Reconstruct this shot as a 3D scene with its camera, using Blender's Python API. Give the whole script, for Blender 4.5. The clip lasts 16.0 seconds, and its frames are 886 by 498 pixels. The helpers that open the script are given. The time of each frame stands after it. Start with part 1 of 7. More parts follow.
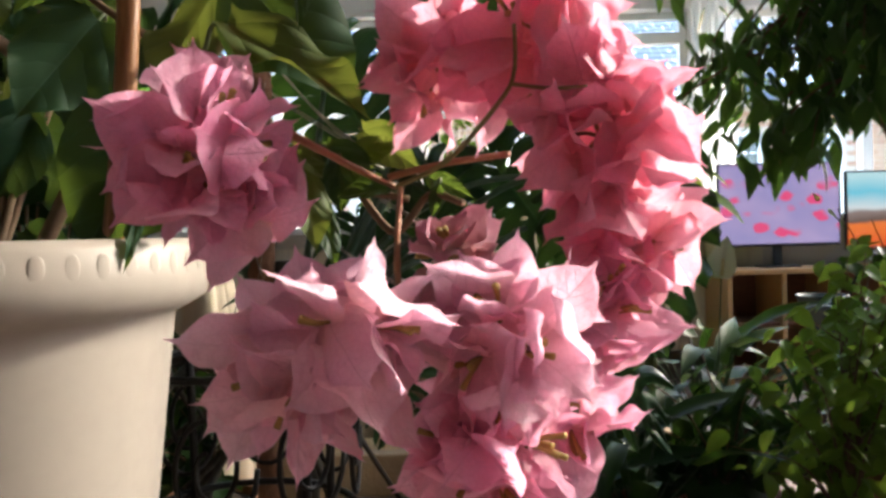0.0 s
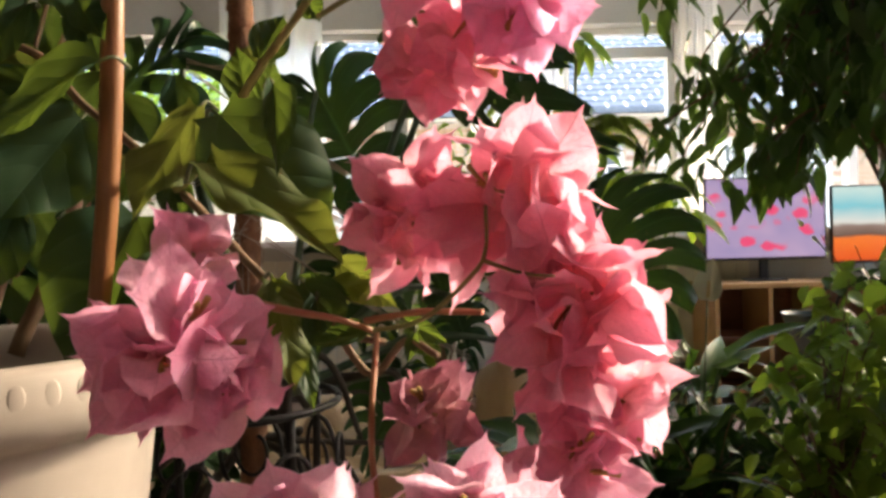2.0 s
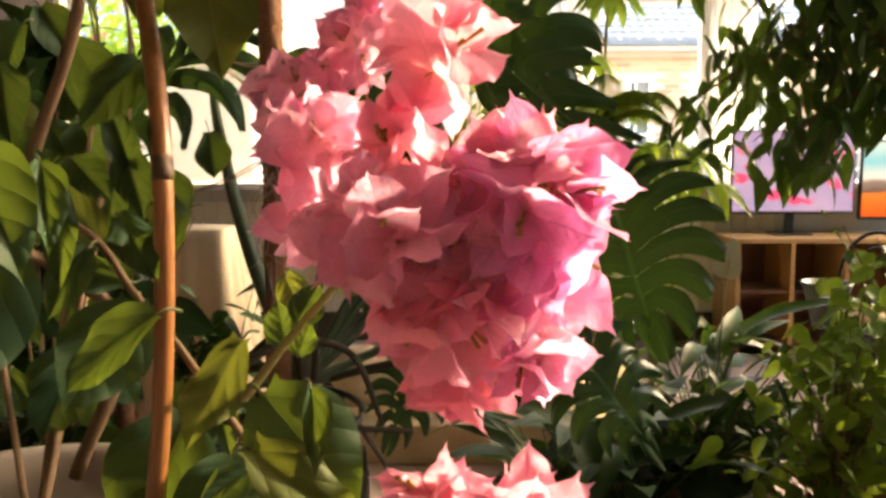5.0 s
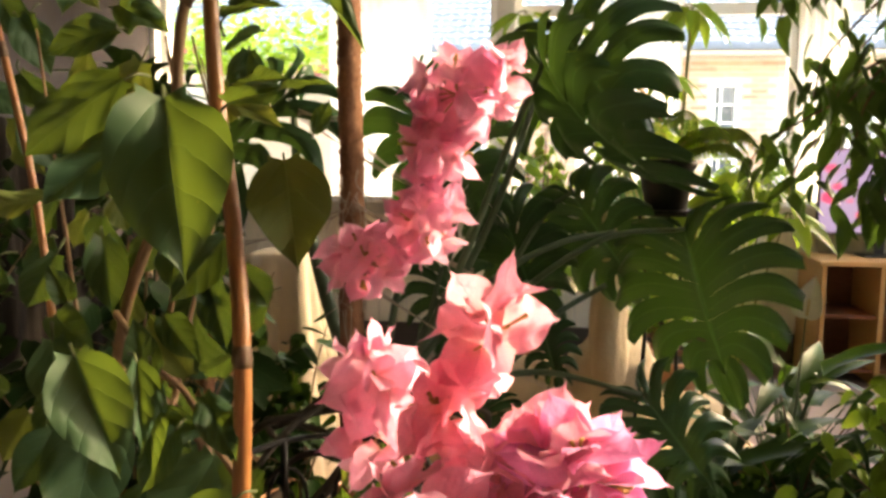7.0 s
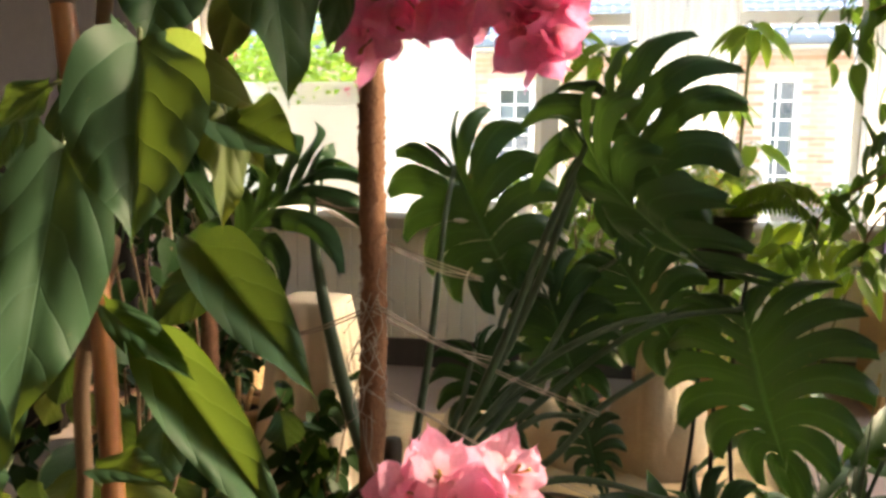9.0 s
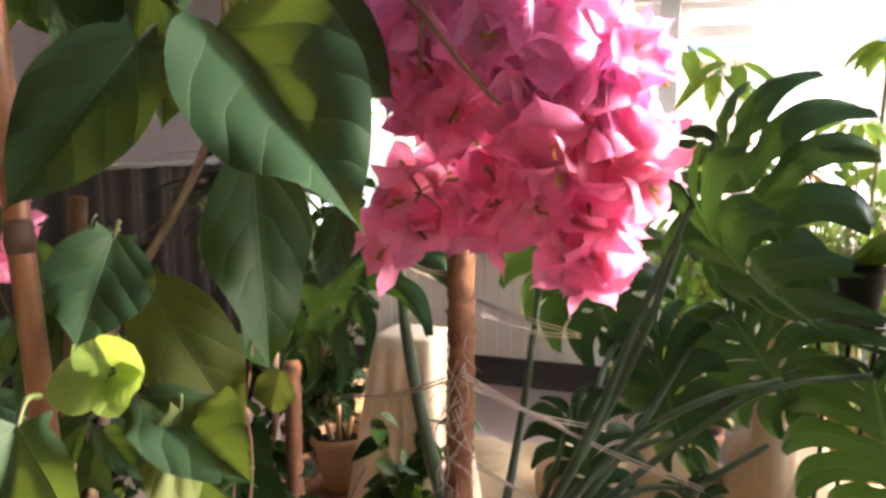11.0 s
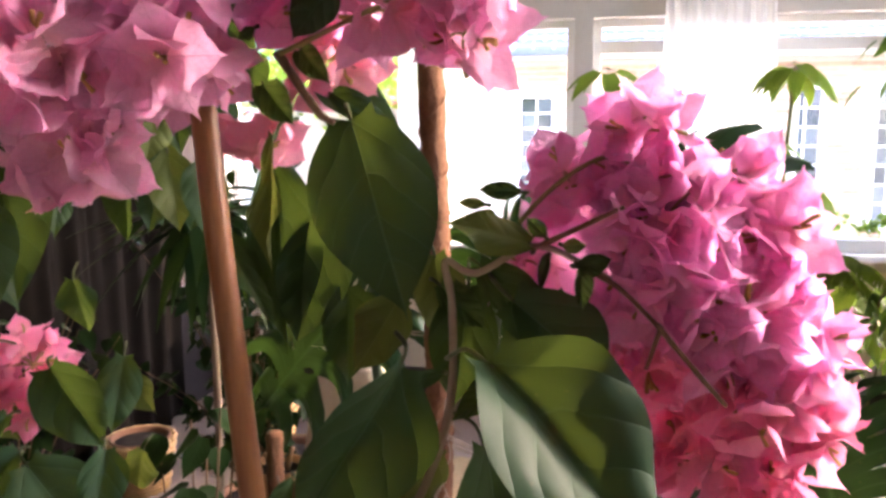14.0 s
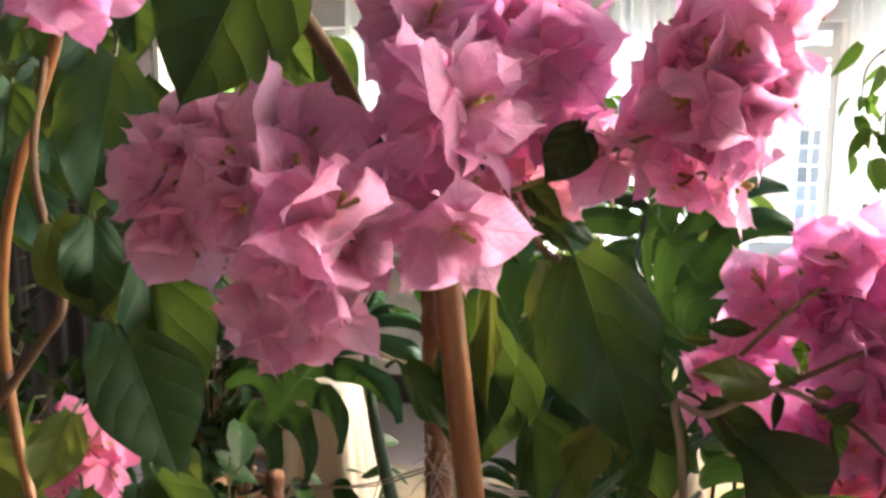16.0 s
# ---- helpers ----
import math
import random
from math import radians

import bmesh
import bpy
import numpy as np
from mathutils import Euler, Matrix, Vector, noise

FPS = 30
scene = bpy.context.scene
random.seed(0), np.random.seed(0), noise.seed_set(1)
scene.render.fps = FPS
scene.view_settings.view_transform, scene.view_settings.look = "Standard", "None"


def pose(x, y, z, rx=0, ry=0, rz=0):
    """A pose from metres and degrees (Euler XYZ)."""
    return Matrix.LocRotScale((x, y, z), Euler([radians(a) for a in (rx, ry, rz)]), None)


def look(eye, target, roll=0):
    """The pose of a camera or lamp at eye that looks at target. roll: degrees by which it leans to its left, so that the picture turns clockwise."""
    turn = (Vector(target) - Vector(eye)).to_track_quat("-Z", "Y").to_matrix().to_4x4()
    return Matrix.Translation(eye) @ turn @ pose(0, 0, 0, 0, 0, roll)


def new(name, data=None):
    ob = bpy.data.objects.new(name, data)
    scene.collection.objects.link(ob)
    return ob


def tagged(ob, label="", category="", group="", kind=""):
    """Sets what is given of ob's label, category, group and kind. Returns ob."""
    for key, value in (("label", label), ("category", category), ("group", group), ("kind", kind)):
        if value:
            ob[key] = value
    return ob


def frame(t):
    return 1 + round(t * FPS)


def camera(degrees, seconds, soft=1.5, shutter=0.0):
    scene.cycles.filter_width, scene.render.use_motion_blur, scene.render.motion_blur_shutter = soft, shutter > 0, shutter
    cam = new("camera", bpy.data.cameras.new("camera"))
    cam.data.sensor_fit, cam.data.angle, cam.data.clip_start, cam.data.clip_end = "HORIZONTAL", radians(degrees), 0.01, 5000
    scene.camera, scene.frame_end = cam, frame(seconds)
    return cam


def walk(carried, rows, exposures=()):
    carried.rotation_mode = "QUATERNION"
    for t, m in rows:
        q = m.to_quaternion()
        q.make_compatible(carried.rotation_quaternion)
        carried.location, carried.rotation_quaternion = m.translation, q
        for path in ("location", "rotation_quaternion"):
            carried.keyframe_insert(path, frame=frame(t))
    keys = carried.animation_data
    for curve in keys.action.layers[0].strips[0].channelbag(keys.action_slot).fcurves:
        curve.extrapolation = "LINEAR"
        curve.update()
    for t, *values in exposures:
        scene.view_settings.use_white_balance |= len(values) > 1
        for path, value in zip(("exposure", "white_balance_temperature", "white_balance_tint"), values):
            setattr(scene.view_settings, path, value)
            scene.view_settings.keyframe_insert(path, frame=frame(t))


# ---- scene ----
cam = camera(58.0, 16.0, soft=3.1)
PATH = [
    (0, (0.013, 0.02, 1.044), (0.0, 2.02, 1.011), -1.6),
    (0.5, (0.019, 0.017, 1.052), (0.004, 2.016, 1.025), -1.4),
    (1, (0.026, 0.015, 1.063), (0.02, 2.014, 1.036), -1.2),
    (1.5, (0.027, 0.013, 1.081), (0.037, 2.013, 1.057), -1.1),
    (2, (0.02, 0.015, 1.1), (0.034, 2.015, 1.078), -1.5),
    (2.5, (0.016, 0.01, 1.123), (0.028, 2.01, 1.088), -1.8),
    (3, (0.016, 0.006, 1.153), (0.028, 2.005, 1.079), -1.9),
    (3.5, (0.021, 0.006, 1.184), (0.025, 2.001, 1.041), -1.7),
    (4, (0.016, 0.005, 1.215), (0.008, 1.996, 1.025), -1.1),
    (6.5, (0.041, -0.053, 1.361), (-0.131, 1.926, 1.129), 0.5),
    (7, (0.038, -0.037, 1.398), (-0.2, 1.935, 1.166), 0.4),
    (7.5, (0.04, 0.031, 1.46), (-0.221, 2.0, 1.224), 0.6),
    (8, (0.053, 0.109, 1.507), (-0.2, 2.078, 1.265), 0.5),
    (8.5, (0.046, 0.143, 1.573), (-0.215, 2.109, 1.315), 0.7),
    (9, (0.045, 0.159, 1.626), (-0.308, 2.108, 1.347), 0.5),
    (9.2, (0.044, 0.175, 1.649), (-0.342, 2.117, 1.364), 0.7),
    (11.3, (0.074, 0.26, 1.749), (-0.572, 2.132, 1.471), 0.0),
    (11.5, (0.077, 0.257, 1.757), (-0.577, 2.126, 1.478), 0.0),
    (12, (0.082, 0.257, 1.779), (-0.598, 2.117, 1.496), -0.1),
    (12.5, (0.052, 0.255, 1.799), (-0.614, 2.118, 1.51), -0.1),
    (13, (0.025, 0.252, 1.825), (-0.582, 2.136, 1.535), -0.3),
    (13.5, (-0.007, 0.234, 1.851), (-0.511, 2.147, 1.556), -0.4),
    (14, (-0.07, 0.221, 1.874), (-0.46, 2.16, 1.577), -0.1),
    (14.5, (-0.12, 0.209, 1.893), (-0.436, 2.161, 1.595), -0.3),
    (15, (-0.148, 0.208, 1.916), (-0.413, 2.165, 1.602), -0.1),
    (15.5, (-0.187, 0.232, 1.926), (-0.405, 2.195, 1.613), 0.0),
    (16, (-0.203, 0.228, 1.934), (-0.42, 2.192, 1.628), 0.0),
]
EXPOSURES = [(0.0, 3.0, 6300, 6), (2.5, 3.18, 8200, 13), (4.0, 3.46, 9700, 16), (7.0, 3.67, 9200, 11), (9.0, 3.56, 8200, 9), (11.5, 4.5, 6700, 20), (12.5, 4.40, 6400, 20), (14.5, 3.86, 6950, 27), (16.0, 4.02, 6600, 12)]
walk(cam, [(t, look(eye, target, roll)) for t, eye, target, roll in PATH], EXPOSURES)

# ---- daylight ----
SUN_WAY = Vector((0.78, 0.43, 0.454)).normalized()
world = bpy.data.worlds.new("sky")
scene.world = world
world.use_nodes = True
sky = world.node_tree.nodes.new("ShaderNodeTexSky")
sky.sky_type = 'NISHITA'
sky.sun_disc = False
sky.sun_elevation = math.asin(SUN_WAY.z)
sky.sun_rotation = math.atan2(SUN_WAY.x, SUN_WAY.y)
sky.air_density, sky.dust_density = 1.0, 1.5
world.node_tree.links.new(sky.outputs[0], world.node_tree.nodes["Background"].inputs[0])
world.node_tree.nodes["Background"].inputs[1].default_value = 0.26
sun = new("sun", bpy.data.lights.new("sun", 'SUN'))
sun.data.energy, sun.data.angle, sun.data.color = 0.88, radians(1.2), (1.0, 0.87, 0.70)
sun.matrix_world = look(SUN_WAY * 20, (0, 0, 0))


# ---- materials ----
class Mat:
    """A small node tree builder."""

    def __init__(self, name):
        self.m = bpy.data.materials.new(name)
        self.m.use_nodes = True
        self.t = self.m.node_tree
        self.b = self.t.nodes["Principled BSDF"]
        self.out = self.t.nodes["Material Output"]

    def n(self, kind, **kw):
        node = self.t.nodes.new(kind)
        for key, v in kw.items():
            node.inputs[key].default_value = v
        return node

    def l(self, a, b):
        self.t.links.new(a, b)

    def coords(self, kind="Object"):
        return self.t.nodes.new("ShaderNodeTexCoord").outputs[kind]

    def noise(self, scale, detail=3.0, rough=0.55, vec=None):
        node = self.n("ShaderNodeTexNoise", Scale=scale, Detail=detail, Roughness=rough)
        self.l(vec if vec is not None else self.coords(), node.inputs["Vector"])
        return node.outputs["Fac"]

    def ramp(self, fac, stops):
        node = self.t.nodes.new("ShaderNodeValToRGB")
        els = node.color_ramp.elements
        while len(els) < len(stops):
            els.new(0.5)
        for e, (p, c) in zip(els, stops):
            e.position, e.color = p, (*c, 1)
        self.l(fac, node.inputs[0])
        return node.outputs[0]

    def mix(self, fac, a, b, blend='MIX'):
        node = self.t.nodes.new("ShaderNodeMix")
        node.data_type, node.blend_type = 'RGBA', blend
        for sock, v in ((node.inputs[0], fac), (node.inputs[6], a), (node.inputs[7], b)):
            if hasattr(v, "node"):
                self.l(v, sock)
            elif isinstance(v, tuple):
                sock.default_value = (*v, 1)
            else:
                sock.default_value = v
        return node.outputs[2]

    def math(self, op, a, b=0.0, c=0.0):
        node = self.t.nodes.new("ShaderNodeMath")
        node.operation = op
        for sock, v in zip(node.inputs, (a, b, c)):
            if hasattr(v, "node"):
                self.l(v, sock)
            else:
                sock.default_value = v
        return node.outputs[0]

    def bump(self, height, strength=0.3, dist=0.002):
        node = self.n("ShaderNodeBump", Strength=strength, Distance=dist)
        self.l(height, node.inputs["Height"])
        self.l(node.outputs[0], self.b.inputs["Normal"])
        return node.outputs[0]

    def rand(self):
        return self.t.nodes.new("ShaderNodeObjectInfo").outputs["Random"]

    def island(self):
        return self.t.nodes.new("ShaderNodeNewGeometry").outputs["Random Per Island"]

    def set(self, **kw):
        for key, v in kw.items():
            key = key.replace("_", " ")
            if hasattr(v, "node"):
                self.l(v, self.b.inputs[key])
            else:
                self.b.inputs[key].default_value = (*v, 1) if isinstance(v, tuple) and len(v) == 3 else v
        return self

    def translucent(self, colour, amount, normal=None):
        tr = self.t.nodes.new("ShaderNodeBsdfTranslucent")
        if hasattr(colour, "node"):
            self.l(colour, tr.inputs[0])
        else:
            tr.inputs[0].default_value = (*colour, 1)
        if normal is not None:
            self.l(normal, tr.inputs["Normal"])
        mx = self.t.nodes.new("ShaderNodeMixShader")
        mx.inputs[0].default_value = amount
        self.l(self.b.outputs[0], mx.inputs[1])
        self.l(tr.outputs[0], mx.inputs[2])
        self.l(mx.outputs[0], self.out.inputs[0])
        return self


def veins(m, count, slant, rib=0.018, side=0.07, drift=0.16):
    """Midrib and side veins from the leaf's own coordinates: x across, y along."""
    uv = m.t.nodes.new("ShaderNodeSeparateXYZ")
    m.l(m.coords("UV"), uv.inputs[0])
    off = m.math('ABSOLUTE', m.math('SUBTRACT', uv.outputs[0], 0.5))
    mid = m.math('SUBTRACT', 1.0, m.math('SMOOTH_MIN', m.math('DIVIDE', off, rib), 1.0, 0.2))
    bend = m.math('MULTIPLY', m.math('MULTIPLY', off, off), slant)
    wob = m.math('MULTIPLY', m.noise(3.0, 1.0, 0.5, m.coords("UV")), drift)
    ph = m.math('SUBTRACT', m.math('SUBTRACT', m.math('ADD', uv.outputs[1], wob), m.math('MULTIPLY', off, slant)), bend)
    wave = m.math('ABSOLUTE', m.math('SUBTRACT', m.math('FRACT', m.math('MULTIPLY', ph, count)), 0.5))
    lat = m.math('SUBTRACT', 1.0, m.math('SMOOTH_MIN', m.math('DIVIDE', wave, side), 1.0, 0.3))
    puff = m.math('MULTIPLY', m.math('SINE', m.math('MULTIPLY', wave, math.pi)), m.math('SMOOTH_MIN', m.math('MULTIPLY', off, 6.0), 1.0, 0.3))
    return mid, lat, puff


def leaf_material(name, dark, light, back, rough=0.38, amount=0.3, per_island=False, count=4.5, relief=0.0005, slant=0.55, rib=0.014, drift=0.16, spec=0.32, pale=0.5):
    m = Mat(name)
    mid, lat, puff = veins(m, count, slant, rib, 0.05, drift)
    r = m.island() if per_island else m.rand()
    col = m.mix(r, dark, light)
    col = m.mix(m.math('MULTIPLY', m.noise(3.2 if not per_island else 25.0), 0.3), col, tuple(c * 1.5 for c in light))
    line = m.math('MAXIMUM', mid, m.math('MULTIPLY', lat, 0.42))
    col2 = m.mix(m.math('MULTIPLY', line, pale), col, tuple(min(1.0, c * 2.0 + 0.02) for c in light))
    if not per_island:
        spots = m.math('GREATER_THAN', m.noise(26.0, 1.0), 0.74)
        col2 = m.mix(m.math('MULTIPLY', spots, 0.25), col2, (0.16, 0.13, 0.05))
    fine = m.noise(40.0 if not per_island else 400.0, 2.0)
    h = m.math('ADD', m.math('SUBTRACT', m.math('MULTIPLY', puff, 1.0), m.math('MULTIPLY', line, 0.4)), m.math('MULTIPLY', fine, 0.06))
    nrm = m.bump(h, 0.4, relief)
    m.set(Base_Color=col2, Roughness=m.math('ADD', m.math('MULTIPLY', m.noise(5.0 if not per_island else 40.0), 0.25), rough - 0.12), Specular_IOR_Level=spec)
    tcol = m.mix(m.math('MULTIPLY', line, 0.5), back, tuple(c * 0.6 for c in back))
    return m.translucent(tcol, amount, nrm).m


def bract_material(name, low, high, back, amount=0.66):
    back = tuple(c * 0.96 for c in back)
    m = Mat(name)
    mid, lat, puff = veins(m, 7.0, 0.9, 0.012, 0.05)
    uv = m.t.nodes.new("ShaderNodeSeparateXYZ")
    m.l(m.coords("UV"), uv.inputs[0])
    r = m.rand()
    col = m.mix(r, low, high)
    base = m.math('POWER', m.math('SUBTRACT', 1.0, uv.outputs[1]), 2.5)
    col = m.mix(m.math('MULTIPLY', base, 0.55), col, (0.86, 0.66, 0.50))
    cloud = m.noise(3.0, 4.0, 0.62)
    col = m.mix(m.ramp(cloud, [(0.40, (0, 0, 0)), (0.68, (0.65, 0.65, 0.65))]), col, tuple(min(0.93, c * 1.1 + 0.10) for c in high))
    net = m.n("ShaderNodeTexVoronoi", Scale=11.0)
    net.feature = 'DISTANCE_TO_EDGE'
    m.l(m.coords(), net.inputs["Vector"])
    cell = m.math('LESS_THAN', net.outputs["Distance"], 0.05)
    line = m.math('MAXIMUM', mid, m.math('MULTIPLY', lat, 0.6))
    line = m.math('MAXIMUM', line, m.math('MULTIPLY', cell, 0.45))
    col = m.mix(m.math('MULTIPLY', line, 0.42), col, tuple(c * 0.78 for c in low))
    wrinkle = m.math('ADD', m.noise(11.0, 3.0, 0.6), m.math('MULTIPLY', m.noise(34.0, 2.0, 0.6), 0.4))
    nrm = m.bump(m.math('ADD', m.math('ADD', m.math('MULTIPLY', line, -0.6), m.math('MULTIPLY', m.noise(3.6, 2.0), 2.0)), m.math('MULTIPLY', wrinkle, 0.55)), 0.75, 0.0012)
    m.set(Base_Color=col, Roughness=0.46, Specular_IOR_Level=0.30, Sheen_Weight=0.15, Sheen_Roughness=0.4)
    through_col = m.mix(r, (back[0] * 0.95, back[1] * 0.86, back[2] * 0.9), tuple(min(0.96, c * 1.1 + 0.04) for c in back))
    patch = m.noise(2.2, 3.0, 0.6)
    through_col = m.mix(m.ramp(patch, [(0.42, (0, 0, 0)), (0.66, (0.7, 0.7, 0.7))]), through_col, (back[0], back[1] * 1.22, back[2] * 1.14))
    through_col = m.mix(m.math('MULTIPLY', base, 0.5), through_col, (0.90, 0.62, 0.50))
    through_col = m.mix(m.math('MULTIPLY', line, 0.45), through_col, tuple(c * 0.68 for c in back))
    return m.translucent(through_col, amount, nrm).m


def plain(name, a, b, scale, rough=0.6, bump=0.2, fine=None, metal=0.0, dist=0.002, spec=0.4):
    m = Mat(name)
    big, small = m.noise(scale), m.noise(scale * 11.0, 2.0)
    col = m.mix(big, a, b)
    col = m.mix(m.math('MULTIPLY', small, 0.3), col, tuple(c * 0.75 for c in a))
    m.set(Base_Color=col, Roughness=m.math('ADD', m.math('MULTIPLY', small, 0.2), rough - 0.1), Metallic=metal, Specular_IOR_Level=spec)
    m.bump(m.math('ADD', big, m.math('MULTIPLY', small, 0.5)), bump, dist)
    return m.m


def grain(name, a, b, axis_scale, rough=0.5, bump=0.3, dist=0.001):
    """Wood and cane: streaks that run along local z."""
    m = Mat(name)
    mp = m.n("ShaderNodeMapping")
    mp.inputs["Scale"].default_value = axis_scale
    m.l(m.coords(), mp.inputs[0])
    streak = m.noise(1.0, 5.0, 0.65, mp.outputs[0])
    big = m.noise(6.0)
    col = m.ramp(streak, [(0.25, a), (0.75, b)])
    col = m.mix(m.math('MULTIPLY', big, 0.5), col, tuple(c * 0.6 for c in a))
    m.set(Base_Color=col, Roughness=rough)
    m.bump(streak, bump, dist)
    return m.m


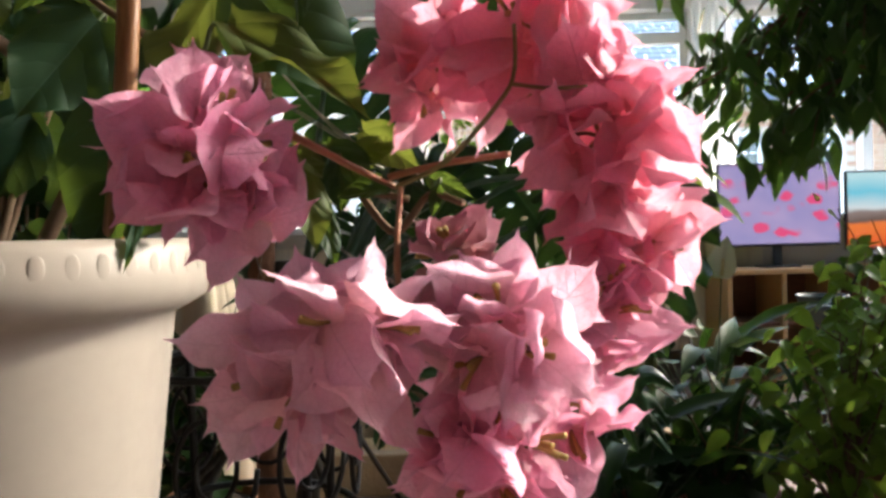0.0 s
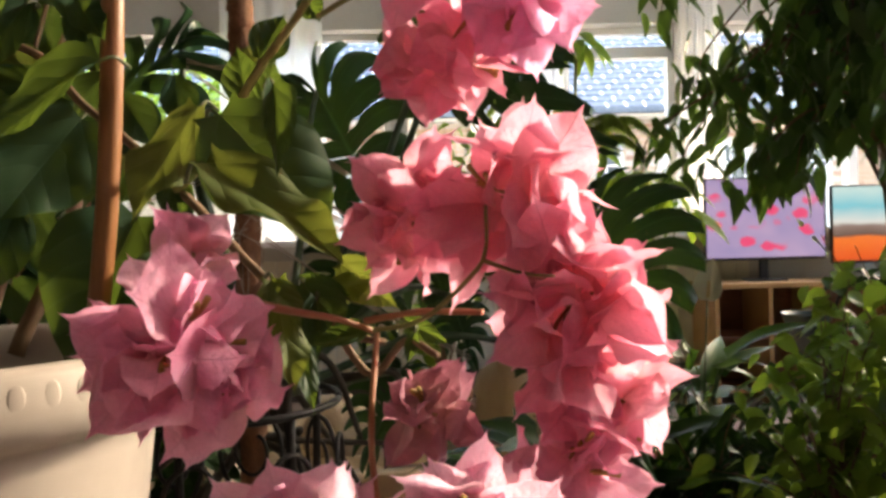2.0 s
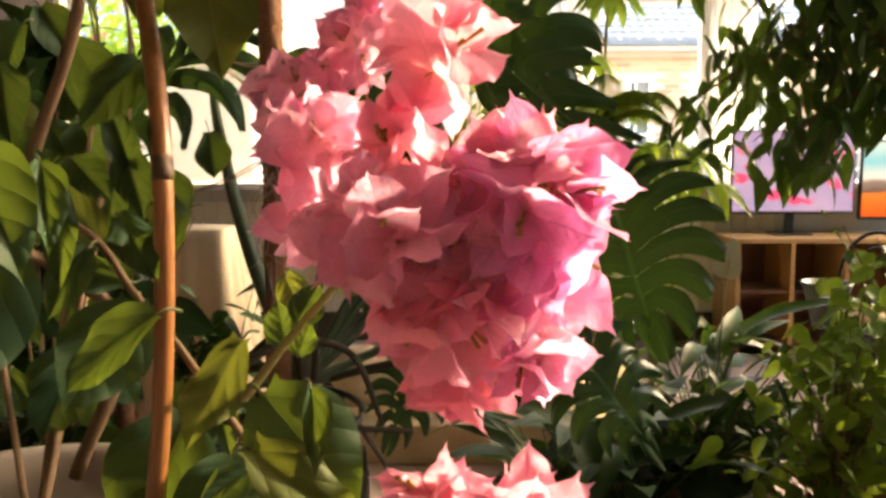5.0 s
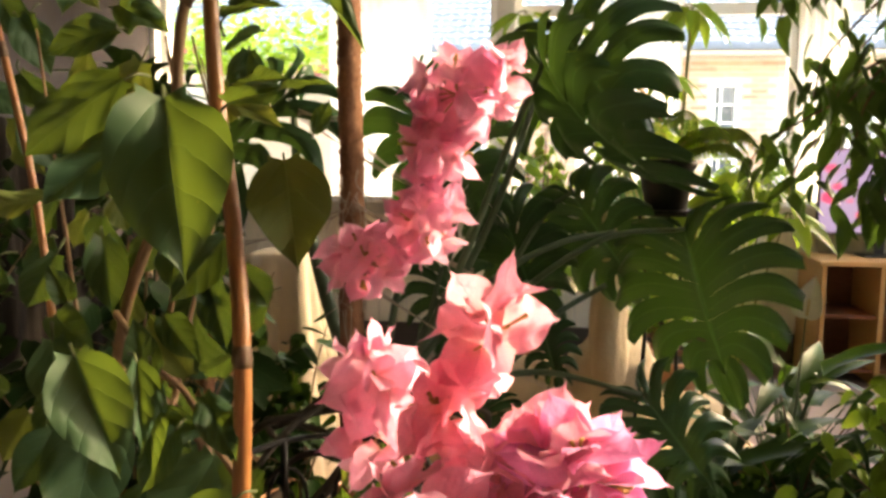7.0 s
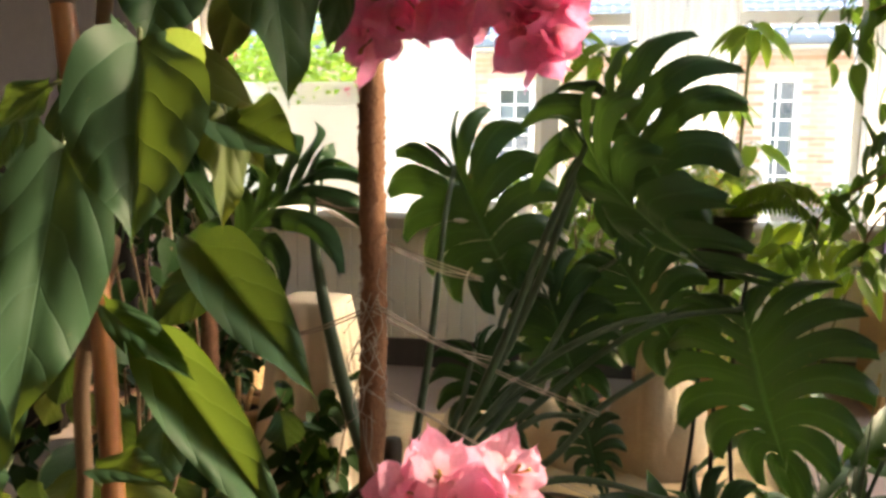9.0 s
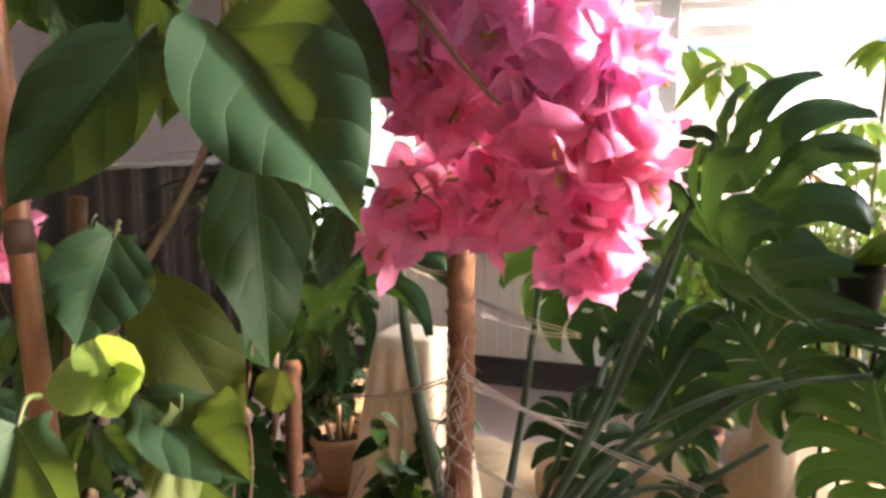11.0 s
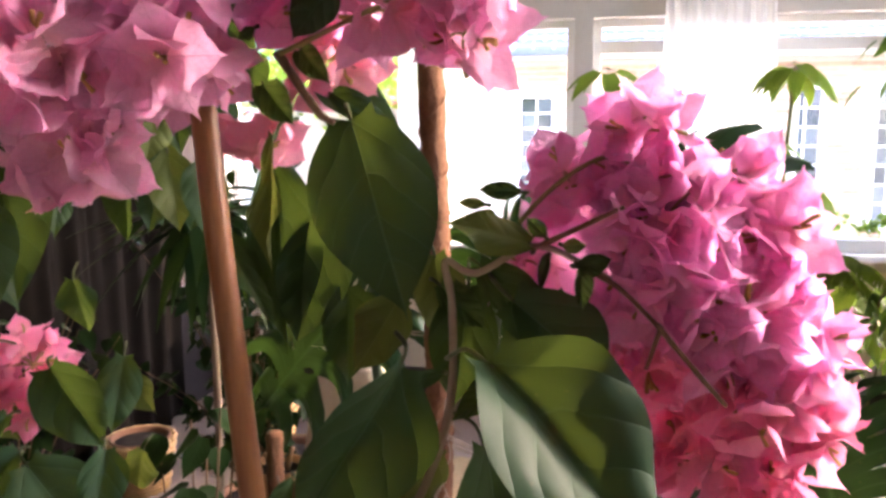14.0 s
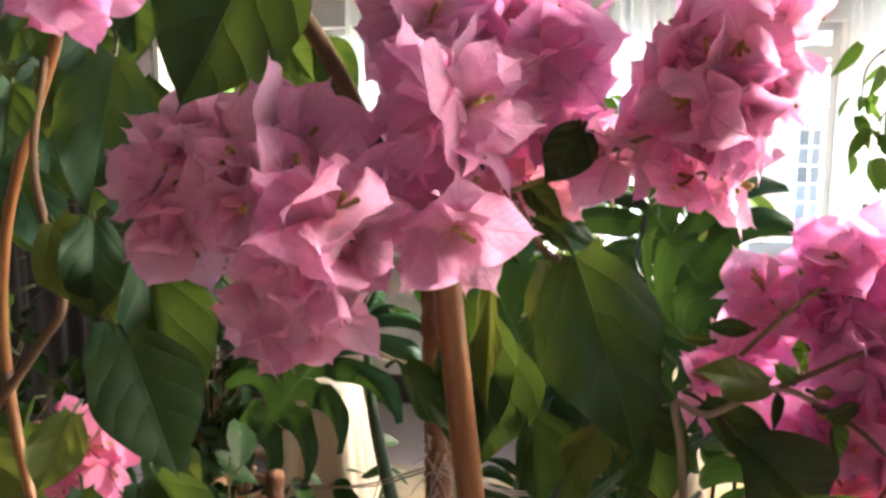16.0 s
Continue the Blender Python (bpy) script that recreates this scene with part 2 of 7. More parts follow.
MATS = {
    "leaf": leaf_material("bougainvillea_leaf", (0.008, 0.032, 0.022), (0.027, 0.062, 0.031), (0.13, 0.20, 0.026), 0.50, 0.34, relief=0.0015, spec=0.12, pale=0.8),
    # olive copy of the leaf colour, lightened for leaves with light on or through them
    "leaf_lit": leaf_material("lit_bougainvillea_leaf", (0.058, 0.088, 0.030), (0.085, 0.115, 0.038), (0.20, 0.24, 0.035), 0.55, 0.36, relief=0.0015, spec=0.16, pale=0.7),
    "leaf_young": leaf_material("young_leaf", (0.15, 0.25, 0.06), (0.21, 0.33, 0.08), (0.36, 0.50, 0.09), 0.5, 0.42),
    "monstera": leaf_material("monstera_leaf", (0.009, 0.036, 0.017), (0.020, 0.058, 0.022), (0.08, 0.17, 0.024), 0.33, 0.15, False, 8.0, 0.004, 0.0, 0.022, 0.0, 0.26, 0.9),
    "ficus": leaf_material("ficus_leaf", (0.018, 0.052, 0.014), (0.045, 0.10, 0.022), (0.13, 0.24, 0.03), 0.36, 0.32, True, 7.0),
    # dark green of the background shrubs, lowered to near-black to carry their shade
    "dark_leaf": leaf_material("shade_darkened_shrub_leaf", (0.005, 0.017, 0.006), (0.014, 0.034, 0.009), (0.05, 0.10, 0.012), 0.42, 0.14, True, 7.0, spec=0.07),
    "shrub": leaf_material("shrub_leaf", (0.07, 0.15, 0.018), (0.15, 0.26, 0.035), (0.26, 0.38, 0.04), 0.45, 0.36, True, 7.0),
    "strap": leaf_material("strap_leaf", (0.009, 0.028, 0.010), (0.020, 0.050, 0.013), (0.06, 0.13, 0.015), 0.46, 0.16, True, 12.0, spec=0.12),
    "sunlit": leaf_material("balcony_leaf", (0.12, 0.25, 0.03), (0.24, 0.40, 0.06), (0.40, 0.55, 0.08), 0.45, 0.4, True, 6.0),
    "bract_soft": bract_material("bract_soft", (0.85, 0.26, 0.49), (0.91, 0.55, 0.75), (0.96, 0.46, 0.66)),
    "bract_pale": bract_material("bract_pale", (0.88, 0.40, 0.61), (0.94, 0.69, 0.84), (0.97, 0.56, 0.73)),
    "bract_rose": bract_material("bract_rose", (0.86, 0.221, 0.425), (0.91, 0.46, 0.647), (0.96, 0.432, 0.579)),
    "bract_vivid": bract_material("bract_vivid", (0.88, 0.20, 0.54), (0.94, 0.53, 0.84), (0.97, 0.42, 0.76)),
    "bract_deep": bract_material("bract_deep", (0.88, 0.15, 0.42), (0.93, 0.40, 0.64), (0.97, 0.34, 0.58)),
    "bract_lilac": bract_material("bract_lilac", (0.86, 0.30, 0.59), (0.93, 0.60, 0.86), (0.96, 0.50, 0.75)),
    "bract_wilted": bract_material("bract_wilted", (0.42, 0.16, 0.25), (0.54, 0.25, 0.36), (0.55, 0.2, 0.28), 0.25),
    "dry_leaf": plain("dried_frond", (0.42, 0.20, 0.05), (0.58, 0.34, 0.10), 60.0, 0.7, 0.2),
    "anther": plain("cream_flower", (0.80, 0.66, 0.38), (0.72, 0.60, 0.30), 300.0),
    "stamen": plain("golden_stamen", (0.30, 0.20, 0.05), (0.52, 0.40, 0.12), 200.0, 0.6, 0.2),
    "pedicel": plain("green_pedicel", (0.26, 0.27, 0.08), (0.40, 0.28, 0.14), 90.0, 0.55, 0.2),
    "bark": plain("brown_bark", (0.10, 0.062, 0.036), (0.19, 0.12, 0.065), 90.0, 0.8, 0.5),
    "pale_bark": plain("grey_bark", (0.20, 0.15, 0.11), (0.33, 0.27, 0.21), 90.0, 0.8, 0.5),
    "young_stem": plain("green_stem", (0.16, 0.19, 0.055), (0.25, 0.20, 0.08), 80.0, 0.6, 0.3),
    "leaf_stalk": plain("leaf_stalk", (0.030, 0.048, 0.012), (0.055, 0.070, 0.020), 80.0, 0.5, 0.2),
    "red_stem": plain("red_stem", (0.36, 0.12, 0.075), (0.30, 0.16, 0.07), 80.0, 0.5, 0.2),
    "cane": grain("bamboo_cane", (0.17, 0.065, 0.020), (0.29, 0.125, 0.042), (260.0, 260.0, 9.0), 0.42, 0.25),
    "cane_node": plain("cane_node", (0.045, 0.025, 0.014), (0.10, 0.055, 0.03), 200.0),
    "coir": grain("coir_fibre", (0.16, 0.065, 0.03), (0.36, 0.17, 0.085), (220.0, 220.0, 90.0), 0.9, 1.0, 0.006),
    "twine": plain("twine", (0.32, 0.25, 0.20), (0.44, 0.36, 0.30), 120.0, 0.9, 0.5),
    "petiole": plain("monstera_petiole", (0.030, 0.060, 0.026), (0.085, 0.125, 0.070), 25.0, 0.45, 0.1),
    "root": plain("aerial_root", (0.030, 0.025, 0.018), (0.07, 0.055, 0.035), 60.0, 0.8, 0.5),
    "pot": plain("white_plastic", (0.31, 0.275, 0.24), (0.37, 0.335, 0.30), 7.0, 0.5, 0.05),
    "soil": plain("soil", (0.022, 0.016, 0.011), (0.06, 0.042, 0.028), 90.0, 0.95, 1.0, dist=0.01),
    "terracotta": plain("terracotta", (0.22, 0.10, 0.055), (0.30, 0.15, 0.085), 16.0, 0.8, 0.2),
    "clay": plain("pale_clay", (0.46, 0.27, 0.14), (0.58, 0.37, 0.21), 30.0, 0.85, 0.3),
    "wicker": plain("wicker", (0.42, 0.25, 0.11), (0.58, 0.38, 0.19), 40.0, 0.7, 0.4),
    "iron": plain("black_iron", (0.012, 0.011, 0.010), (0.03, 0.027, 0.024), 70.0, 0.5, 0.3, metal=0.6),
    "cloth": plain("cream_cloth", (0.64, 0.54, 0.41), (0.73, 0.63, 0.50), 14.0, 0.9, 0.4),
    "floor": plain("stone_floor", (0.29, 0.22, 0.19), (0.37, 0.29, 0.255), 5.0, 0.6, 0.15),
    # near-black drape colour makes up for shade the sun would wash out
    "drape": plain("shade_darkened_drape", (0.006, 0.005, 0.004), (0.016, 0.013, 0.011), 9.0, 0.9, 0.3, spec=0.04),
    "sand": plain("sand", (0.48, 0.345, 0.19), (0.62, 0.47, 0.28), 60.0, 0.95, 0.8, dist=0.01),
    "stone": plain("pale_stone", (0.34, 0.255, 0.16), (0.46, 0.36, 0.245), 9.0, 0.85, 0.6, dist=0.01),
    "wall": plain("wall_paint", (0.61, 0.58, 0.54), (0.67, 0.64, 0.60), 3.0, 0.8, 0.1),
    "wall_rear": plain("rear_wall_paint", (0.58, 0.55, 0.51), (0.64, 0.61, 0.57), 3.0, 0.8, 0.1),
    # mauve-grey wall tone, lowered further to stand in for shade on that side
    "wall_grey": plain("shaded_mauve_grey_wall", (0.034, 0.028, 0.029), (0.048, 0.040, 0.041), 3.0, 0.8, 0.1, spec=0.1),
    "ceiling": plain("ceiling_paint", (0.60, 0.59, 0.57), (0.66, 0.65, 0.63), 3.0, 0.85, 0.1),
    "panel": plain("cream_panel", (0.78, 0.72, 0.60), (0.84, 0.78, 0.67), 12.0, 0.6, 0.1),
    "dark_trim": plain("dark_trim", (0.05, 0.04, 0.035), (0.08, 0.065, 0.055), 12.0, 0.6, 0.2),
    "frame": plain("white_frame", (0.84, 0.83, 0.81), (0.88, 0.87, 0.85), 8.0, 0.45, 0.1),
    "beech": grain("beech_wood", (0.52, 0.29, 0.11), (0.66, 0.41, 0.18), (14.0, 60.0, 60.0), 0.45, 0.15),
    "dark_wood": grain("red_brown_wood", (0.16, 0.055, 0.022), (0.26, 0.10, 0.045), (14.0, 60.0, 60.0), 0.5, 0.15),
    "black": plain("black_plastic", (0.012, 0.012, 0.013), (0.025, 0.025, 0.027), 30.0, 0.4, 0.1),
    "slate": plain("slate", (0.10, 0.125, 0.165), (0.16, 0.19, 0.235), 4.0, 0.7, 0.4, dist=0.01),
    "mortar": plain("mortar", (0.46, 0.41, 0.36), (0.54, 0.49, 0.43), 20.0, 0.95, 0.4),
    "render_white": plain("white_render", (0.74, 0.71, 0.66), (0.80, 0.78, 0.74), 3.0, 0.85, 0.2),
    "paving": plain("paving", (0.26, 0.25, 0.23), (0.34, 0.33, 0.30), 3.0, 0.9, 0.3),
    "spathe": plain("white_spathe", (0.86, 0.84, 0.74), (0.91, 0.90, 0.82), 20.0, 0.5, 0.1),
    "pink_flower": plain("pink_flower", (0.70, 0.10, 0.24), (0.82, 0.26, 0.38), 60.0, 0.6, 0.1),
    "green_pot": plain("dark_green_pot", (0.016, 0.035, 0.035), (0.03, 0.055, 0.05), 14.0, 0.45, 0.1),
}


def make_brick():
    m = Mat("brick")
    r = m.island()
    col = m.ramp(r, [(0.0, (0.36, 0.20, 0.14)), (0.5, (0.45, 0.29, 0.20)), (1.0, (0.51, 0.37, 0.27))])
    col = m.mix(m.math('MULTIPLY', m.noise(30.0), 0.4), col, (0.36, 0.25, 0.18))
    m.set(Base_Color=col, Roughness=0.9)
    m.bump(m.noise(60.0), 0.4, 0.004)
    return m.m


def make_sheer():
    m = Mat("sheer_curtain")
    w = m.n("ShaderNodeTexNoise", Scale=900.0, Detail=1.0)
    m.l(m.coords(), w.inputs["Vector"])
    m.set(Base_Color=m.mix(w.outputs["Fac"], (0.80, 0.80, 0.79), (0.88, 0.88, 0.87)), Roughness=0.9)
    m.translucent((0.90, 0.90, 0.89), 0.62)
    mx = m.t.nodes["Mix Shader"]
    tp = m.t.nodes.new("ShaderNodeBsdfTransparent")
    m2 = m.t.nodes.new("ShaderNodeMixShader")
    m2.inputs[0].default_value = 0.22
    m.l(mx.outputs[0], m2.inputs[1])
    m.l(tp.outputs[0], m2.inputs[2])
    m.l(m2.outputs[0], m.out.inputs[0])
    return m.m


def make_glass():
    m = Mat("window_glass")
    tp = m.t.nodes.new("ShaderNodeBsdfTransparent")
    tp.inputs[0].default_value = (0.96, 0.97, 0.97, 1)
    gl = m.n("ShaderNodeBsdfGlossy", Roughness=0.02)
    mx = m.t.nodes.new("ShaderNodeMixShader")
    mx.inputs[0].default_value = 0.06
    m.l(tp.outputs[0], mx.inputs[1])
    m.l(gl.outputs[0], mx.inputs[2])
    m.l(mx.outputs[0], m.out.inputs[0])
    return m.m


def make_dark_pane():
    m = Mat("dark_window_pane")
    m.set(Base_Color=m.mix(m.rand(), (0.035, 0.045, 0.055), (0.14, 0.17, 0.20)), Roughness=0.05, Specular_IOR_Level=0.6)
    m.bump(m.noise(1.5), 0.05, 0.02)
    return m.m


def make_screen(name, flowers):
    """A lit display: a pale picture with soft blossoms, or sea over a bright band."""
    m = Mat(name)
    uv = m.coords("UV")
    if flowers:
        v = m.n("ShaderNodeTexVoronoi", Scale=5.5)
        m.l(uv, v.inputs["Vector"])
        blob = m.ramp(m.math('ADD', v.outputs["Distance"], m.math('MULTIPLY', m.noise(9.0, 2.0, 0.5, uv), 0.45)), [(0.52, (1, 1, 1)), (0.66, (0, 0, 0))])
        col = m.mix(m.noise(2.2, 2.0, 0.5, uv), (0.20, 0.22, 0.52), (0.66, 0.46, 0.70))
        keep = m.ramp(m.noise(3.0, 0.0, 0.5, uv), [(0.36, (0, 0, 0)), (0.46, (1, 1, 1))])
        col = m.mix(m.mix(1.0, blob, keep, 'MULTIPLY'), col, (0.86, 0.09, 0.24))
    else:
        sp = m.t.nodes.new("ShaderNodeSeparateXYZ")
        m.l(uv, sp.inputs[0])
        lift = m.math('ADD', sp.outputs[1], m.math('MULTIPLY', m.noise(4.0, 2.0, 0.5, uv), 0.12))
        col = m.ramp(lift, [(0.10, (0.85, 0.12, 0.02)), (0.36, (0.95, 0.22, 0.04)), (0.40, (0.16, 0.10, 0.08)), (0.52, (0.30, 0.22, 0.20)), (0.58, (0.75, 0.80, 0.82)), (0.80, (0.20, 0.62, 0.78)), (1.0, (0.55, 0.80, 0.85))])
    m.set(Base_Color=(0.02, 0.02, 0.02), Roughness=0.2, Emission_Color=col, Emission_Strength=SCREEN)
    return m.m


SCREEN = 0.11
MATS["brick"], MATS["sheer"], MATS["glass"], MATS["pane"] = make_brick(), make_sheer(), make_glass(), make_dark_pane()
MATS["screen_a"], MATS["screen_b"] = make_screen("blossom_screen", True), make_screen("sea_screen", False)


# ---- mesh helpers ----
def mesh_of(name, verts, faces, uvs=None, smooth=True):
    me = bpy.data.meshes.new(name)
    me.from_pydata([tuple(v) for v in verts], [], faces)
    if uvs is not None:
        layer = me.uv_layers.new(name="UVMap")
        idx = np.empty(len(me.loops), dtype=np.int32)
        me.loops.foreach_get("vertex_index", idx)
        layer.data.foreach_set("uv", np.asarray(uvs, dtype=np.float32)[idx].ravel())
    if smooth:
        me.polygons.foreach_set("use_smooth", [True] * len(me.polygons))
    me.update()
    return me


def put(name, me, mat, parent=None, m=None, label=""):
    """One object on a mesh, as a part of parent where one is given."""
    if mat and not me.materials:
        me.materials.append(MATS[mat])
    ob = new(name, me)
    if parent is not None:
        ob.parent = parent
    if m is not None:
        ob.matrix_basis = m
    return tagged(ob, label) if label else ob


def part(name, bm, mat, parent, label="", smooth=False, m=None):
    me = bpy.data.meshes.new(name)
    bm.to_mesh(me)
    bm.free()
    if smooth:
        me.polygons.foreach_set("use_smooth", [True] * len(me.polygons))
    return put(name, me, mat, parent, m, label)


def thing(name, label, category, at=(0, 0, 0), group="", kind=""):
    ob = new(name)
    ob.location = at
    ob.empty_display_size = 0.05
    return tagged(ob, label, category, group, kind)


def box_bm(*boxes, bevel=0.004):
    bm = bmesh.new()
    for (x0, y0, z0), (x1, y1, z1) in boxes:
        r = bmesh.ops.create_cube(bm, size=1.0, matrix=Matrix.LocRotScale(((x0 + x1) / 2, (y0 + y1) / 2, (z0 + z1) / 2), None, (abs(x1 - x0), abs(y1 - y0), abs(z1 - z0))))
        if bevel:
            es = list({e for v in r["verts"] for e in v.link_edges})
            bmesh.ops.bevel(bm, geom=es, offset=bevel, segments=2, affect='EDGES', profile=0.6)
    return bm


def structure(name, mat, *boxes, bevel=0.0, label=""):
    ob = part(name, box_bm(*boxes, bevel=bevel), mat, None)
    return tagged(ob, label, "", "", "structure")


def spline(pts, per=8):
    """Points along a smooth curve through pts."""
    p = [Vector(q) for q in pts]
    p = [p[0] * 2 - p[1]] + p + [p[-1] * 2 - p[-2]]
    out = []
    for i in range(1, len(p) - 2):
        for k in range(per):
            t = k / per
            a, b, c, d = p[i - 1], p[i], p[i + 1], p[i + 2]
            out.append(0.5 * ((2 * b) + (c - a) * t + (2 * a - 5 * b + 4 * c - d) * t * t + (3 * b - a - 3 * c + d) * t ** 3))
    return out + [p[-2]]


def tube_data(pts, r0, r1, sides=8, wobble=0.0, rng=None, verts=None, faces=None):
    """A tapered tube along pts, capped at both ends."""
    verts = [] if verts is None else verts
    faces = [] if faces is None else faces
    n, start = len(pts), len(verts)
    side = Vector((0.31, 0.87, 0.38))
    for i, c in enumerate(pts):
        d = (pts[min(i + 1, n - 1)] - pts[max(i - 1, 0)]).normalized()
        x = d.cross(side).normalized()
        y = d.cross(x)
        side = -y if abs(d.dot(y)) < 0.9 else side
        r = r0 + (r1 - r0) * i / (n - 1)
        for k in range(sides):
            a = 2 * math.pi * k / sides
            rr = r * (1 + (rng.uniform(-wobble, wobble) if rng else 0))
            verts.append(c + x * (rr * math.cos(a)) + y * (rr * math.sin(a)))
    for i in range(n - 1):
        for k in range(sides):
            a, b = start + i * sides + k, start + i * sides + (k + 1) % sides
            faces.append((a, b, b + sides, a + sides))
    faces.append(tuple(range(start + sides - 1, start - 1, -1)))
    faces.append(tuple(range(start + (n - 1) * sides, start + n * sides)))
    return verts, faces


def frame_of(way, face):
    """Axes of a leaf: y along way, z near face."""
    y = Vector(way).normalized()
    x = y.cross(Vector(face))
    if x.length < 1e-4:
        x = y.cross(Vector((0.3, 0.9, 0.2)))
    x.normalize()
    return Matrix((x, y, x.cross(y))).transposed()


def blade(seed, width, fold, curl, wave, pointed, rows=11, cols=7, notch=0.0, full=0.78, roll=0.0, neck=0.97, spike=0.12, ruffle=0.0):
    """A unit leaf blade along y: its points, faces and own coordinates."""
    rng = random.Random(seed)
    ph, twist = rng.uniform(0, 6), rng.uniform(-0.25, 0.25)
    verts, uvs, faces = [], [], []
    for i in range(rows):
        s = i / (rows - 1)
        k = min(1.0, s / neck)
        w = width * 0.5 * max(0.0, math.sin(math.pi * k ** pointed)) ** full
        w = max(w, spike * (1 - s), 0.003)
        for j in range(cols):
            u = 2 * j / (cols - 1) - 1
            x = u * w
            z = fold * abs(x) - roll * x * x / max(width, 0.1) - curl * s * s + wave * w * math.sin(7 * s + ph + (1.5 if u > 0 else 0)) * u * u + twist * x * s + ruffle * w * math.sin(15 * s + 2 * ph + (2.2 if u > 0 else 0)) * abs(u) ** 3 + 0.3 * ruffle * w * math.sin(4 * u + 9 * s + ph)
            verts.append((x, s - notch * abs(u) ** 1.5 * (1 - s) ** 6, z))
            uvs.append((0.5 + 0.5 * u * (w / (width * 0.5 + 1e-6)), s))
    for i in range(rows - 1):
        for j in range(cols - 1):
            a = i * cols + j
            faces.append((a, a + 1, a + 1 + cols, a + cols))
    return verts, faces, uvs


def scatter_blades(name, places, blade_data, mat, parent, extra=None, label=""):
    """Many small leaves joined into one mesh: places are (matrix, scale vector)."""
    bv, bf, bu = blade_data
    base, uvb = np.array(bv), np.array(bu)
    fb = np.array(bf)
    V, U, Fs = [], [], []
    for k, (m, sc) in enumerate(places):
        r = np.array(m.to_3x3())
        V.append((base * np.array(sc)) @ r.T + np.array(m.translation))
        U.append(uvb)
        Fs.append(fb + k * len(base))
    me = mesh_of(name, np.concatenate(V), np.concatenate(Fs).tolist(), np.concatenate(U))
    ob = put(name, me, mat, parent, None, label)
    ob["kind"] = "stuff"
    return ob


def lathe(profile, sides=48):
    """A bmesh turned round z from (radius, height) pairs."""
    bm = bmesh.new()
    rings = []
    for r, z in profile:
        rings.append([bm.verts.new((r * math.cos(2 * math.pi * k / sides), r * math.sin(2 * math.pi * k / sides), z)) for k in range(sides)])
    for a, b in zip(rings, rings[1:]):
        for k in range(sides):
            bm.faces.new((a[k], a[(k + 1) % sides], b[(k + 1) % sides], b[k]))
    bm.faces.new(list(reversed(rings[0])))
    bm.faces.new(rings[-1])
    return bm


# ---- the hall ----
WIN = 5.75
structure("floor", "floor", ((-4.0, -3.2, -0.15), (4.8, WIN + 0.15, 0.0)), label="pinkish stone floor of the plant hall")
ground = structure("ground", "paving", ((-250, WIN + 0.152, -0.9), (250, 400, -0.6)), label="grey paved yard outside the windows")
structure("ceiling", "ceiling", ((-4.0, -3.2, 5.2), (4.8, WIN + 0.15, 5.35)), label="off-white hall ceiling")
structure("wall_west", "wall_grey", ((-3.0, -3.0, 0.0), (-2.8, WIN - 0.15, 5.2)), label="grey side wall, its colour darkened to stand for shade")
# front wall with three window openings
SILL, HEAD = 1.08, 2.58
OPEN = [(-2.76, -0.28), (-0.16, 1.74), (1.93, 4.4)]
boxes = [((-3.0, WIN - 0.15, 0.0), (4.6, WIN + 0.15, SILL)), ((-3.0, WIN - 0.15, HEAD), (4.6, WIN + 0.15, 5.2))]
edge = -3.0
for a, b in OPEN:
    boxes.append(((edge, WIN - 0.15, SILL), (a, WIN + 0.15, HEAD)))
    edge = b
boxes.append(((edge, WIN - 0.15, SILL), (4.6, WIN + 0.15, HEAD)))
structure("wall_north", "wall", *boxes, label="cream wall with three wide windows")
structure("window_sill", "frame", ((-2.9, WIN - 0.42, SILL), (4.5, WIN - 0.152, SILL + 0.04)), bevel=0.006, label="white window sill board")
# unseen side wall beside the camera, its piers and openings added to steer sunlight
structure("wall_east", "wall", ((4.4, -3.0, 0.0), (4.6, WIN - 0.15, 1.0)), ((4.4, -3.0, 4.64), (4.6, 4.2, 5.2)), ((4.4, 4.2, 5.1), (4.6, 4.9, 5.2)), ((4.4, 4.9, 4.64), (4.6, WIN - 0.15, 5.2)), ((4.4, -3.0, 1.0), (4.6, 1.15, 4.64)), ((4.4, 3.12, 1.0), (4.6, 3.7, 4.64)), ((4.4, 3.7, 1.0), (4.6, 4.3, 2.2)), ((4.4, 3.7, 3.3), (4.6, 4.2, 4.64)), ((4.4, 4.2, 3.3), (4.6, 4.3, 4.05)), ((4.4, 4.3, 1.0), (4.6, 4.5, 4.05)), ((4.4, 4.5, 2.95), (4.6, 4.9, 4.05)), ((4.4, 4.9, 2.95), (4.6, 5.0, 4.64)), ((4.4, 5.58, 1.0), (4.6, WIN - 0.15, 4.64)), ((4.4, 1.15, 1.0), (4.6, 3.12, 2.3)), label="unseen cream side wall with openings added to shape the sunlight")


structure("wall_south", "wall_rear", ((-2.8, -3.2, 0.0), (4.38, -3.0, 5.2)), label="plain pale rear wall")


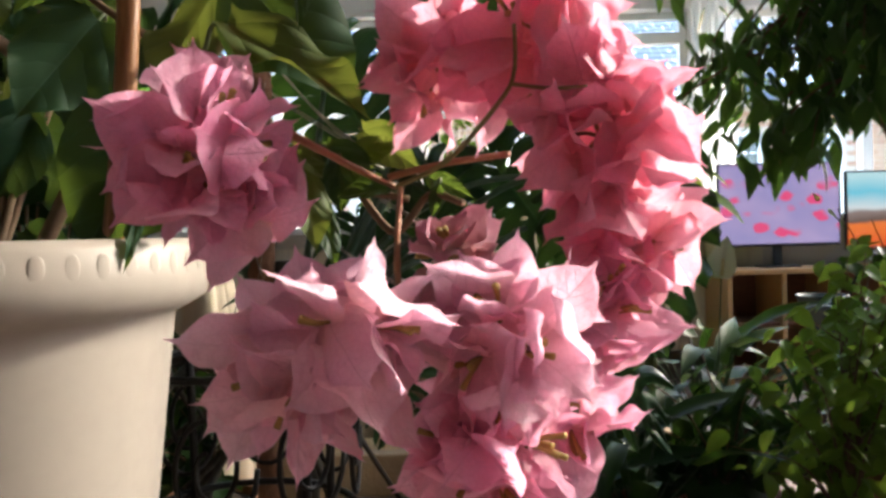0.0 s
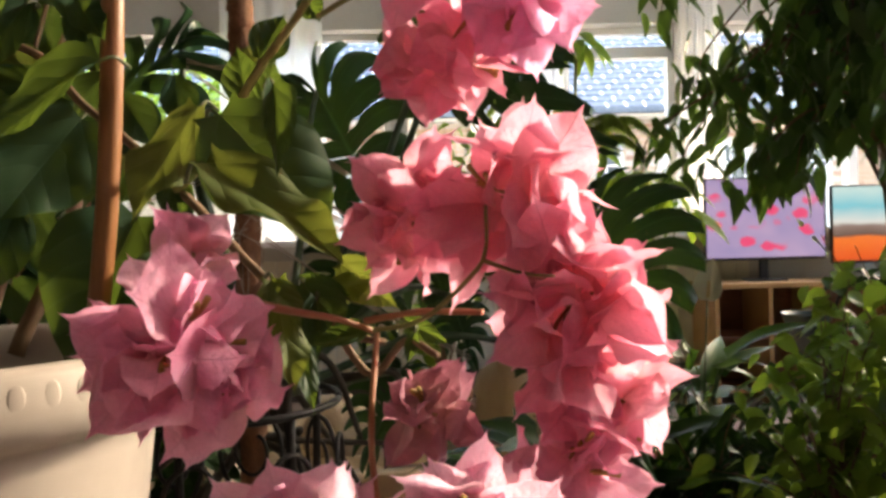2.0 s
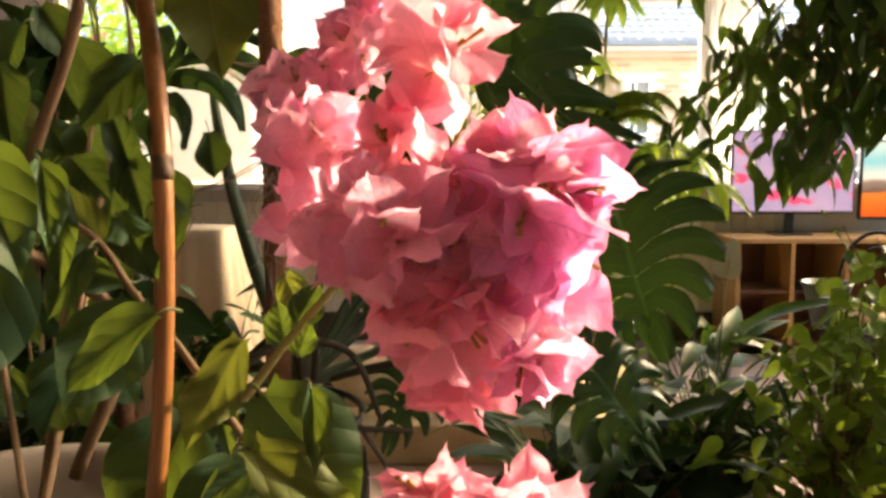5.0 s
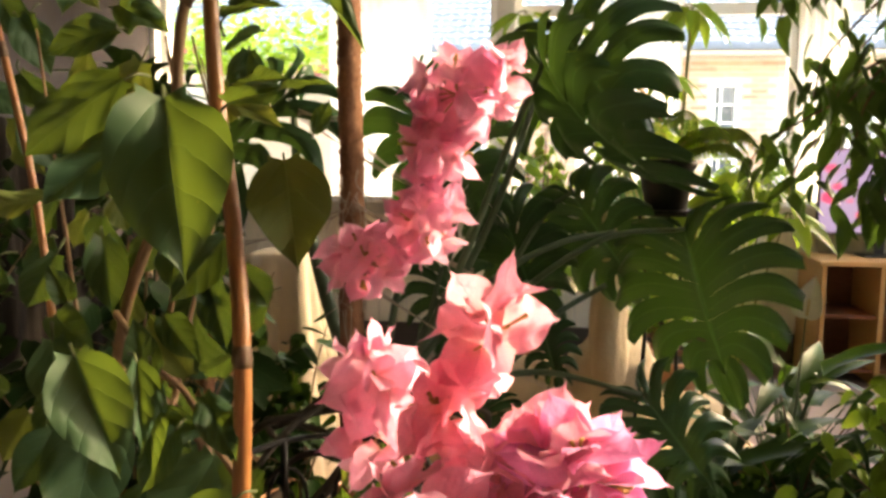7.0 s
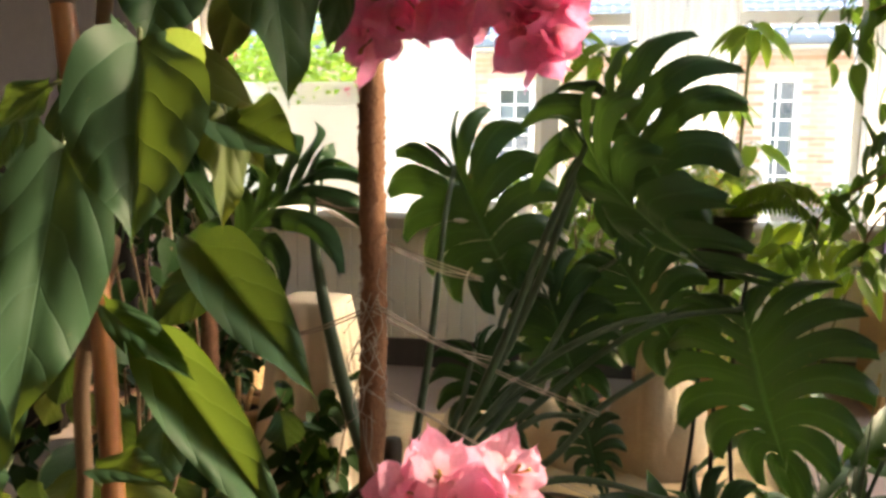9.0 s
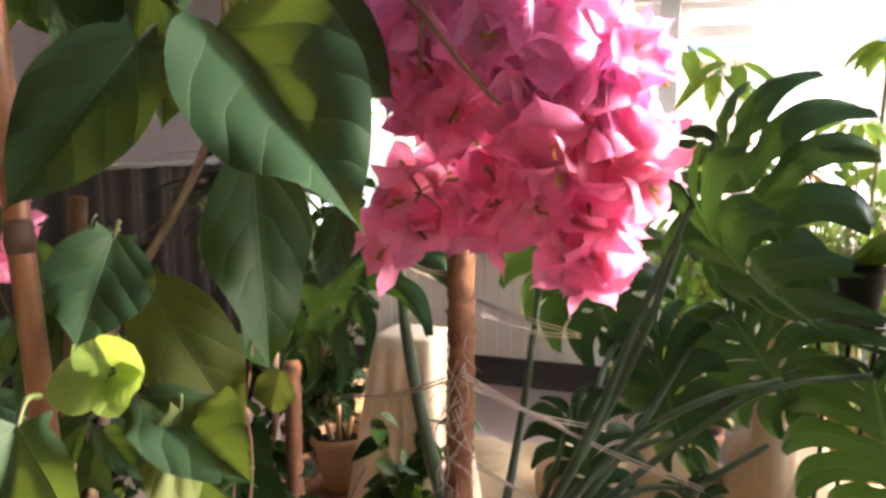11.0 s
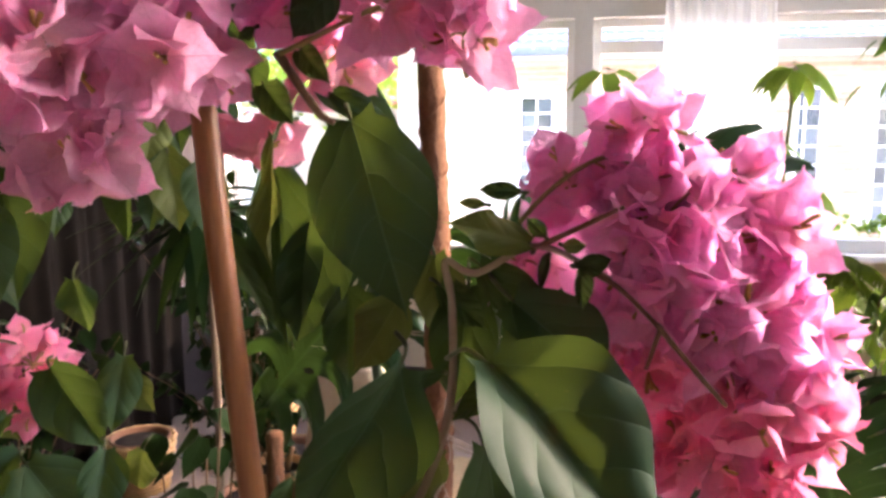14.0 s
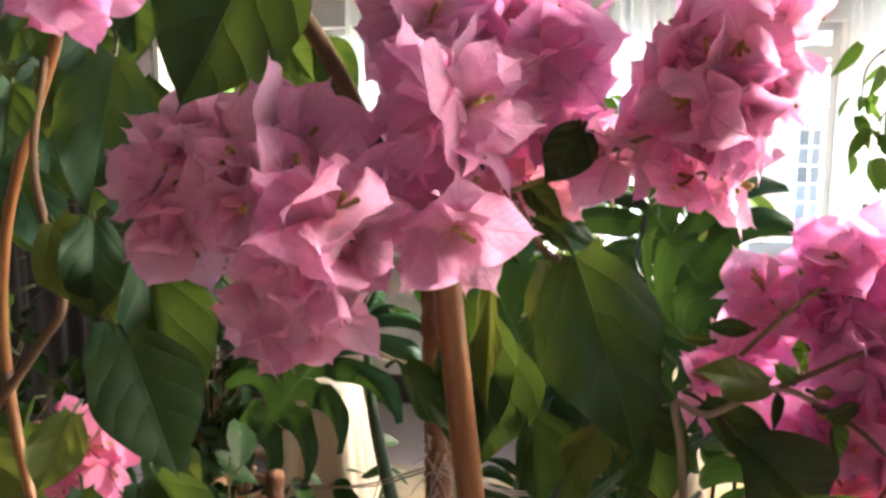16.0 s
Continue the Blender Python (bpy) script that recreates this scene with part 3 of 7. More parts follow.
def window(name, a, b, mullions, transom=True):
    w = tagged(new(name), "white painted window frame with clear panes", "window", "", "structure")
    y0, y1, t = WIN - 0.04, WIN + 0.03, 0.05
    bars = [((a, y0, SILL), (a + t, y1, HEAD)), ((b - t, y0, SILL), (b, y1, HEAD)), ((a + t, y0, SILL), (b - t, y1, SILL + t)), ((a + t, y0, HEAD - t), (b - t, y1, HEAD))]
    part("window_frame", box_bm(*bars), "frame", w)
    xs = [a + t, *mullions, b - t]
    for x in mullions:
        part("mullion", box_bm(((x - 0.035, y0 - 0.01, SILL + t), (x + 0.035, y1 + 0.01, HEAD - t))), "frame", w)
    if transom:
        part("transom", box_bm(((a + t, y0 - 0.006, 2.36), (b - t, y1 + 0.006, 2.44))), "frame", w)
    for x0, x1 in zip(xs, xs[1:]):
        p = part("pane", box_bm(((x0 + 0.002, WIN - 0.008, SILL + t + 0.002), (x1 - 0.002, WIN - 0.003, HEAD - t - 0.002)), bevel=0), "glass", w)
        p.visible_shadow = False


window("window_1", *OPEN[0], [-0.80], False)
window("window_2", *OPEN[1], [0.95])
window("window_3", *OPEN[2], [3.0])
# boarded panelling under the sill
panelling = tagged(new("panelling"), "cream vertical boarding under the window sill", "", "", "structure")
bm = box_bm(((0, 0, 0), (0.094, 0.018, 0.78)), bevel=0.005)
board = bpy.data.meshes.new("board")
bm.to_mesh(board)
bm.free()
for i in range(48):
    put("board", board, "panel", panelling, Matrix.Translation((-2.6 + i * 0.1, WIN - 0.172, 0.20)))
structure("baseboard", "dark_trim", ((-2.8, WIN - 0.19, 0.0), (2.3, WIN - 0.152, 0.198)), bevel=0.004, label="dark skirting board")


def curtain(x0, x1, y, z0, z1, folds, depth, label):
    me_v, me_f, nx, nz = [], [], folds * 10 + 1, 14
    rng = random.Random(int(x0 * 100))
    ph = [rng.uniform(-0.6, 0.6) for _ in range(folds + 2)]
    for j in range(nz):
        v = j / (nz - 1)
        for i in range(nx):
            u = i / (nx - 1)
            k = u * folds
            a = 2 * math.pi * k + ph[int(k)] * (1 - abs(2 * (k % 1) - 1))
            me_v.append((x0 + (x1 - x0) * (u + 0.01 * math.sin(9 * v + k)), y + depth * math.sin(a) * (0.75 + 0.25 * v), z0 + (z1 - z0) * v))
    for j in range(nz - 1):
        for i in range(nx - 1):
            a = j * nx + i
            me_f.append((a, a + 1, a + 1 + nx, a + nx))
    ob = put("curtain", mesh_of("curtain", me_v, me_f), "sheer")
    return tagged(ob, label, "curtain", "sheer curtains")


curtain(0.27, 0.92, WIN - 0.30, 1.14, 2.95, 9, 0.022, "white sheer curtain gathered beside the window")
curtain(-1.42, -0.72, WIN - 0.30, 1.14, 2.95, 5, 0.016, "bright white sheer curtain drawn across a window")
curtain(1.70, 1.98, WIN - 0.30, 1.14, 2.95, 5, 0.02, "white sheer curtain on the pier")
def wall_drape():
    """A drape in soft folds that hangs along the side wall, its colour deepened for shade."""
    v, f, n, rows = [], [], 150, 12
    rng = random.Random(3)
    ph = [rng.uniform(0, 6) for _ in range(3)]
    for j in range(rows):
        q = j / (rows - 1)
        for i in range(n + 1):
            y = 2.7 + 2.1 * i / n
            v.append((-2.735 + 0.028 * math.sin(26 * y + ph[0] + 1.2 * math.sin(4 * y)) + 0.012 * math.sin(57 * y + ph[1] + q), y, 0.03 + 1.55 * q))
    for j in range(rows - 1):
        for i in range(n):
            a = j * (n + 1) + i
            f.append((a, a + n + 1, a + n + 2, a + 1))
    d = tagged(put("drape", mesh_of("drape", v, f), "drape"), "drape in folds along the side wall, coloured near-black for shade", "drape")
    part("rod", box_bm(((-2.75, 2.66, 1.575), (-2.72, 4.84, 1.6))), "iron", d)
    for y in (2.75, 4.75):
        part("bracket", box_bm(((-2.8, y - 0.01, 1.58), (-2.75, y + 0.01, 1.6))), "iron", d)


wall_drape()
rail = tagged(part("curtain_rail", box_bm(((-2.6, WIN - 0.32, 2.95), (4.3, WIN - 0.28, 2.99))), "frame", None), "white curtain rail over the windows", "curtain rail")
part("bracket", box_bm(((0.0, WIN - 0.28, 2.955), (0.03, WIN - 0.152, 2.985))), "frame", rail)


# ---- outside ----
def facade():
    b = thing("brick_building", "brick building with white-framed windows and a slate roof", "building", (0, 12.0, -0.6))
    inv = Matrix.Translation((0, -12.0, 0.6))
    wins = [(2.45, 2.83, 0.55, 2.46), (3.45, 3.89, 0.55, 2.46), (4.32, 4.72, 0.55, 2.46), (-1.32, -0.78, 0.75, 2.36), (0.75, 1.19, 0.55, 2.46), (-3.0, -2.5, 0.75, 2.36), (5.5, 5.94, 0.55, 2.46)]

    def local(bm, name, mat, parent=b, label=""):
        bmesh.ops.transform(bm, matrix=inv, verts=bm.verts)
        return part(name, bm, mat, parent, label)

    xs = sorted({-6.0, 8.0, *[w[0] for w in wins], *[w[1] for w in wins]})
    bx = []
    for x0, x1 in zip(xs, xs[1:]):
        hole = next((w for w in wins if w[0] <= x0 and x1 <= w[1]), None)
        if hole:
            bx += [((x0, 12.0, -0.6), (x1, 12.3, hole[2])), ((x0, 12.0, hole[3]), (x1, 12.3, 2.84))]
        else:
            bx.append(((x0, 12.0, -0.6), (x1, 12.3, 2.84)))
    local(box_bm(*bx, bevel=0), "wall", "mortar")
    local(box_bm(((-6.2, 12.3, -0.6), (8.2, 18.0, 2.8)), bevel=0), "core", "render_white")
    verts, faces = [], []
    rng = random.Random(5)
    for row in range(44):
        z = -0.58 + row * 0.078
        x = -6.0 + (0.12 if row % 2 else 0.0)
        while x < 7.9:
            x0, x1, z0, z1 = x, x + 0.228, z, z + 0.066
            x += 0.24
            if z1 > 2.83 or any(x1 > w[0] - 0.03 and x0 < w[1] + 0.03 and z1 > w[2] - 0.04 and z0 < w[3] + 0.05 for w in wins):
                continue
            yy = 11.992 - rng.uniform(0, 0.006)
            k = len(verts)
            verts += [(x0, yy, z0), (x1, yy, z0), (x1, yy, z1), (x0, yy, z1), (x0, 12.0, z0), (x1, 12.0, z0), (x1, 12.0, z1), (x0, 12.0, z1)]
            faces += [(k, k + 1, k + 2, k + 3), (k, k + 4, k + 5, k + 1), (k + 1, k + 5, k + 6, k + 2), (k + 2, k + 6, k + 7, k + 3), (k + 3, k + 7, k + 4, k)]
    me = mesh_of("bricks", [(x, y - 12.0, z + 0.6) for x, y, z in verts], faces, smooth=False)
    put("bricks", me, "brick", b)["kind"] = "stuff"
    for x0, x1, z0, z1 in wins:
        w = new("window")
        w.parent = b
        local(box_bm(((x0, 11.97, z0), (x0 + 0.05, 12.06, z1)), ((x1 - 0.05, 11.97, z0), (x1, 12.06, z1)), ((x0 + 0.05, 11.97, z1 - 0.05), (x1 - 0.05, 12.06, z1)), ((x0 + 0.05, 11.97, z0), (x1 - 0.05, 12.06, z0 + 0.05)), bevel=0), "frame", "frame", w)
        local(box_bm(((x0 - 0.05, 11.9, z0 - 0.06), (x1 + 0.05, 11.969, z0)), bevel=0), "sill", "render_white", w)
        cols = [x0 + 0.05 + (x1 - x0 - 0.1) * f for f in ((0, 0.3, 1.0) if x1 - x0 < 0.4 else (0, 0.5, 1.0))]
        rows = 7
        zs = [z0 + 0.05 + (z1 - z0 - 0.1) * i / rows for i in range(rows + 1)]
        local(box_bm(*[((cols[1] - 0.014, 11.985, z0 + 0.05), (cols[1] + 0.014, 12.03, z1 - 0.05))], *[((x0 + 0.05, 11.987, zz - 0.012), (x1 - 0.05, 12.028, zz + 0.012)) for zz in zs[1:-1]], bevel=0), "glazing_bar", "frame", w)
        for c0, c1 in zip(cols, cols[1:]):
            for r0, r1 in zip(zs, zs[1:]):
                local(box_bm(((c0 + 0.013, 12.01, r0 + 0.011), (c1 - 0.013, 12.02, r1 - 0.011)), bevel=0), "pane", "pane", w)
    local(box_bm(((-6.3, 11.72, 2.84), (8.3, 12.32, 2.95)), bevel=0.01), "eaves", "render_white", b, "white painted eaves board")
    local(box_bm(((-6.35, 11.62, 2.88), (8.35, 11.715, 2.97)), bevel=0.02), "gutter", "slate", b)
    # slates in rows up the slope
    verts, faces = [], []
    for row in range(16):
        d = row * 0.2
        y0, z0 = 11.68 + d * 0.82, 2.97 + d * 0.57
        x = -6.4 + (0.14 if row % 2 else 0)
        while x < 8.3:
            k = len(verts)
            j = rng.uniform(0, 0.012)
            x1, y1, z1 = x + 0.27, y0 + 0.24 * 0.82, z0 + 0.24 * 0.57
            verts += [(x, y0, z0 + 0.02 + j), (x1, y0, z0 + 0.02 + j), (x1, y1, z1), (x, y1, z1), (x, y0, z0), (x1, y0, z0)]
            faces += [(k, k + 1, k + 2, k + 3), (k, k + 4, k + 5, k + 1)]
            x += 0.28
    put("slates", mesh_of("slates", [(x, y - 12.0, z + 0.6) for x, y, z in verts], faces, smooth=False), "slate", b)["kind"] = "stuff"


facade()
backdrop = structure("backdrop", "render_white", ((-60, 45, -0.6), (60, 45.5, 5.0)), label="pale buildings far beyond the yard")


# ---- bougainvillea: shared blades ----
def leaf_mesh(i):
    rng = random.Random(100 + i)
    return mesh_of("leaf", *blade(100 + i, 1.0, rng.uniform(0.20, 0.52), rng.uniform(-0.05, 0.30), rng.uniform(0.12, 0.26), 0.80, 21, 13, 0.05, 0.80, rng.uniform(0.1, 0.6), 0.93, 0.20, 0.08))


def bract_mesh(i):
    rng = random.Random(300 + i)
    return mesh_of("bract", *blade(300 + i, 0.84, rng.uniform(0.05, 0.35), rng.uniform(-0.35, 0.40), rng.uniform(0.08, 0.3), 0.76, 19, 11, 0, 0.66, rng.uniform(-0.7, 0.5), 0.90, 0.30, rng.uniform(0.08, 0.22)))


LEAVES = [leaf_mesh(i) for i in range(12)]
LEAVES.append(mesh_of("leaf", *blade(140, 1.0, 0.12, -0.08, 0.05, 0.92, 15, 9, 0.03, 0.62, -0.2, 0.99, 0.15, 0.03)))
BRACTS = {}
bush = thing("bougainvillea", "double pink bougainvillea with glossy green leaves tied to canes", "flowering shrub", (-0.25, 0.55, 0.98))
BUSH = Matrix.Translation((0.25, -0.55, -0.98))


def leaf(base, tip, face, width, variant, mat="leaf"):
    way = Vector(tip) - Vector(base)
    size = way.length
    m = Matrix.Translation(base) @ frame_of(way, face).to_4x4() @ Matrix.Diagonal((size * width, size, size * 0.9, 1))
    lf = put("leaf", LEAVES[variant], mat, bush, BUSH @ m)
    b, y, z = Vector(base), way.normalized(), m.to_3x3().col[2].normalized()
    v, f = tube_data(spline([b + y * size * 0.03, b - y * size * 0.1 - z * size * 0.05, b - y * size * 0.16 - z * size * 0.22], 4), 0.0008, 0.0011, 6)
    put("petiole", mesh_of("petiole", v, f), "leaf_stalk", bush, BUSH)
    return lf


def stem(name, mat, r0, r1, *pts):
    rng = random.Random(len(bush.children))
    v, f = tube_data(spline(pts, 6), r0, r1, 8, 0.08, rng)
    return put(name, mesh_of(name, v, f), mat, bush, BUSH)


def flower_head(centre, radii, count, mat, size, seed):
    """A ball of flowers; each is a cup of bracts that opens outwards."""
    rng = random.Random(seed * 17)
    near = centre[1] < 0.4
    count, size = max(3, round(count * (0.95 if near else 1.3))), size * (0.96 if near else 0.9)
    c = Vector(centre)
    head = new("flower_head")
    head.parent = bush
    head.matrix_basis = BUSH @ Matrix.Translation(c)
    if mat not in BRACTS:
        BRACTS[mat] = [bract_mesh(i).copy() for i in range(10)]
        for me in BRACTS[mat]:
            me.materials.clear()
            me.materials.append(MATS[mat])
    golden = math.pi * (3 - 5 ** 0.5)
    tubes_v, tubes_f, stamen_v, stamen_f = [], [], [], []
    turn = rng.uniform(0, 6)
    for k in range(count):
        z = 1 - 2 * (k + 0.5) / count
        r = (1 - z * z) ** 0.5
        n = Vector((r * math.cos(k * golden + turn), r * math.sin(k * golden + turn), z))
        n = (n + Vector((rng.uniform(-0.25, 0.25), rng.uniform(-0.25, 0.25), rng.uniform(-0.25, 0.25)))).normalized()
        p = Vector((n.x * radii[0], n.y * radii[1], n.z * radii[2])) * rng.uniform(0.45, 0.75 if near else 0.85)
        side = n.orthogonal().normalized()
        other = n.cross(side)
        petals = rng.choice((3, 4, 4, 5))
        for q in range(petals):
            a = 2 * math.pi * q / petals + rng.uniform(-0.3, 0.3)
            inner = q % 2
            tilt = radians(rng.uniform(12, 48) if inner else rng.uniform(50, 100))
            way = n * math.cos(tilt) + (side * math.cos(a) + other * math.sin(a)) * math.sin(tilt)
            s = size * rng.uniform(0.75, 1.05) if inner else size * rng.uniform(0.95, 1.3)
            face = n + Vector((rng.uniform(-0.3, 0.3), rng.uniform(-0.3, 0.3), rng.uniform(-0.3, 0.3)))
            m = Matrix.Translation(p) @ frame_of(way, face).to_4x4() @ Matrix.Diagonal((s * rng.uniform(0.85, 1.1), s, s * rng.choice((-0.6, 1, 1, 1)), 1))
            put("bract", rng.choice(BRACTS[mat]), None, head, m)
        for q in range(rng.choice((0, 2, 3, 4))):
            end = p + (n + Vector((rng.uniform(-0.3, 0.3), rng.uniform(-0.3, 0.3), rng.uniform(-0.3, 0.3)))) * size * rng.uniform(0.3, 0.5)
            tube_data(spline([p, (p + end) / 2 + side * 0.001, end], 3), 0.0004, 0.0011, 5, 0, None, stamen_v, stamen_f)
        tube_data(spline([Vector((0, 0, 0)), p * 0.5 + Vector((0, 0, 0.001)), p], 3), 0.0008, 0.0007, 5, 0, None, tubes_v, tubes_f)
    put("pedicel", mesh_of("pedicel", tubes_v, tubes_f), "pedicel", head)["kind"] = "stuff"
    if stamen_v:
        put("stamen", mesh_of("stamen", stamen_v, stamen_f), "stamen", head)["kind"] = "stuff"


flower_head((-0.059, 0.250, 1.071), (0.015, 0.012, 0.016), 11, 'bract_soft', 0.025, 1)
flower_head((-0.051, 0.270, 1.054), (0.009, 0.007, 0.013), 4, 'bract_soft', 0.025, 2)
flower_head((-0.072, 0.315, 1.094), (0.006, 0.005, 0.008), 3, 'bract_soft', 0.021, 3)
flower_head((-0.023, 0.235, 1.011), (0.022, 0.017, 0.012), 12, 'bract_pale', 0.027, 4)
flower_head((-0.012, 0.220, 1.022), (0.009, 0.007, 0.007), 4, 'bract_pale', 0.025, 5)
flower_head((0.012, 0.330, 1.111), (0.013, 0.011, 0.018), 7, 'bract_rose', 0.031, 6)
flower_head((0.049, 0.310, 1.114), (0.023, 0.019, 0.017), 10, 'bract_rose', 0.031, 7)
flower_head((0.065, 0.290, 1.076), (0.018, 0.014, 0.022), 12, 'bract_rose', 0.030, 8)
flower_head((0.080, 0.310, 1.046), (0.015, 0.012, 0.023), 9, 'bract_rose', 0.027, 9)
flower_head((0.063, 0.300, 1.014), (0.014, 0.011, 0.016), 7, 'bract_soft', 0.027, 10)
flower_head((0.029, 0.240, 1.015), (0.016, 0.013, 0.013), 10, 'bract_pale', 0.026, 11)
flower_head((0.024, 0.250, 0.983), (0.015, 0.012, 0.013), 10, 'bract_soft', 0.027, 12)
flower_head((0.048, 0.270, 0.989), (0.011, 0.009, 0.011), 5, 'bract_soft', 0.025, 13)
flower_head((0.014, 0.310, 1.036), (0.011, 0.009, 0.010), 5, 'bract_wilted', 0.021, 14)
flower_head((0.024, 0.350, 1.177), (0.022, 0.018, 0.015), 8, 'bract_rose', 0.027, 15)
flower_head((0.056, 0.330, 1.198), (0.016, 0.013, 0.019), 8, 'bract_lilac', 0.028, 16)
flower_head((0.019, 0.300, 1.223), (0.023, 0.019, 0.025), 12, 'bract_rose', 0.032, 17)
flower_head((0.058, 0.310, 1.238), (0.015, 0.012, 0.020), 8, 'bract_vivid', 0.031, 18)
flower_head((0.040, 0.300, 1.266), (0.026, 0.021, 0.013), 8, 'bract_rose', 0.030, 19)
flower_head((-0.045, 0.360, 1.283), (0.018, 0.015, 0.016), 6, 'bract_soft', 0.027, 20)
flower_head((-0.048, 0.370, 1.244), (0.011, 0.009, 0.008), 3, 'bract_soft', 0.025, 21)
flower_head((-0.006, 0.330, 1.280), (0.014, 0.011, 0.014), 5, 'bract_rose', 0.027, 22)
flower_head((0.017, 0.325, 1.317), (0.013, 0.011, 0.013), 4, 'bract_rose', 0.032, 23)
flower_head((0.055, 0.295, 1.261), (0.023, 0.018, 0.020), 8, 'bract_vivid', 0.030, 24)
flower_head((-0.007, 0.275, 1.250), (0.017, 0.014, 0.019), 6, 'bract_soft', 0.027, 25)
flower_head((-0.021, 0.535, 1.440), (0.035, 0.028, 0.029), 10, 'bract_soft', 0.030, 26)
flower_head((0.005, 0.535, 1.452), (0.016, 0.013, 0.018), 4, 'bract_soft', 0.027, 27)
flower_head((-0.035, 0.535, 1.404), (0.024, 0.020, 0.018), 7, 'bract_soft', 0.027, 28)
flower_head((-0.044, 0.525, 1.348), (0.025, 0.020, 0.025), 8, 'bract_soft', 0.028, 29)
flower_head((-0.087, 0.535, 1.319), (0.027, 0.022, 0.019), 7, 'bract_soft', 0.027, 30)
flower_head((-0.041, 0.600, 1.834), (0.030, 0.024, 0.018), 12, 'bract_vivid', 0.029, 31)
flower_head((-0.033, 0.600, 1.805), (0.033, 0.026, 0.020), 14, 'bract_vivid', 0.030, 32)
flower_head((-0.002, 0.610, 1.783), (0.030, 0.024, 0.023), 14, 'bract_vivid', 0.030, 33)
flower_head((-0.048, 0.630, 1.759), (0.025, 0.020, 0.028), 10, 'bract_deep', 0.029, 34)
flower_head((0.005, 0.620, 1.744), (0.029, 0.023, 0.024), 12, 'bract_deep', 0.030, 35)
flower_head((-0.021, 0.640, 1.709), (0.031, 0.025, 0.020), 10, 'bract_deep', 0.029, 36)
flower_head((0.015, 0.640, 1.689), (0.017, 0.014, 0.016), 7, 'bract_deep', 0.029, 37)
flower_head((-0.071, 0.640, 1.711), (0.018, 0.014, 0.018), 5, 'bract_deep', 0.027, 38)
flower_head((-0.055, 0.612, 1.872), (0.015, 0.012, 0.014), 5, 'bract_vivid', 0.028, 39)
flower_head((-0.099, 0.640, 1.815), (0.012, 0.009, 0.012), 3, 'bract_vivid', 0.027, 40)
flower_head((-0.293, 0.500, 1.919), (0.022, 0.018, 0.016), 11, 'bract_lilac', 0.031, 41)
flower_head((-0.272, 0.480, 1.902), (0.020, 0.016, 0.015), 11, 'bract_lilac', 0.031, 42)
flower_head((-0.296, 0.530, 1.863), (0.018, 0.015, 0.014), 8, 'bract_lilac', 0.031, 43)
flower_head((-0.231, 0.510, 1.938), (0.012, 0.010, 0.014), 6, 'bract_lilac', 0.034, 44)
flower_head((-0.230, 0.500, 1.902), (0.008, 0.006, 0.008), 3, 'bract_lilac', 0.031, 45)
flower_head((-0.244, 0.550, 1.972), (0.018, 0.015, 0.014), 7, 'bract_lilac', 0.031, 46)
flower_head((-0.206, 0.560, 1.968), (0.019, 0.015, 0.014), 8, 'bract_vivid', 0.032, 47)
flower_head((-0.201, 0.580, 1.944), (0.015, 0.012, 0.015), 6, 'bract_vivid', 0.031, 48)
flower_head((-0.130, 0.560, 1.948), (0.026, 0.021, 0.019), 11, 'bract_lilac', 0.032, 49)
flower_head((-0.121, 0.560, 1.969), (0.019, 0.016, 0.012), 6, 'bract_lilac', 0.031, 50)
flower_head((-0.166, 0.570, 1.925), (0.011, 0.009, 0.010), 4, 'bract_lilac', 0.028, 51)
flower_head((-0.131, 0.570, 1.914), (0.012, 0.010, 0.010), 4, 'bract_lilac', 0.030, 52)
flower_head((-0.577, 0.840, 1.661), (0.040, 0.032, 0.040), 11, 'bract_deep', 0.029, 53)
flower_head((-0.590, 0.850, 1.619), (0.030, 0.024, 0.024), 5, 'bract_deep', 0.028, 54)
flower_head((-0.409, 0.580, 1.995), (0.015, 0.012, 0.009), 4, 'bract_vivid', 0.030, 55)
flower_head((-0.219, 0.600, 1.939), (0.024, 0.020, 0.016), 8, 'bract_vivid', 0.028, 56)
flower_head((-0.202, 0.610, 1.908), (0.016, 0.013, 0.014), 5, 'bract_rose', 0.027, 57)
flower_head((-0.246, 0.610, 1.872), (0.010, 0.008, 0.012), 3, 'bract_rose', 0.024, 58)
flower_head((-0.263, 0.580, 1.904), (0.020, 0.016, 0.020), 5, 'bract_lilac', 0.030, 59)
flower_head((0.029, 0.620, 1.770), (0.013, 0.010, 0.014), 6, 'bract_vivid', 0.029, 60)
flower_head((0.037, 0.630, 1.729), (0.012, 0.010, 0.013), 5, 'bract_deep', 0.029, 61)
flower_head((-0.101, 0.630, 1.803), (0.011, 0.009, 0.014), 4, 'bract_vivid', 0.028, 62)
flower_head((-0.084, 0.650, 1.689), (0.015, 0.012, 0.012), 4, 'bract_deep', 0.028, 63)
flower_head((-0.062, 0.620, 1.784), (0.016, 0.013, 0.016), 6, 'bract_vivid', 0.029, 64)
flower_head((-0.052, 0.615, 1.852), (0.018, 0.014, 0.013), 6, 'bract_vivid', 0.028, 65)
flower_head((-0.340, 0.530, 1.903), (0.013, 0.011, 0.016), 6, 'bract_lilac', 0.030, 66)
flower_head((-0.336, 0.530, 1.918), (0.012, 0.010, 0.014), 5, 'bract_lilac', 0.030, 67)
flower_head((-0.086, 0.625, 1.848), (0.014, 0.011, 0.013), 5, 'bract_vivid', 0.028, 68)
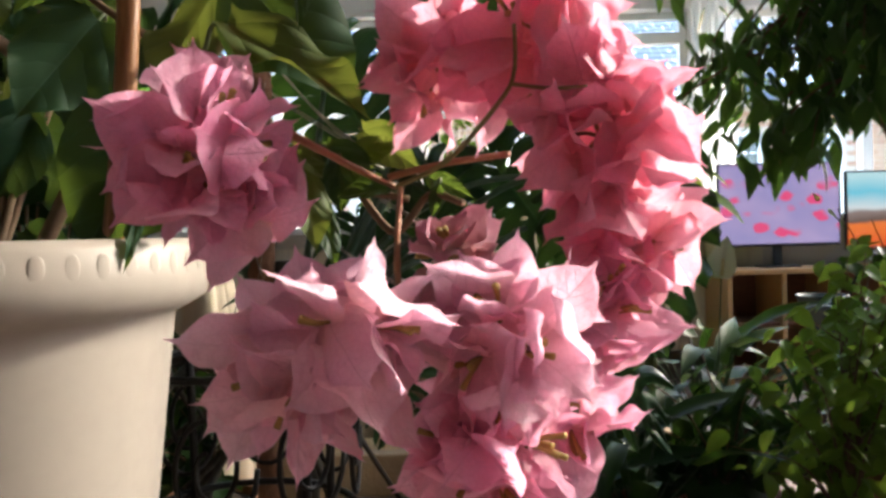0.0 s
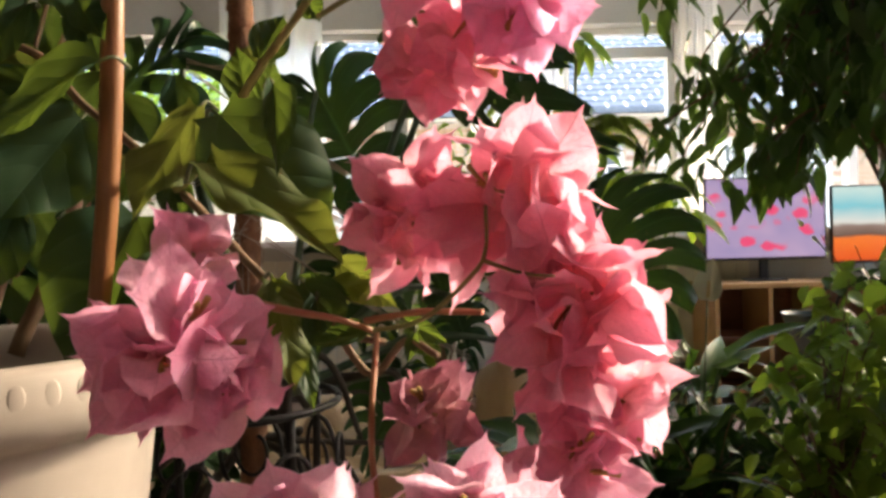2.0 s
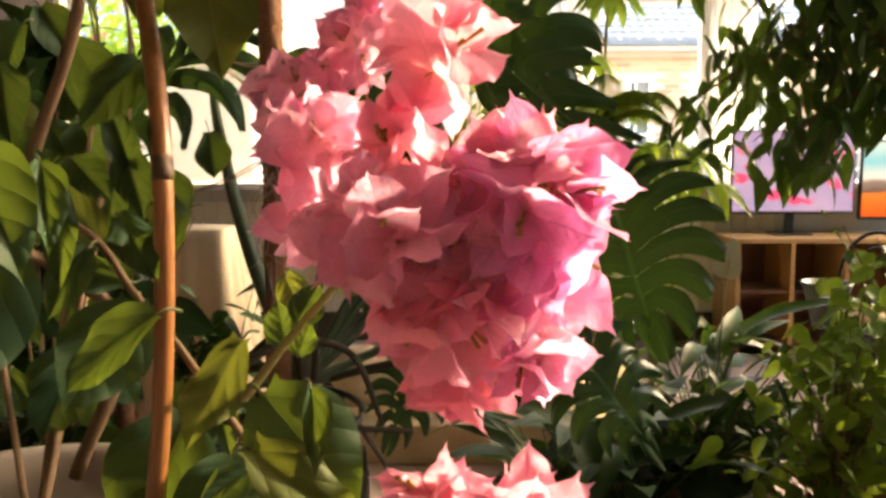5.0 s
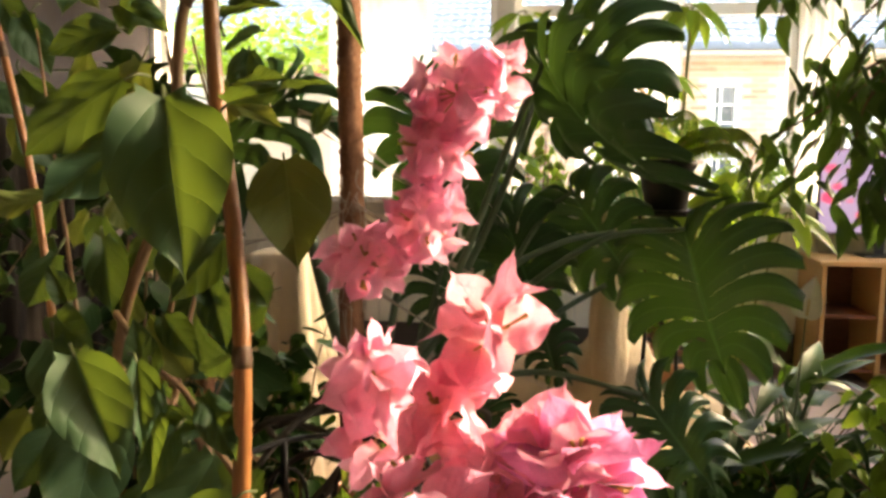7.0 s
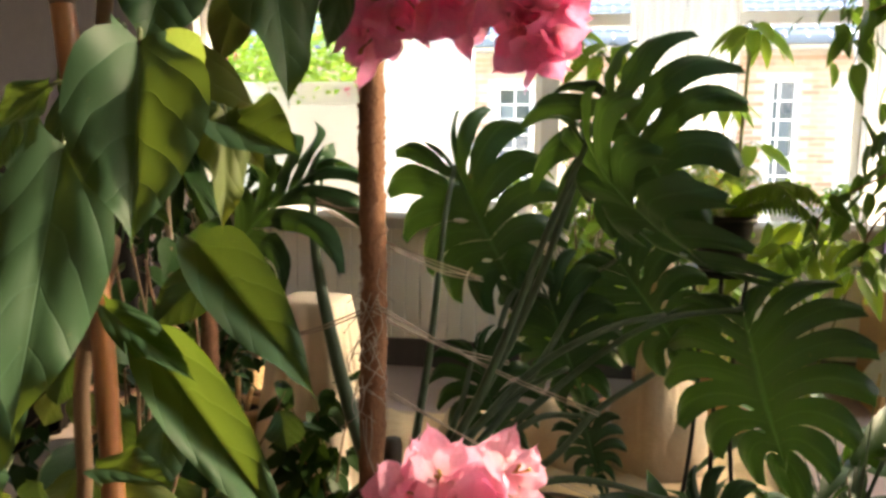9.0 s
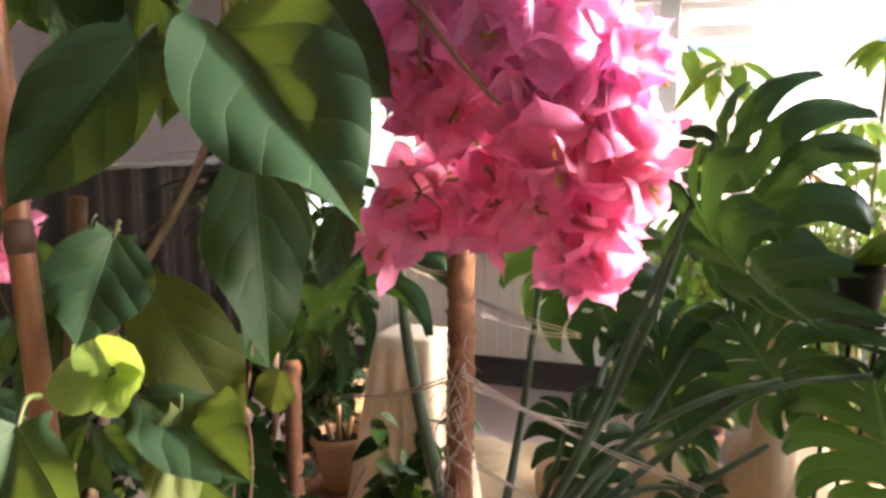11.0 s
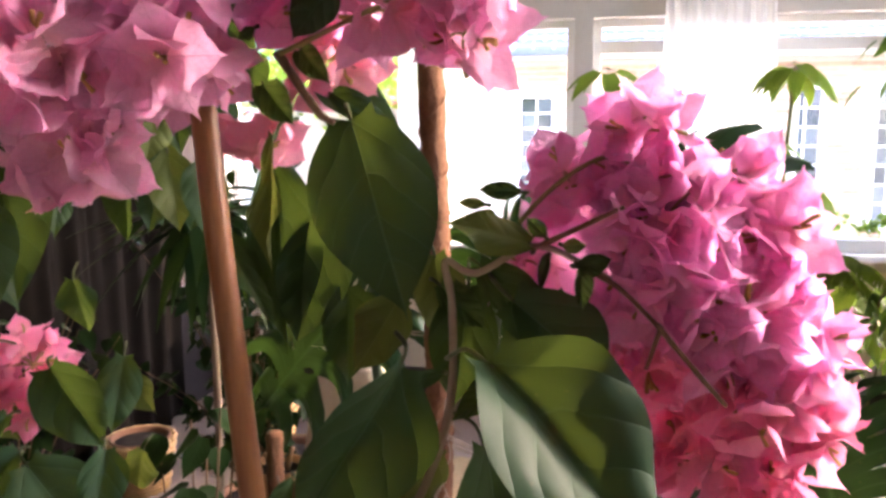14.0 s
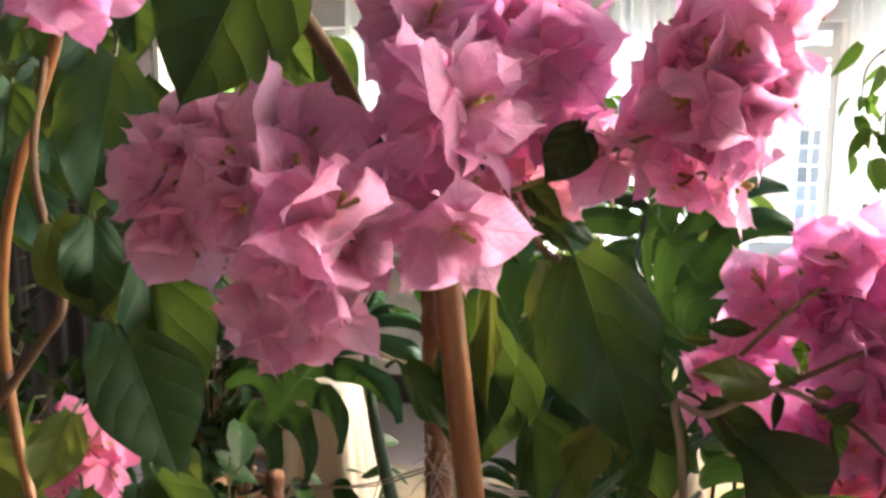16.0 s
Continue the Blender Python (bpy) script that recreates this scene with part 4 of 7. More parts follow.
flower_head((-0.007, 0.615, 1.849), (0.014, 0.011, 0.013), 5, 'bract_vivid', 0.028, 69)
flower_head((0.011, 0.615, 1.825), (0.014, 0.011, 0.013), 5, 'bract_vivid', 0.028, 70)
stem("stem", "bark", 0.0030, 0.0020, (-0.294, 0.550, 1.273), (-0.255, 0.530, 1.238), (-0.224, 0.520, 1.220), (-0.194, 0.500, 1.190), (-0.156, 0.470, 1.163), (-0.101, 0.420, 1.120), (-0.067, 0.390, 1.090), (-0.038, 0.360, 1.071), (-0.016, 0.340, 1.062))
stem("stem", "young_stem", 0.0028, 0.0016, (-0.116, 0.430, 1.128), (-0.097, 0.420, 1.143), (-0.076, 0.410, 1.170), (-0.062, 0.400, 1.186), (-0.037, 0.390, 1.215), (-0.025, 0.370, 1.233), (-0.020, 0.350, 1.252))
stem("stem", "young_stem", 0.0014, 0.0010, (-0.033, 0.390, 1.206), (-0.011, 0.370, 1.210), (0.007, 0.360, 1.203), (0.017, 0.350, 1.195))
stem("stem", "young_stem", 0.0014, 0.0010, (-0.031, 0.390, 1.223), (-0.029, 0.370, 1.239), (-0.023, 0.360, 1.254))
stem("stem", "red_stem", 0.0016, 0.0012, (-0.042, 0.280, 1.081), (-0.032, 0.300, 1.076), (-0.020, 0.330, 1.070), (-0.007, 0.340, 1.064))
stem("stem", "red_stem", 0.0015, 0.0012, (-0.010, 0.340, 1.068), (0.013, 0.330, 1.072), (0.036, 0.310, 1.073))
stem("stem", "young_stem", 0.0010, 0.0006, (-0.007, 0.340, 1.064), (0.0135, 0.308, 1.071), (0.0315, 0.285, 1.088), (0.036, 0.280, 1.097), (0.036, 0.276, 1.111))
stem("stem", "young_stem", 0.0008, 0.0004, (0.035, 0.282, 1.093), (0.046, 0.270, 1.089), (0.056, 0.262, 1.088))
stem("stem", "red_stem", 0.0013, 0.0010, (-0.005, 0.335, 1.063), (-0.005, 0.300, 1.038), (-0.002, 0.270, 1.023), (0.004, 0.250, 1.016), (0.018, 0.240, 1.015))
stem("stem", "bark", 0.0018, 0.0014, (-0.022, 0.350, 1.061), (-0.008, 0.340, 1.046), (0.006, 0.335, 1.060), (0.019, 0.320, 1.056))
stem("stem", "bark", 0.0018, 0.0014, (-0.016, 0.340, 1.062), (-0.002, 0.340, 1.059))
stem("trunk", "bark", 0.0060, 0.0040, (-0.279, 0.580, 1.027), (-0.243, 0.600, 1.138), (-0.307, 0.620, 1.189), (-0.321, 0.600, 1.211), (-0.308, 0.600, 1.279), (-0.258, 0.580, 1.384), (-0.237, 0.560, 1.494), (-0.208, 0.550, 1.568), (-0.228, 0.550, 1.513), (-0.203, 0.550, 1.712))
stem("branch", "pale_bark", 0.0022, 0.0014, (-0.169, 0.520, 1.619), (-0.168, 0.530, 1.663), (-0.144, 0.550, 1.718), (-0.135, 0.560, 1.752), (-0.136, 0.570, 1.794), (-0.139, 0.570, 1.815), (-0.125, 0.570, 1.810), (-0.097, 0.570, 1.823), (-0.066, 0.580, 1.807))
stem("stem", "bark", 0.0015, 0.0010, (-0.097, 0.570, 1.823), (-0.061, 0.570, 1.841))
stem("stem", "bark", 0.0013, 0.0010, (-0.046, 0.570, 1.790), (-0.027, 0.570, 1.768), (-0.014, 0.580, 1.752))
stem("stem", "bark", 0.0012, 0.0010, (-0.044, 0.570, 1.789), (-0.049, 0.580, 1.767))
stem("stem", "bark", 0.0013, 0.0010, (-0.082, 0.570, 1.816), (-0.063, 0.570, 1.806), (-0.046, 0.570, 1.790))
stem("branch", "bark", 0.0022, 0.0015, (-0.213, 0.560, 1.908), (-0.198, 0.570, 1.882), (-0.190, 0.570, 1.877))
stem("stem", "young_stem", 0.0013, 0.0010, (-0.213, 0.560, 1.906), (-0.182, 0.560, 1.919), (-0.146, 0.560, 1.934))
stem("stem", "young_stem", 0.0012, 0.0010, (-0.108, 0.590, 1.831), (-0.092, 0.590, 1.848), (-0.070, 0.600, 1.861), (-0.053, 0.600, 1.855))
stem("branch", "bark", 0.0042, 0.0036, (-0.318, 0.575, 2.002), (-0.287, 0.565, 1.960), (-0.259, 0.555, 1.909))
stem("branch", "bark", 0.0030, 0.0020, (-0.514, 0.640, 1.766), (-0.472, 0.630, 1.814), (-0.450, 0.620, 1.845), (-0.461, 0.620, 1.911), (-0.450, 0.620, 1.969))
leaf((-0.193, 0.500, 1.179), (-0.225, 0.460, 1.116), (0.548, -0.774, 0.318), 0.73, 0)
leaf((-0.102, 0.430, 1.172), (-0.131, 0.400, 1.116), (-0.187, -0.963, 0.196), 0.47, 7, "leaf_lit")
leaf((-0.075, 0.370, 1.158), (-0.022, 0.350, 1.105), (0.272, -0.907, 0.321), 0.73, 2)
leaf((-0.077, 0.355, 1.135), (-0.013, 0.330, 1.095), (0.194, -0.646, 0.738), 0.43, 9, "leaf_lit")
leaf((-0.047, 0.350, 1.167), (-0.040, 0.330, 1.130), (0.446, -0.890, 0.095), 0.33, 4)
leaf((-0.146, 0.460, 1.118), (-0.176, 0.430, 1.036), (0.265, -0.874, 0.407), 0.74, 11)
leaf((-0.103, 0.450, 1.094), (-0.151, 0.420, 1.044), (0.15, -0.90, 0.25), 0.62, 1)
leaf((-0.118, 0.430, 1.141), (-0.107, 0.420, 1.104), (0.301, -0.944, 0.137), 0.47, 6)
leaf((-0.199, 0.420, 1.264), (-0.190, 0.400, 1.203), (0.468, -0.877, -0.107), 0.30, 1)
leaf((-0.074, 0.420, 1.171), (-0.076, 0.410, 1.198), (0.229, -0.974, -0.001), 0.73, 8)
leaf((-0.063, 0.400, 1.189), (-0.050, 0.400, 1.211), (0.192, -0.981, -0.040), 0.77, 3)
leaf((-0.046, 0.400, 1.223), (-0.048, 0.390, 1.237), (0.171, -0.978, -0.116), 0.77, 10)
leaf((-0.040, 0.400, 1.217), (-0.032, 0.390, 1.204), (0.144, -0.987, -0.068), 0.73, 5)
leaf((-0.065, 0.410, 1.169), (-0.056, 0.400, 1.189), (0.200, -0.980, 0.012), 0.69, 0)
leaf((-0.053, 0.360, 1.083), (-0.035, 0.340, 1.070), (0.150, -0.796, 0.587), 0.52, 7)
leaf((-0.030, 0.360, 1.081), (-0.027, 0.360, 1.065), (0.132, -0.946, 0.296), 0.60, 2)
leaf((-0.257, 0.600, 1.209), (-0.306, 0.620, 1.262), (0.447, -0.891, -0.076), 0.43, 9)
leaf((-0.241, 0.620, 1.269), (-0.250, 0.600, 1.327), (0.398, -0.902, -0.170), 0.43, 4)
leaf((-0.245, 0.620, 1.286), (-0.231, 0.620, 1.226), (0.386, -0.916, -0.107), 0.52, 11)
leaf((-0.218, 0.600, 1.228), (-0.263, 0.620, 1.197), (0.397, -0.917, -0.043), 0.43, 6)
leaf((-0.140, 0.420, 1.067), (-0.141, 0.400, 1.031), (0.582, -0.813, -0.011), 0.21, 0)
leaf((-0.051, 0.360, 1.084), (-0.038, 0.340, 1.040), (0.428, -0.894, 0.133), 0.52, 7)
leaf((-0.038, 0.360, 1.083), (-0.019, 0.340, 1.061), (0.124, -0.989, -0.085), 0.60, 2)
leaf((-0.023, 0.370, 1.091), (0.002, 0.350, 1.072), (0.070, -0.992, -0.109), 0.52, 9)
leaf((-0.031, 0.350, 1.077), (-0.030, 0.340, 1.054), (0.133, -0.989, -0.065), 0.52, 4)
leaf((-0.010, 0.340, 1.064), (-0.031, 0.330, 1.060), (0.096, -0.909, 0.405), 0.47, 11)
leaf((0.006, 0.340, 1.068), (0.022, 0.330, 1.059), (-0.003, -0.998, -0.062), 0.43, 6)
leaf((-0.020, 0.360, 1.076), (-0.043, 0.370, 1.087), (0.128, -0.986, -0.106), 0.43, 1)
leaf((-0.266, 0.550, 1.141), (-0.287, 0.550, 1.085), (0.477, -0.872, -0.114), 0.69, 3)
leaf((-0.080, 0.450, 1.207), (-0.067, 0.430, 1.185), (0.222, -0.941, -0.254), 0.65, 7)
leaf((-0.041, 0.360, 1.061), (-0.032, 0.340, 1.032), (0.185, -0.978, 0.099), 0.30, 2)
leaf((-0.028, 0.370, 1.078), (-0.005, 0.350, 1.085), (0.125, -0.992, -0.002), 0.43, 9)
leaf((0.010, 0.330, 1.064), (0.007, 0.330, 1.051), (0.059, -0.996, 0.073), 0.43, 4)
leaf((-0.206, 0.520, 1.193), (-0.255, 0.500, 1.213), (0.438, -0.888, -0.142), 0.43, 11)
leaf((-0.259, 0.550, 1.130), (-0.280, 0.530, 1.068), (0.461, -0.864, 0.204), 0.60, 6)
leaf((-0.242, 0.500, 1.232), (-0.242, 0.480, 1.286), (0.468, -0.882, -0.058), 0.47, 1)
leaf((-0.099, 0.420, 1.099), (-0.121, 0.400, 1.085), (0.217, -0.695, 0.686), 0.43, 10)
leaf((-0.158, 0.365, 1.427), (-0.131, 0.325, 1.338), (0.330, -0.900, 0.285), 0.62, 5, "leaf_lit")
leaf((-0.186, 0.385, 1.408), (-0.220, 0.345, 1.372), (0.285, -0.778, 0.560), 0.53, 0)
leaf((-0.233, 0.375, 1.375), (-0.266, 0.355, 1.367), (0.486, -0.681, 0.548), 0.39, 7)
leaf((-0.212, 0.425, 1.442), (-0.273, 0.405, 1.396), (0.479, -0.772, 0.418), 0.53, 2)
leaf((-0.139, 0.505, 1.394), (-0.118, 0.465, 1.324), (0.293, -0.919, 0.263), 0.69, 9)
leaf((-0.227, 0.385, 1.282), (-0.191, 0.365, 1.219), (0.379, -0.793, 0.478), 0.60, 4)
leaf((-0.266, 0.425, 1.281), (-0.267, 0.425, 1.228), (0.533, -0.808, 0.251), 0.60, 11)
leaf((-0.215, 0.425, 1.472), (-0.252, 0.405, 1.458), (0.482, -0.802, 0.352), 0.52, 6)
leaf((-0.200, 0.405, 1.274), (-0.186, 0.385, 1.226), (0.691, -0.684, 0.234), 0.39, 3)
leaf((-0.276, 0.445, 1.291), (-0.239, 0.425, 1.275), (0.519, -0.830, 0.202), 0.52, 10)
leaf((-0.241, 0.525, 1.276), (-0.206, 0.505, 1.248), (0.418, -0.882, 0.217), 0.52, 5)
leaf((-0.224, 0.445, 1.489), (-0.182, 0.425, 1.472), (0.414, -0.812, 0.411), 0.52, 0)
leaf((-0.197, 0.525, 1.440), (-0.140, 0.505, 1.421), (0.307, -0.822, 0.479), 0.43, 7)
leaf((-0.178, 0.545, 1.474), (-0.176, 0.525, 1.432), (0.350, -0.932, -0.089), 0.60, 2)
leaf((-0.226, 0.475, 1.458), (-0.256, 0.475, 1.402), (0.478, -0.877, -0.055), 0.52, 9)
leaf((-0.325, 0.525, 1.322), (-0.356, 0.525, 1.273), (0.552, -0.821, 0.147), 0.52, 4)
leaf((-0.276, 0.505, 1.338), (-0.265, 0.495, 1.282), (0.493, -0.858, 0.141), 0.52, 11)
leaf((-0.186, 0.425, 1.226), (-0.204, 0.405, 1.189), (0.358, -0.694, 0.625), 0.52, 6)
leaf((-0.176, 0.445, 1.242), (-0.146, 0.425, 1.206), (0.368, -0.872, 0.321), 0.52, 1)
leaf((-0.265, 0.475, 1.222), (-0.264, 0.425, 1.136), (0.499, -0.820, 0.280), 0.60, 8)
leaf((-0.141, 0.405, 1.192), (-0.188, 0.385, 1.153), (0.280, -0.609, 0.742), 0.53, 3)
leaf((-0.286, 0.475, 1.297), (-0.287, 0.455, 1.325), (0.534, -0.843, 0.064), 0.52, 10)
leaf((-0.184, 0.505, 1.339), (-0.218, 0.485, 1.293), (0.404, -0.913, 0.056), 0.52, 5)
leaf((-0.129, 0.545, 1.414), (-0.116, 0.545, 1.439), (0.261, -0.957, -0.125), 0.52, 0)
leaf((-0.169, 0.415, 1.548), (-0.180, 0.375, 1.483), (0.409, -0.909, 0.084), 0.52, 6)
leaf((-0.155, 0.455, 1.442), (-0.119, 0.455, 1.446), (0.364, -0.662, 0.656), 0.39, 1)
leaf((-0.152, 0.435, 1.428), (-0.085, 0.415, 1.449), (0.354, -0.652, 0.671), 0.24, 8)
leaf((-0.225, 0.705, 1.513), (-0.257, 0.685, 1.492), (0.384, -0.764, 0.519), 0.34, 10)
leaf((-0.113, 0.425, 1.659), (-0.095, 0.385, 1.592), (0.496, -0.819, 0.288), 0.58, 5)
leaf((-0.138, 0.415, 1.622), (-0.134, 0.375, 1.528), (0.630, -0.703, 0.331), 0.43, 0)
leaf((-0.119, 0.505, 1.636), (-0.105, 0.475, 1.588), (0.675, -0.737, 0.032), 0.39, 7)
leaf((-0.152, 0.455, 1.554), (-0.102, 0.435, 1.535), (0.430, -0.717, 0.548), 0.30, 2)
leaf((-0.140, 0.465, 1.540), (-0.060, 0.430, 1.470), (0.30, -0.80, 0.52), 0.26, 4)
leaf((-0.173, 0.575, 1.565), (-0.089, 0.535, 1.500), (0.360, -0.810, 0.463), 0.36, 4)
leaf((-0.178, 0.615, 1.546), (-0.217, 0.595, 1.507), (0.469, -0.862, 0.192), 0.52, 11)
leaf((-0.160, 0.455, 1.483), (-0.117, 0.435, 1.495), (0.335, -0.522, 0.785), 0.43, 6)
leaf((-0.171, 0.455, 1.645), (-0.203, 0.455, 1.625), (0.535, -0.682, 0.499), 0.43, 1)
leaf((-0.224, 0.555, 1.640), (-0.239, 0.555, 1.667), (0.572, -0.819, -0.057), 0.52, 8)
leaf((-0.114, 0.530, 1.781), (-0.038, 0.500, 1.713), (0.604, -0.687, 0.404), 0.64, 3)
leaf((-0.150, 0.530, 1.777), (-0.185, 0.490, 1.710), (0.768, -0.555, 0.321), 0.53, 10)
leaf((-0.141, 0.500, 1.703), (-0.144, 0.480, 1.663), (0.670, -0.492, 0.556), 0.84, 5)
leaf((-0.119, 0.560, 1.733), (-0.098, 0.540, 1.641), (0.706, -0.672, 0.225), 0.48, 0, "leaf_lit")
leaf((-0.177, 0.560, 1.670), (-0.113, 0.540, 1.611), (0.365, -0.739, 0.566), 0.52, 7, "leaf_lit")
leaf((-0.220, 0.550, 1.654), (-0.230, 0.540, 1.590), (0.818, -0.494, 0.296), 0.43, 2)
leaf((-0.138, 0.490, 1.652), (-0.158, 0.480, 1.645), (0.45, -0.85, 0.40), 0.95, 12, "leaf_young")
leaf((-0.136, 0.490, 1.655), (-0.118, 0.482, 1.668), (0.50, -0.80, 0.30), 0.95, 12, "leaf_young")
leaf((-0.136, 0.490, 1.653), (-0.117, 0.482, 1.651), (0.45, -0.80, 0.45), 0.90, 12, "leaf_young")
leaf((-0.138, 0.492, 1.654), (-0.150, 0.486, 1.664), (0.50, -0.85, 0.10), 0.90, 12, "leaf_young")
leaf((-0.137, 0.488, 1.650), (-0.124, 0.478, 1.641), (0.40, -0.70, 0.60), 0.85, 12, "leaf_young")
leaf((-0.140, 0.510, 1.637), (-0.077, 0.490, 1.618), (0.566, -0.550, 0.613), 0.57, 1, "leaf_lit")
leaf((-0.198, 0.540, 1.610), (-0.226, 0.520, 1.580), (0.562, -0.531, 0.634), 0.52, 8)
leaf((-0.207, 0.560, 1.596), (-0.173, 0.550, 1.579), (0.617, -0.690, 0.378), 0.43, 3)
leaf((-0.202, 0.620, 1.791), (-0.195, 0.600, 1.743), (0.614, -0.788, -0.041), 0.65, 10)
leaf((-0.198, 0.500, 1.620), (-0.212, 0.500, 1.598), (0.530, -0.456, 0.715), 0.69, 5)
leaf((-0.086, 0.580, 1.707), (-0.092, 0.570, 1.670), (0.453, -0.876, 0.168), 0.47, 0)
leaf((-0.169, 0.600, 1.790), (-0.185, 0.580, 1.756), (0.563, -0.824, 0.065), 0.73, 7)
leaf((-0.094, 0.560, 1.829), (-0.102, 0.560, 1.837), (0.439, -0.893, -0.099), 0.65, 2)
leaf((-0.086, 0.560, 1.825), (-0.076, 0.560, 1.825), (0.399, -0.914, -0.079), 0.69, 9)
leaf((-0.080, 0.560, 1.816), (-0.065, 0.560, 1.819), (0.377, -0.925, -0.056), 0.69, 4)
leaf((-0.079, 0.560, 1.815), (-0.077, 0.550, 1.798), (0.397, -0.917, -0.023), 0.39, 11)
leaf((-0.125, 0.580, 1.812), (-0.085, 0.570, 1.783), (0.440, -0.898, 0.004), 0.43, 6)
leaf((-0.148, 0.600, 1.798), (-0.124, 0.600, 1.776), (0.479, -0.877, 0.031), 0.52, 1)
leaf((-0.263, 0.600, 1.818), (-0.225, 0.580, 1.784), (0.789, -0.614, -0.004), 0.39, 8)
leaf((-0.353, 0.620, 1.688), (-0.349, 0.600, 1.647), (0.729, -0.642, 0.238), 0.60, 3)
leaf((-0.228, 0.600, 1.689), (-0.235, 0.580, 1.669), (0.623, -0.737, 0.263), 0.60, 10)
leaf((-0.302, 0.600, 1.636), (-0.310, 0.580, 1.598), (0.685, -0.640, 0.348), 0.43, 5)
leaf((-0.139, 0.560, 1.766), (-0.154, 0.550, 1.762), (0.452, -0.683, 0.573), 0.43, 0)
leaf((-0.151, 0.600, 1.713), (-0.169, 0.600, 1.664), (0.505, -0.822, 0.263), 0.52, 7)
leaf((-0.184, 0.575, 1.878), (-0.152, 0.550, 1.793), (0.22, -0.930, 0.302), 0.62, 2)
leaf((-0.219, 0.570, 1.871), (-0.223, 0.560, 1.806), (-0.325, -0.935, 0.142), 0.19, 9)
leaf((-0.214, 0.620, 1.824), (-0.224, 0.600, 1.761), (0.396, -0.865, 0.309), 0.58, 4)
leaf((-0.241, 0.620, 1.858), (-0.232, 0.610, 1.754), (0.510, -0.841, 0.180), 0.36, 11)
leaf((-0.137, 0.620, 1.794), (-0.142, 0.610, 1.727), (0.231, -0.894, 0.385), 0.53, 6)
leaf((-0.109, 0.580, 1.758), (-0.138, 0.570, 1.739), (0.007, -0.693, 0.721), 0.52, 1)
leaf((-0.201, 0.600, 1.891), (-0.168, 0.590, 1.876), (0.151, -0.908, 0.390), 0.39, 8)
leaf((-0.183, 0.550, 1.933), (-0.198, 0.540, 1.911), (0.204, -0.972, 0.116), 0.73, 3)
leaf((-0.205, 0.570, 1.909), (-0.189, 0.560, 1.894), (0.211, -0.977, -0.023), 0.52, 10)
leaf((-0.224, 0.570, 1.894), (-0.206, 0.560, 1.876), (0.258, -0.966, 0.021), 0.60, 5)
leaf((-0.223, 0.560, 1.918), (-0.231, 0.560, 1.913), (0.292, -0.955, -0.060), 0.60, 0)
leaf((-0.101, 0.570, 1.824), (-0.134, 0.550, 1.837), (-0.006, -0.864, 0.504), 0.47, 7)
leaf((-0.107, 0.580, 1.846), (-0.127, 0.580, 1.847), (-0.008, -0.992, 0.125), 0.43, 2)
leaf((-0.123, 0.580, 1.840), (-0.136, 0.580, 1.841), (0.025, -0.990, 0.139), 0.43, 9)
leaf((-0.094, 0.580, 1.817), (-0.097, 0.570, 1.803), (-0.066, -0.973, 0.220), 0.30, 4)
leaf((-0.393, 0.600, 1.869), (-0.370, 0.580, 1.779), (0.676, -0.725, 0.131), 0.47, 11)
leaf((-0.378, 0.550, 1.843), (-0.346, 0.530, 1.789), (0.580, -0.793, 0.185), 0.73, 6)
leaf((-0.418, 0.600, 1.888), (-0.411, 0.580, 1.838), (0.610, -0.790, 0.062), 0.60, 1)
leaf((-0.431, 0.660, 1.862), (-0.401, 0.640, 1.817), (0.555, -0.826, 0.100), 0.43, 8)
leaf((-0.435, 0.600, 1.745), (-0.428, 0.580, 1.700), (0.598, -0.732, 0.328), 0.60, 3)
leaf((-0.399, 0.600, 1.713), (-0.414, 0.580, 1.694), (0.439, -0.584, 0.683), 0.60, 10)
leaf((-0.293, 0.500, 1.998), (-0.318, 0.480, 1.938), (0.440, -0.881, 0.171), 0.73, 5)
leaf((-0.391, 0.580, 1.965), (-0.404, 0.570, 1.888), (0.587, -0.802, 0.109), 0.53, 0)
leaf((-0.439, 0.600, 1.886), (-0.399, 0.580, 1.842), (0.481, -0.806, 0.346), 0.65, 7)
leaf((-0.426, 0.620, 1.831), (-0.390, 0.600, 1.777), (0.430, -0.802, 0.416), 0.62, 2)
leaf((-0.449, 0.620, 1.779), (-0.462, 0.600, 1.739), (0.428, -0.648, 0.629), 0.65, 9)
leaf((-0.456, 0.600, 1.954), (-0.451, 0.580, 1.919), (0.569, -0.822, -0.005), 0.60, 4)
leaf((-0.422, 0.660, 1.867), (-0.390, 0.640, 1.843), (0.427, -0.889, 0.166), 0.52, 11)
leaf((-0.447, 0.600, 1.988), (-0.458, 0.600, 1.962), (0.555, -0.827, -0.091), 0.60, 6)
leaf((-0.331, 0.620, 1.986), (-0.304, 0.600, 1.953), (0.285, -0.954, -0.089), 0.52, 1)
leaf((-0.428, 0.700, 1.844), (-0.424, 0.680, 1.805), (0.425, -0.881, 0.209), 0.43, 8)
leaf((-0.514, 0.970, 1.918), (-0.494, 0.950, 1.840), (0.379, -0.923, 0.069), 0.56, 7)
leaf((-0.733, 0.970, 2.043), (-0.731, 0.950, 1.958), (0.584, -0.808, -0.073), 0.56, 2)
leaf((-0.670, 0.880, 2.009), (-0.691, 0.860, 1.930), (0.596, -0.802, -0.044), 0.61, 9)
leaf((-0.573, 0.770, 1.970), (-0.581, 0.750, 1.910), (0.575, -0.818, -0.009), 0.60, 4)
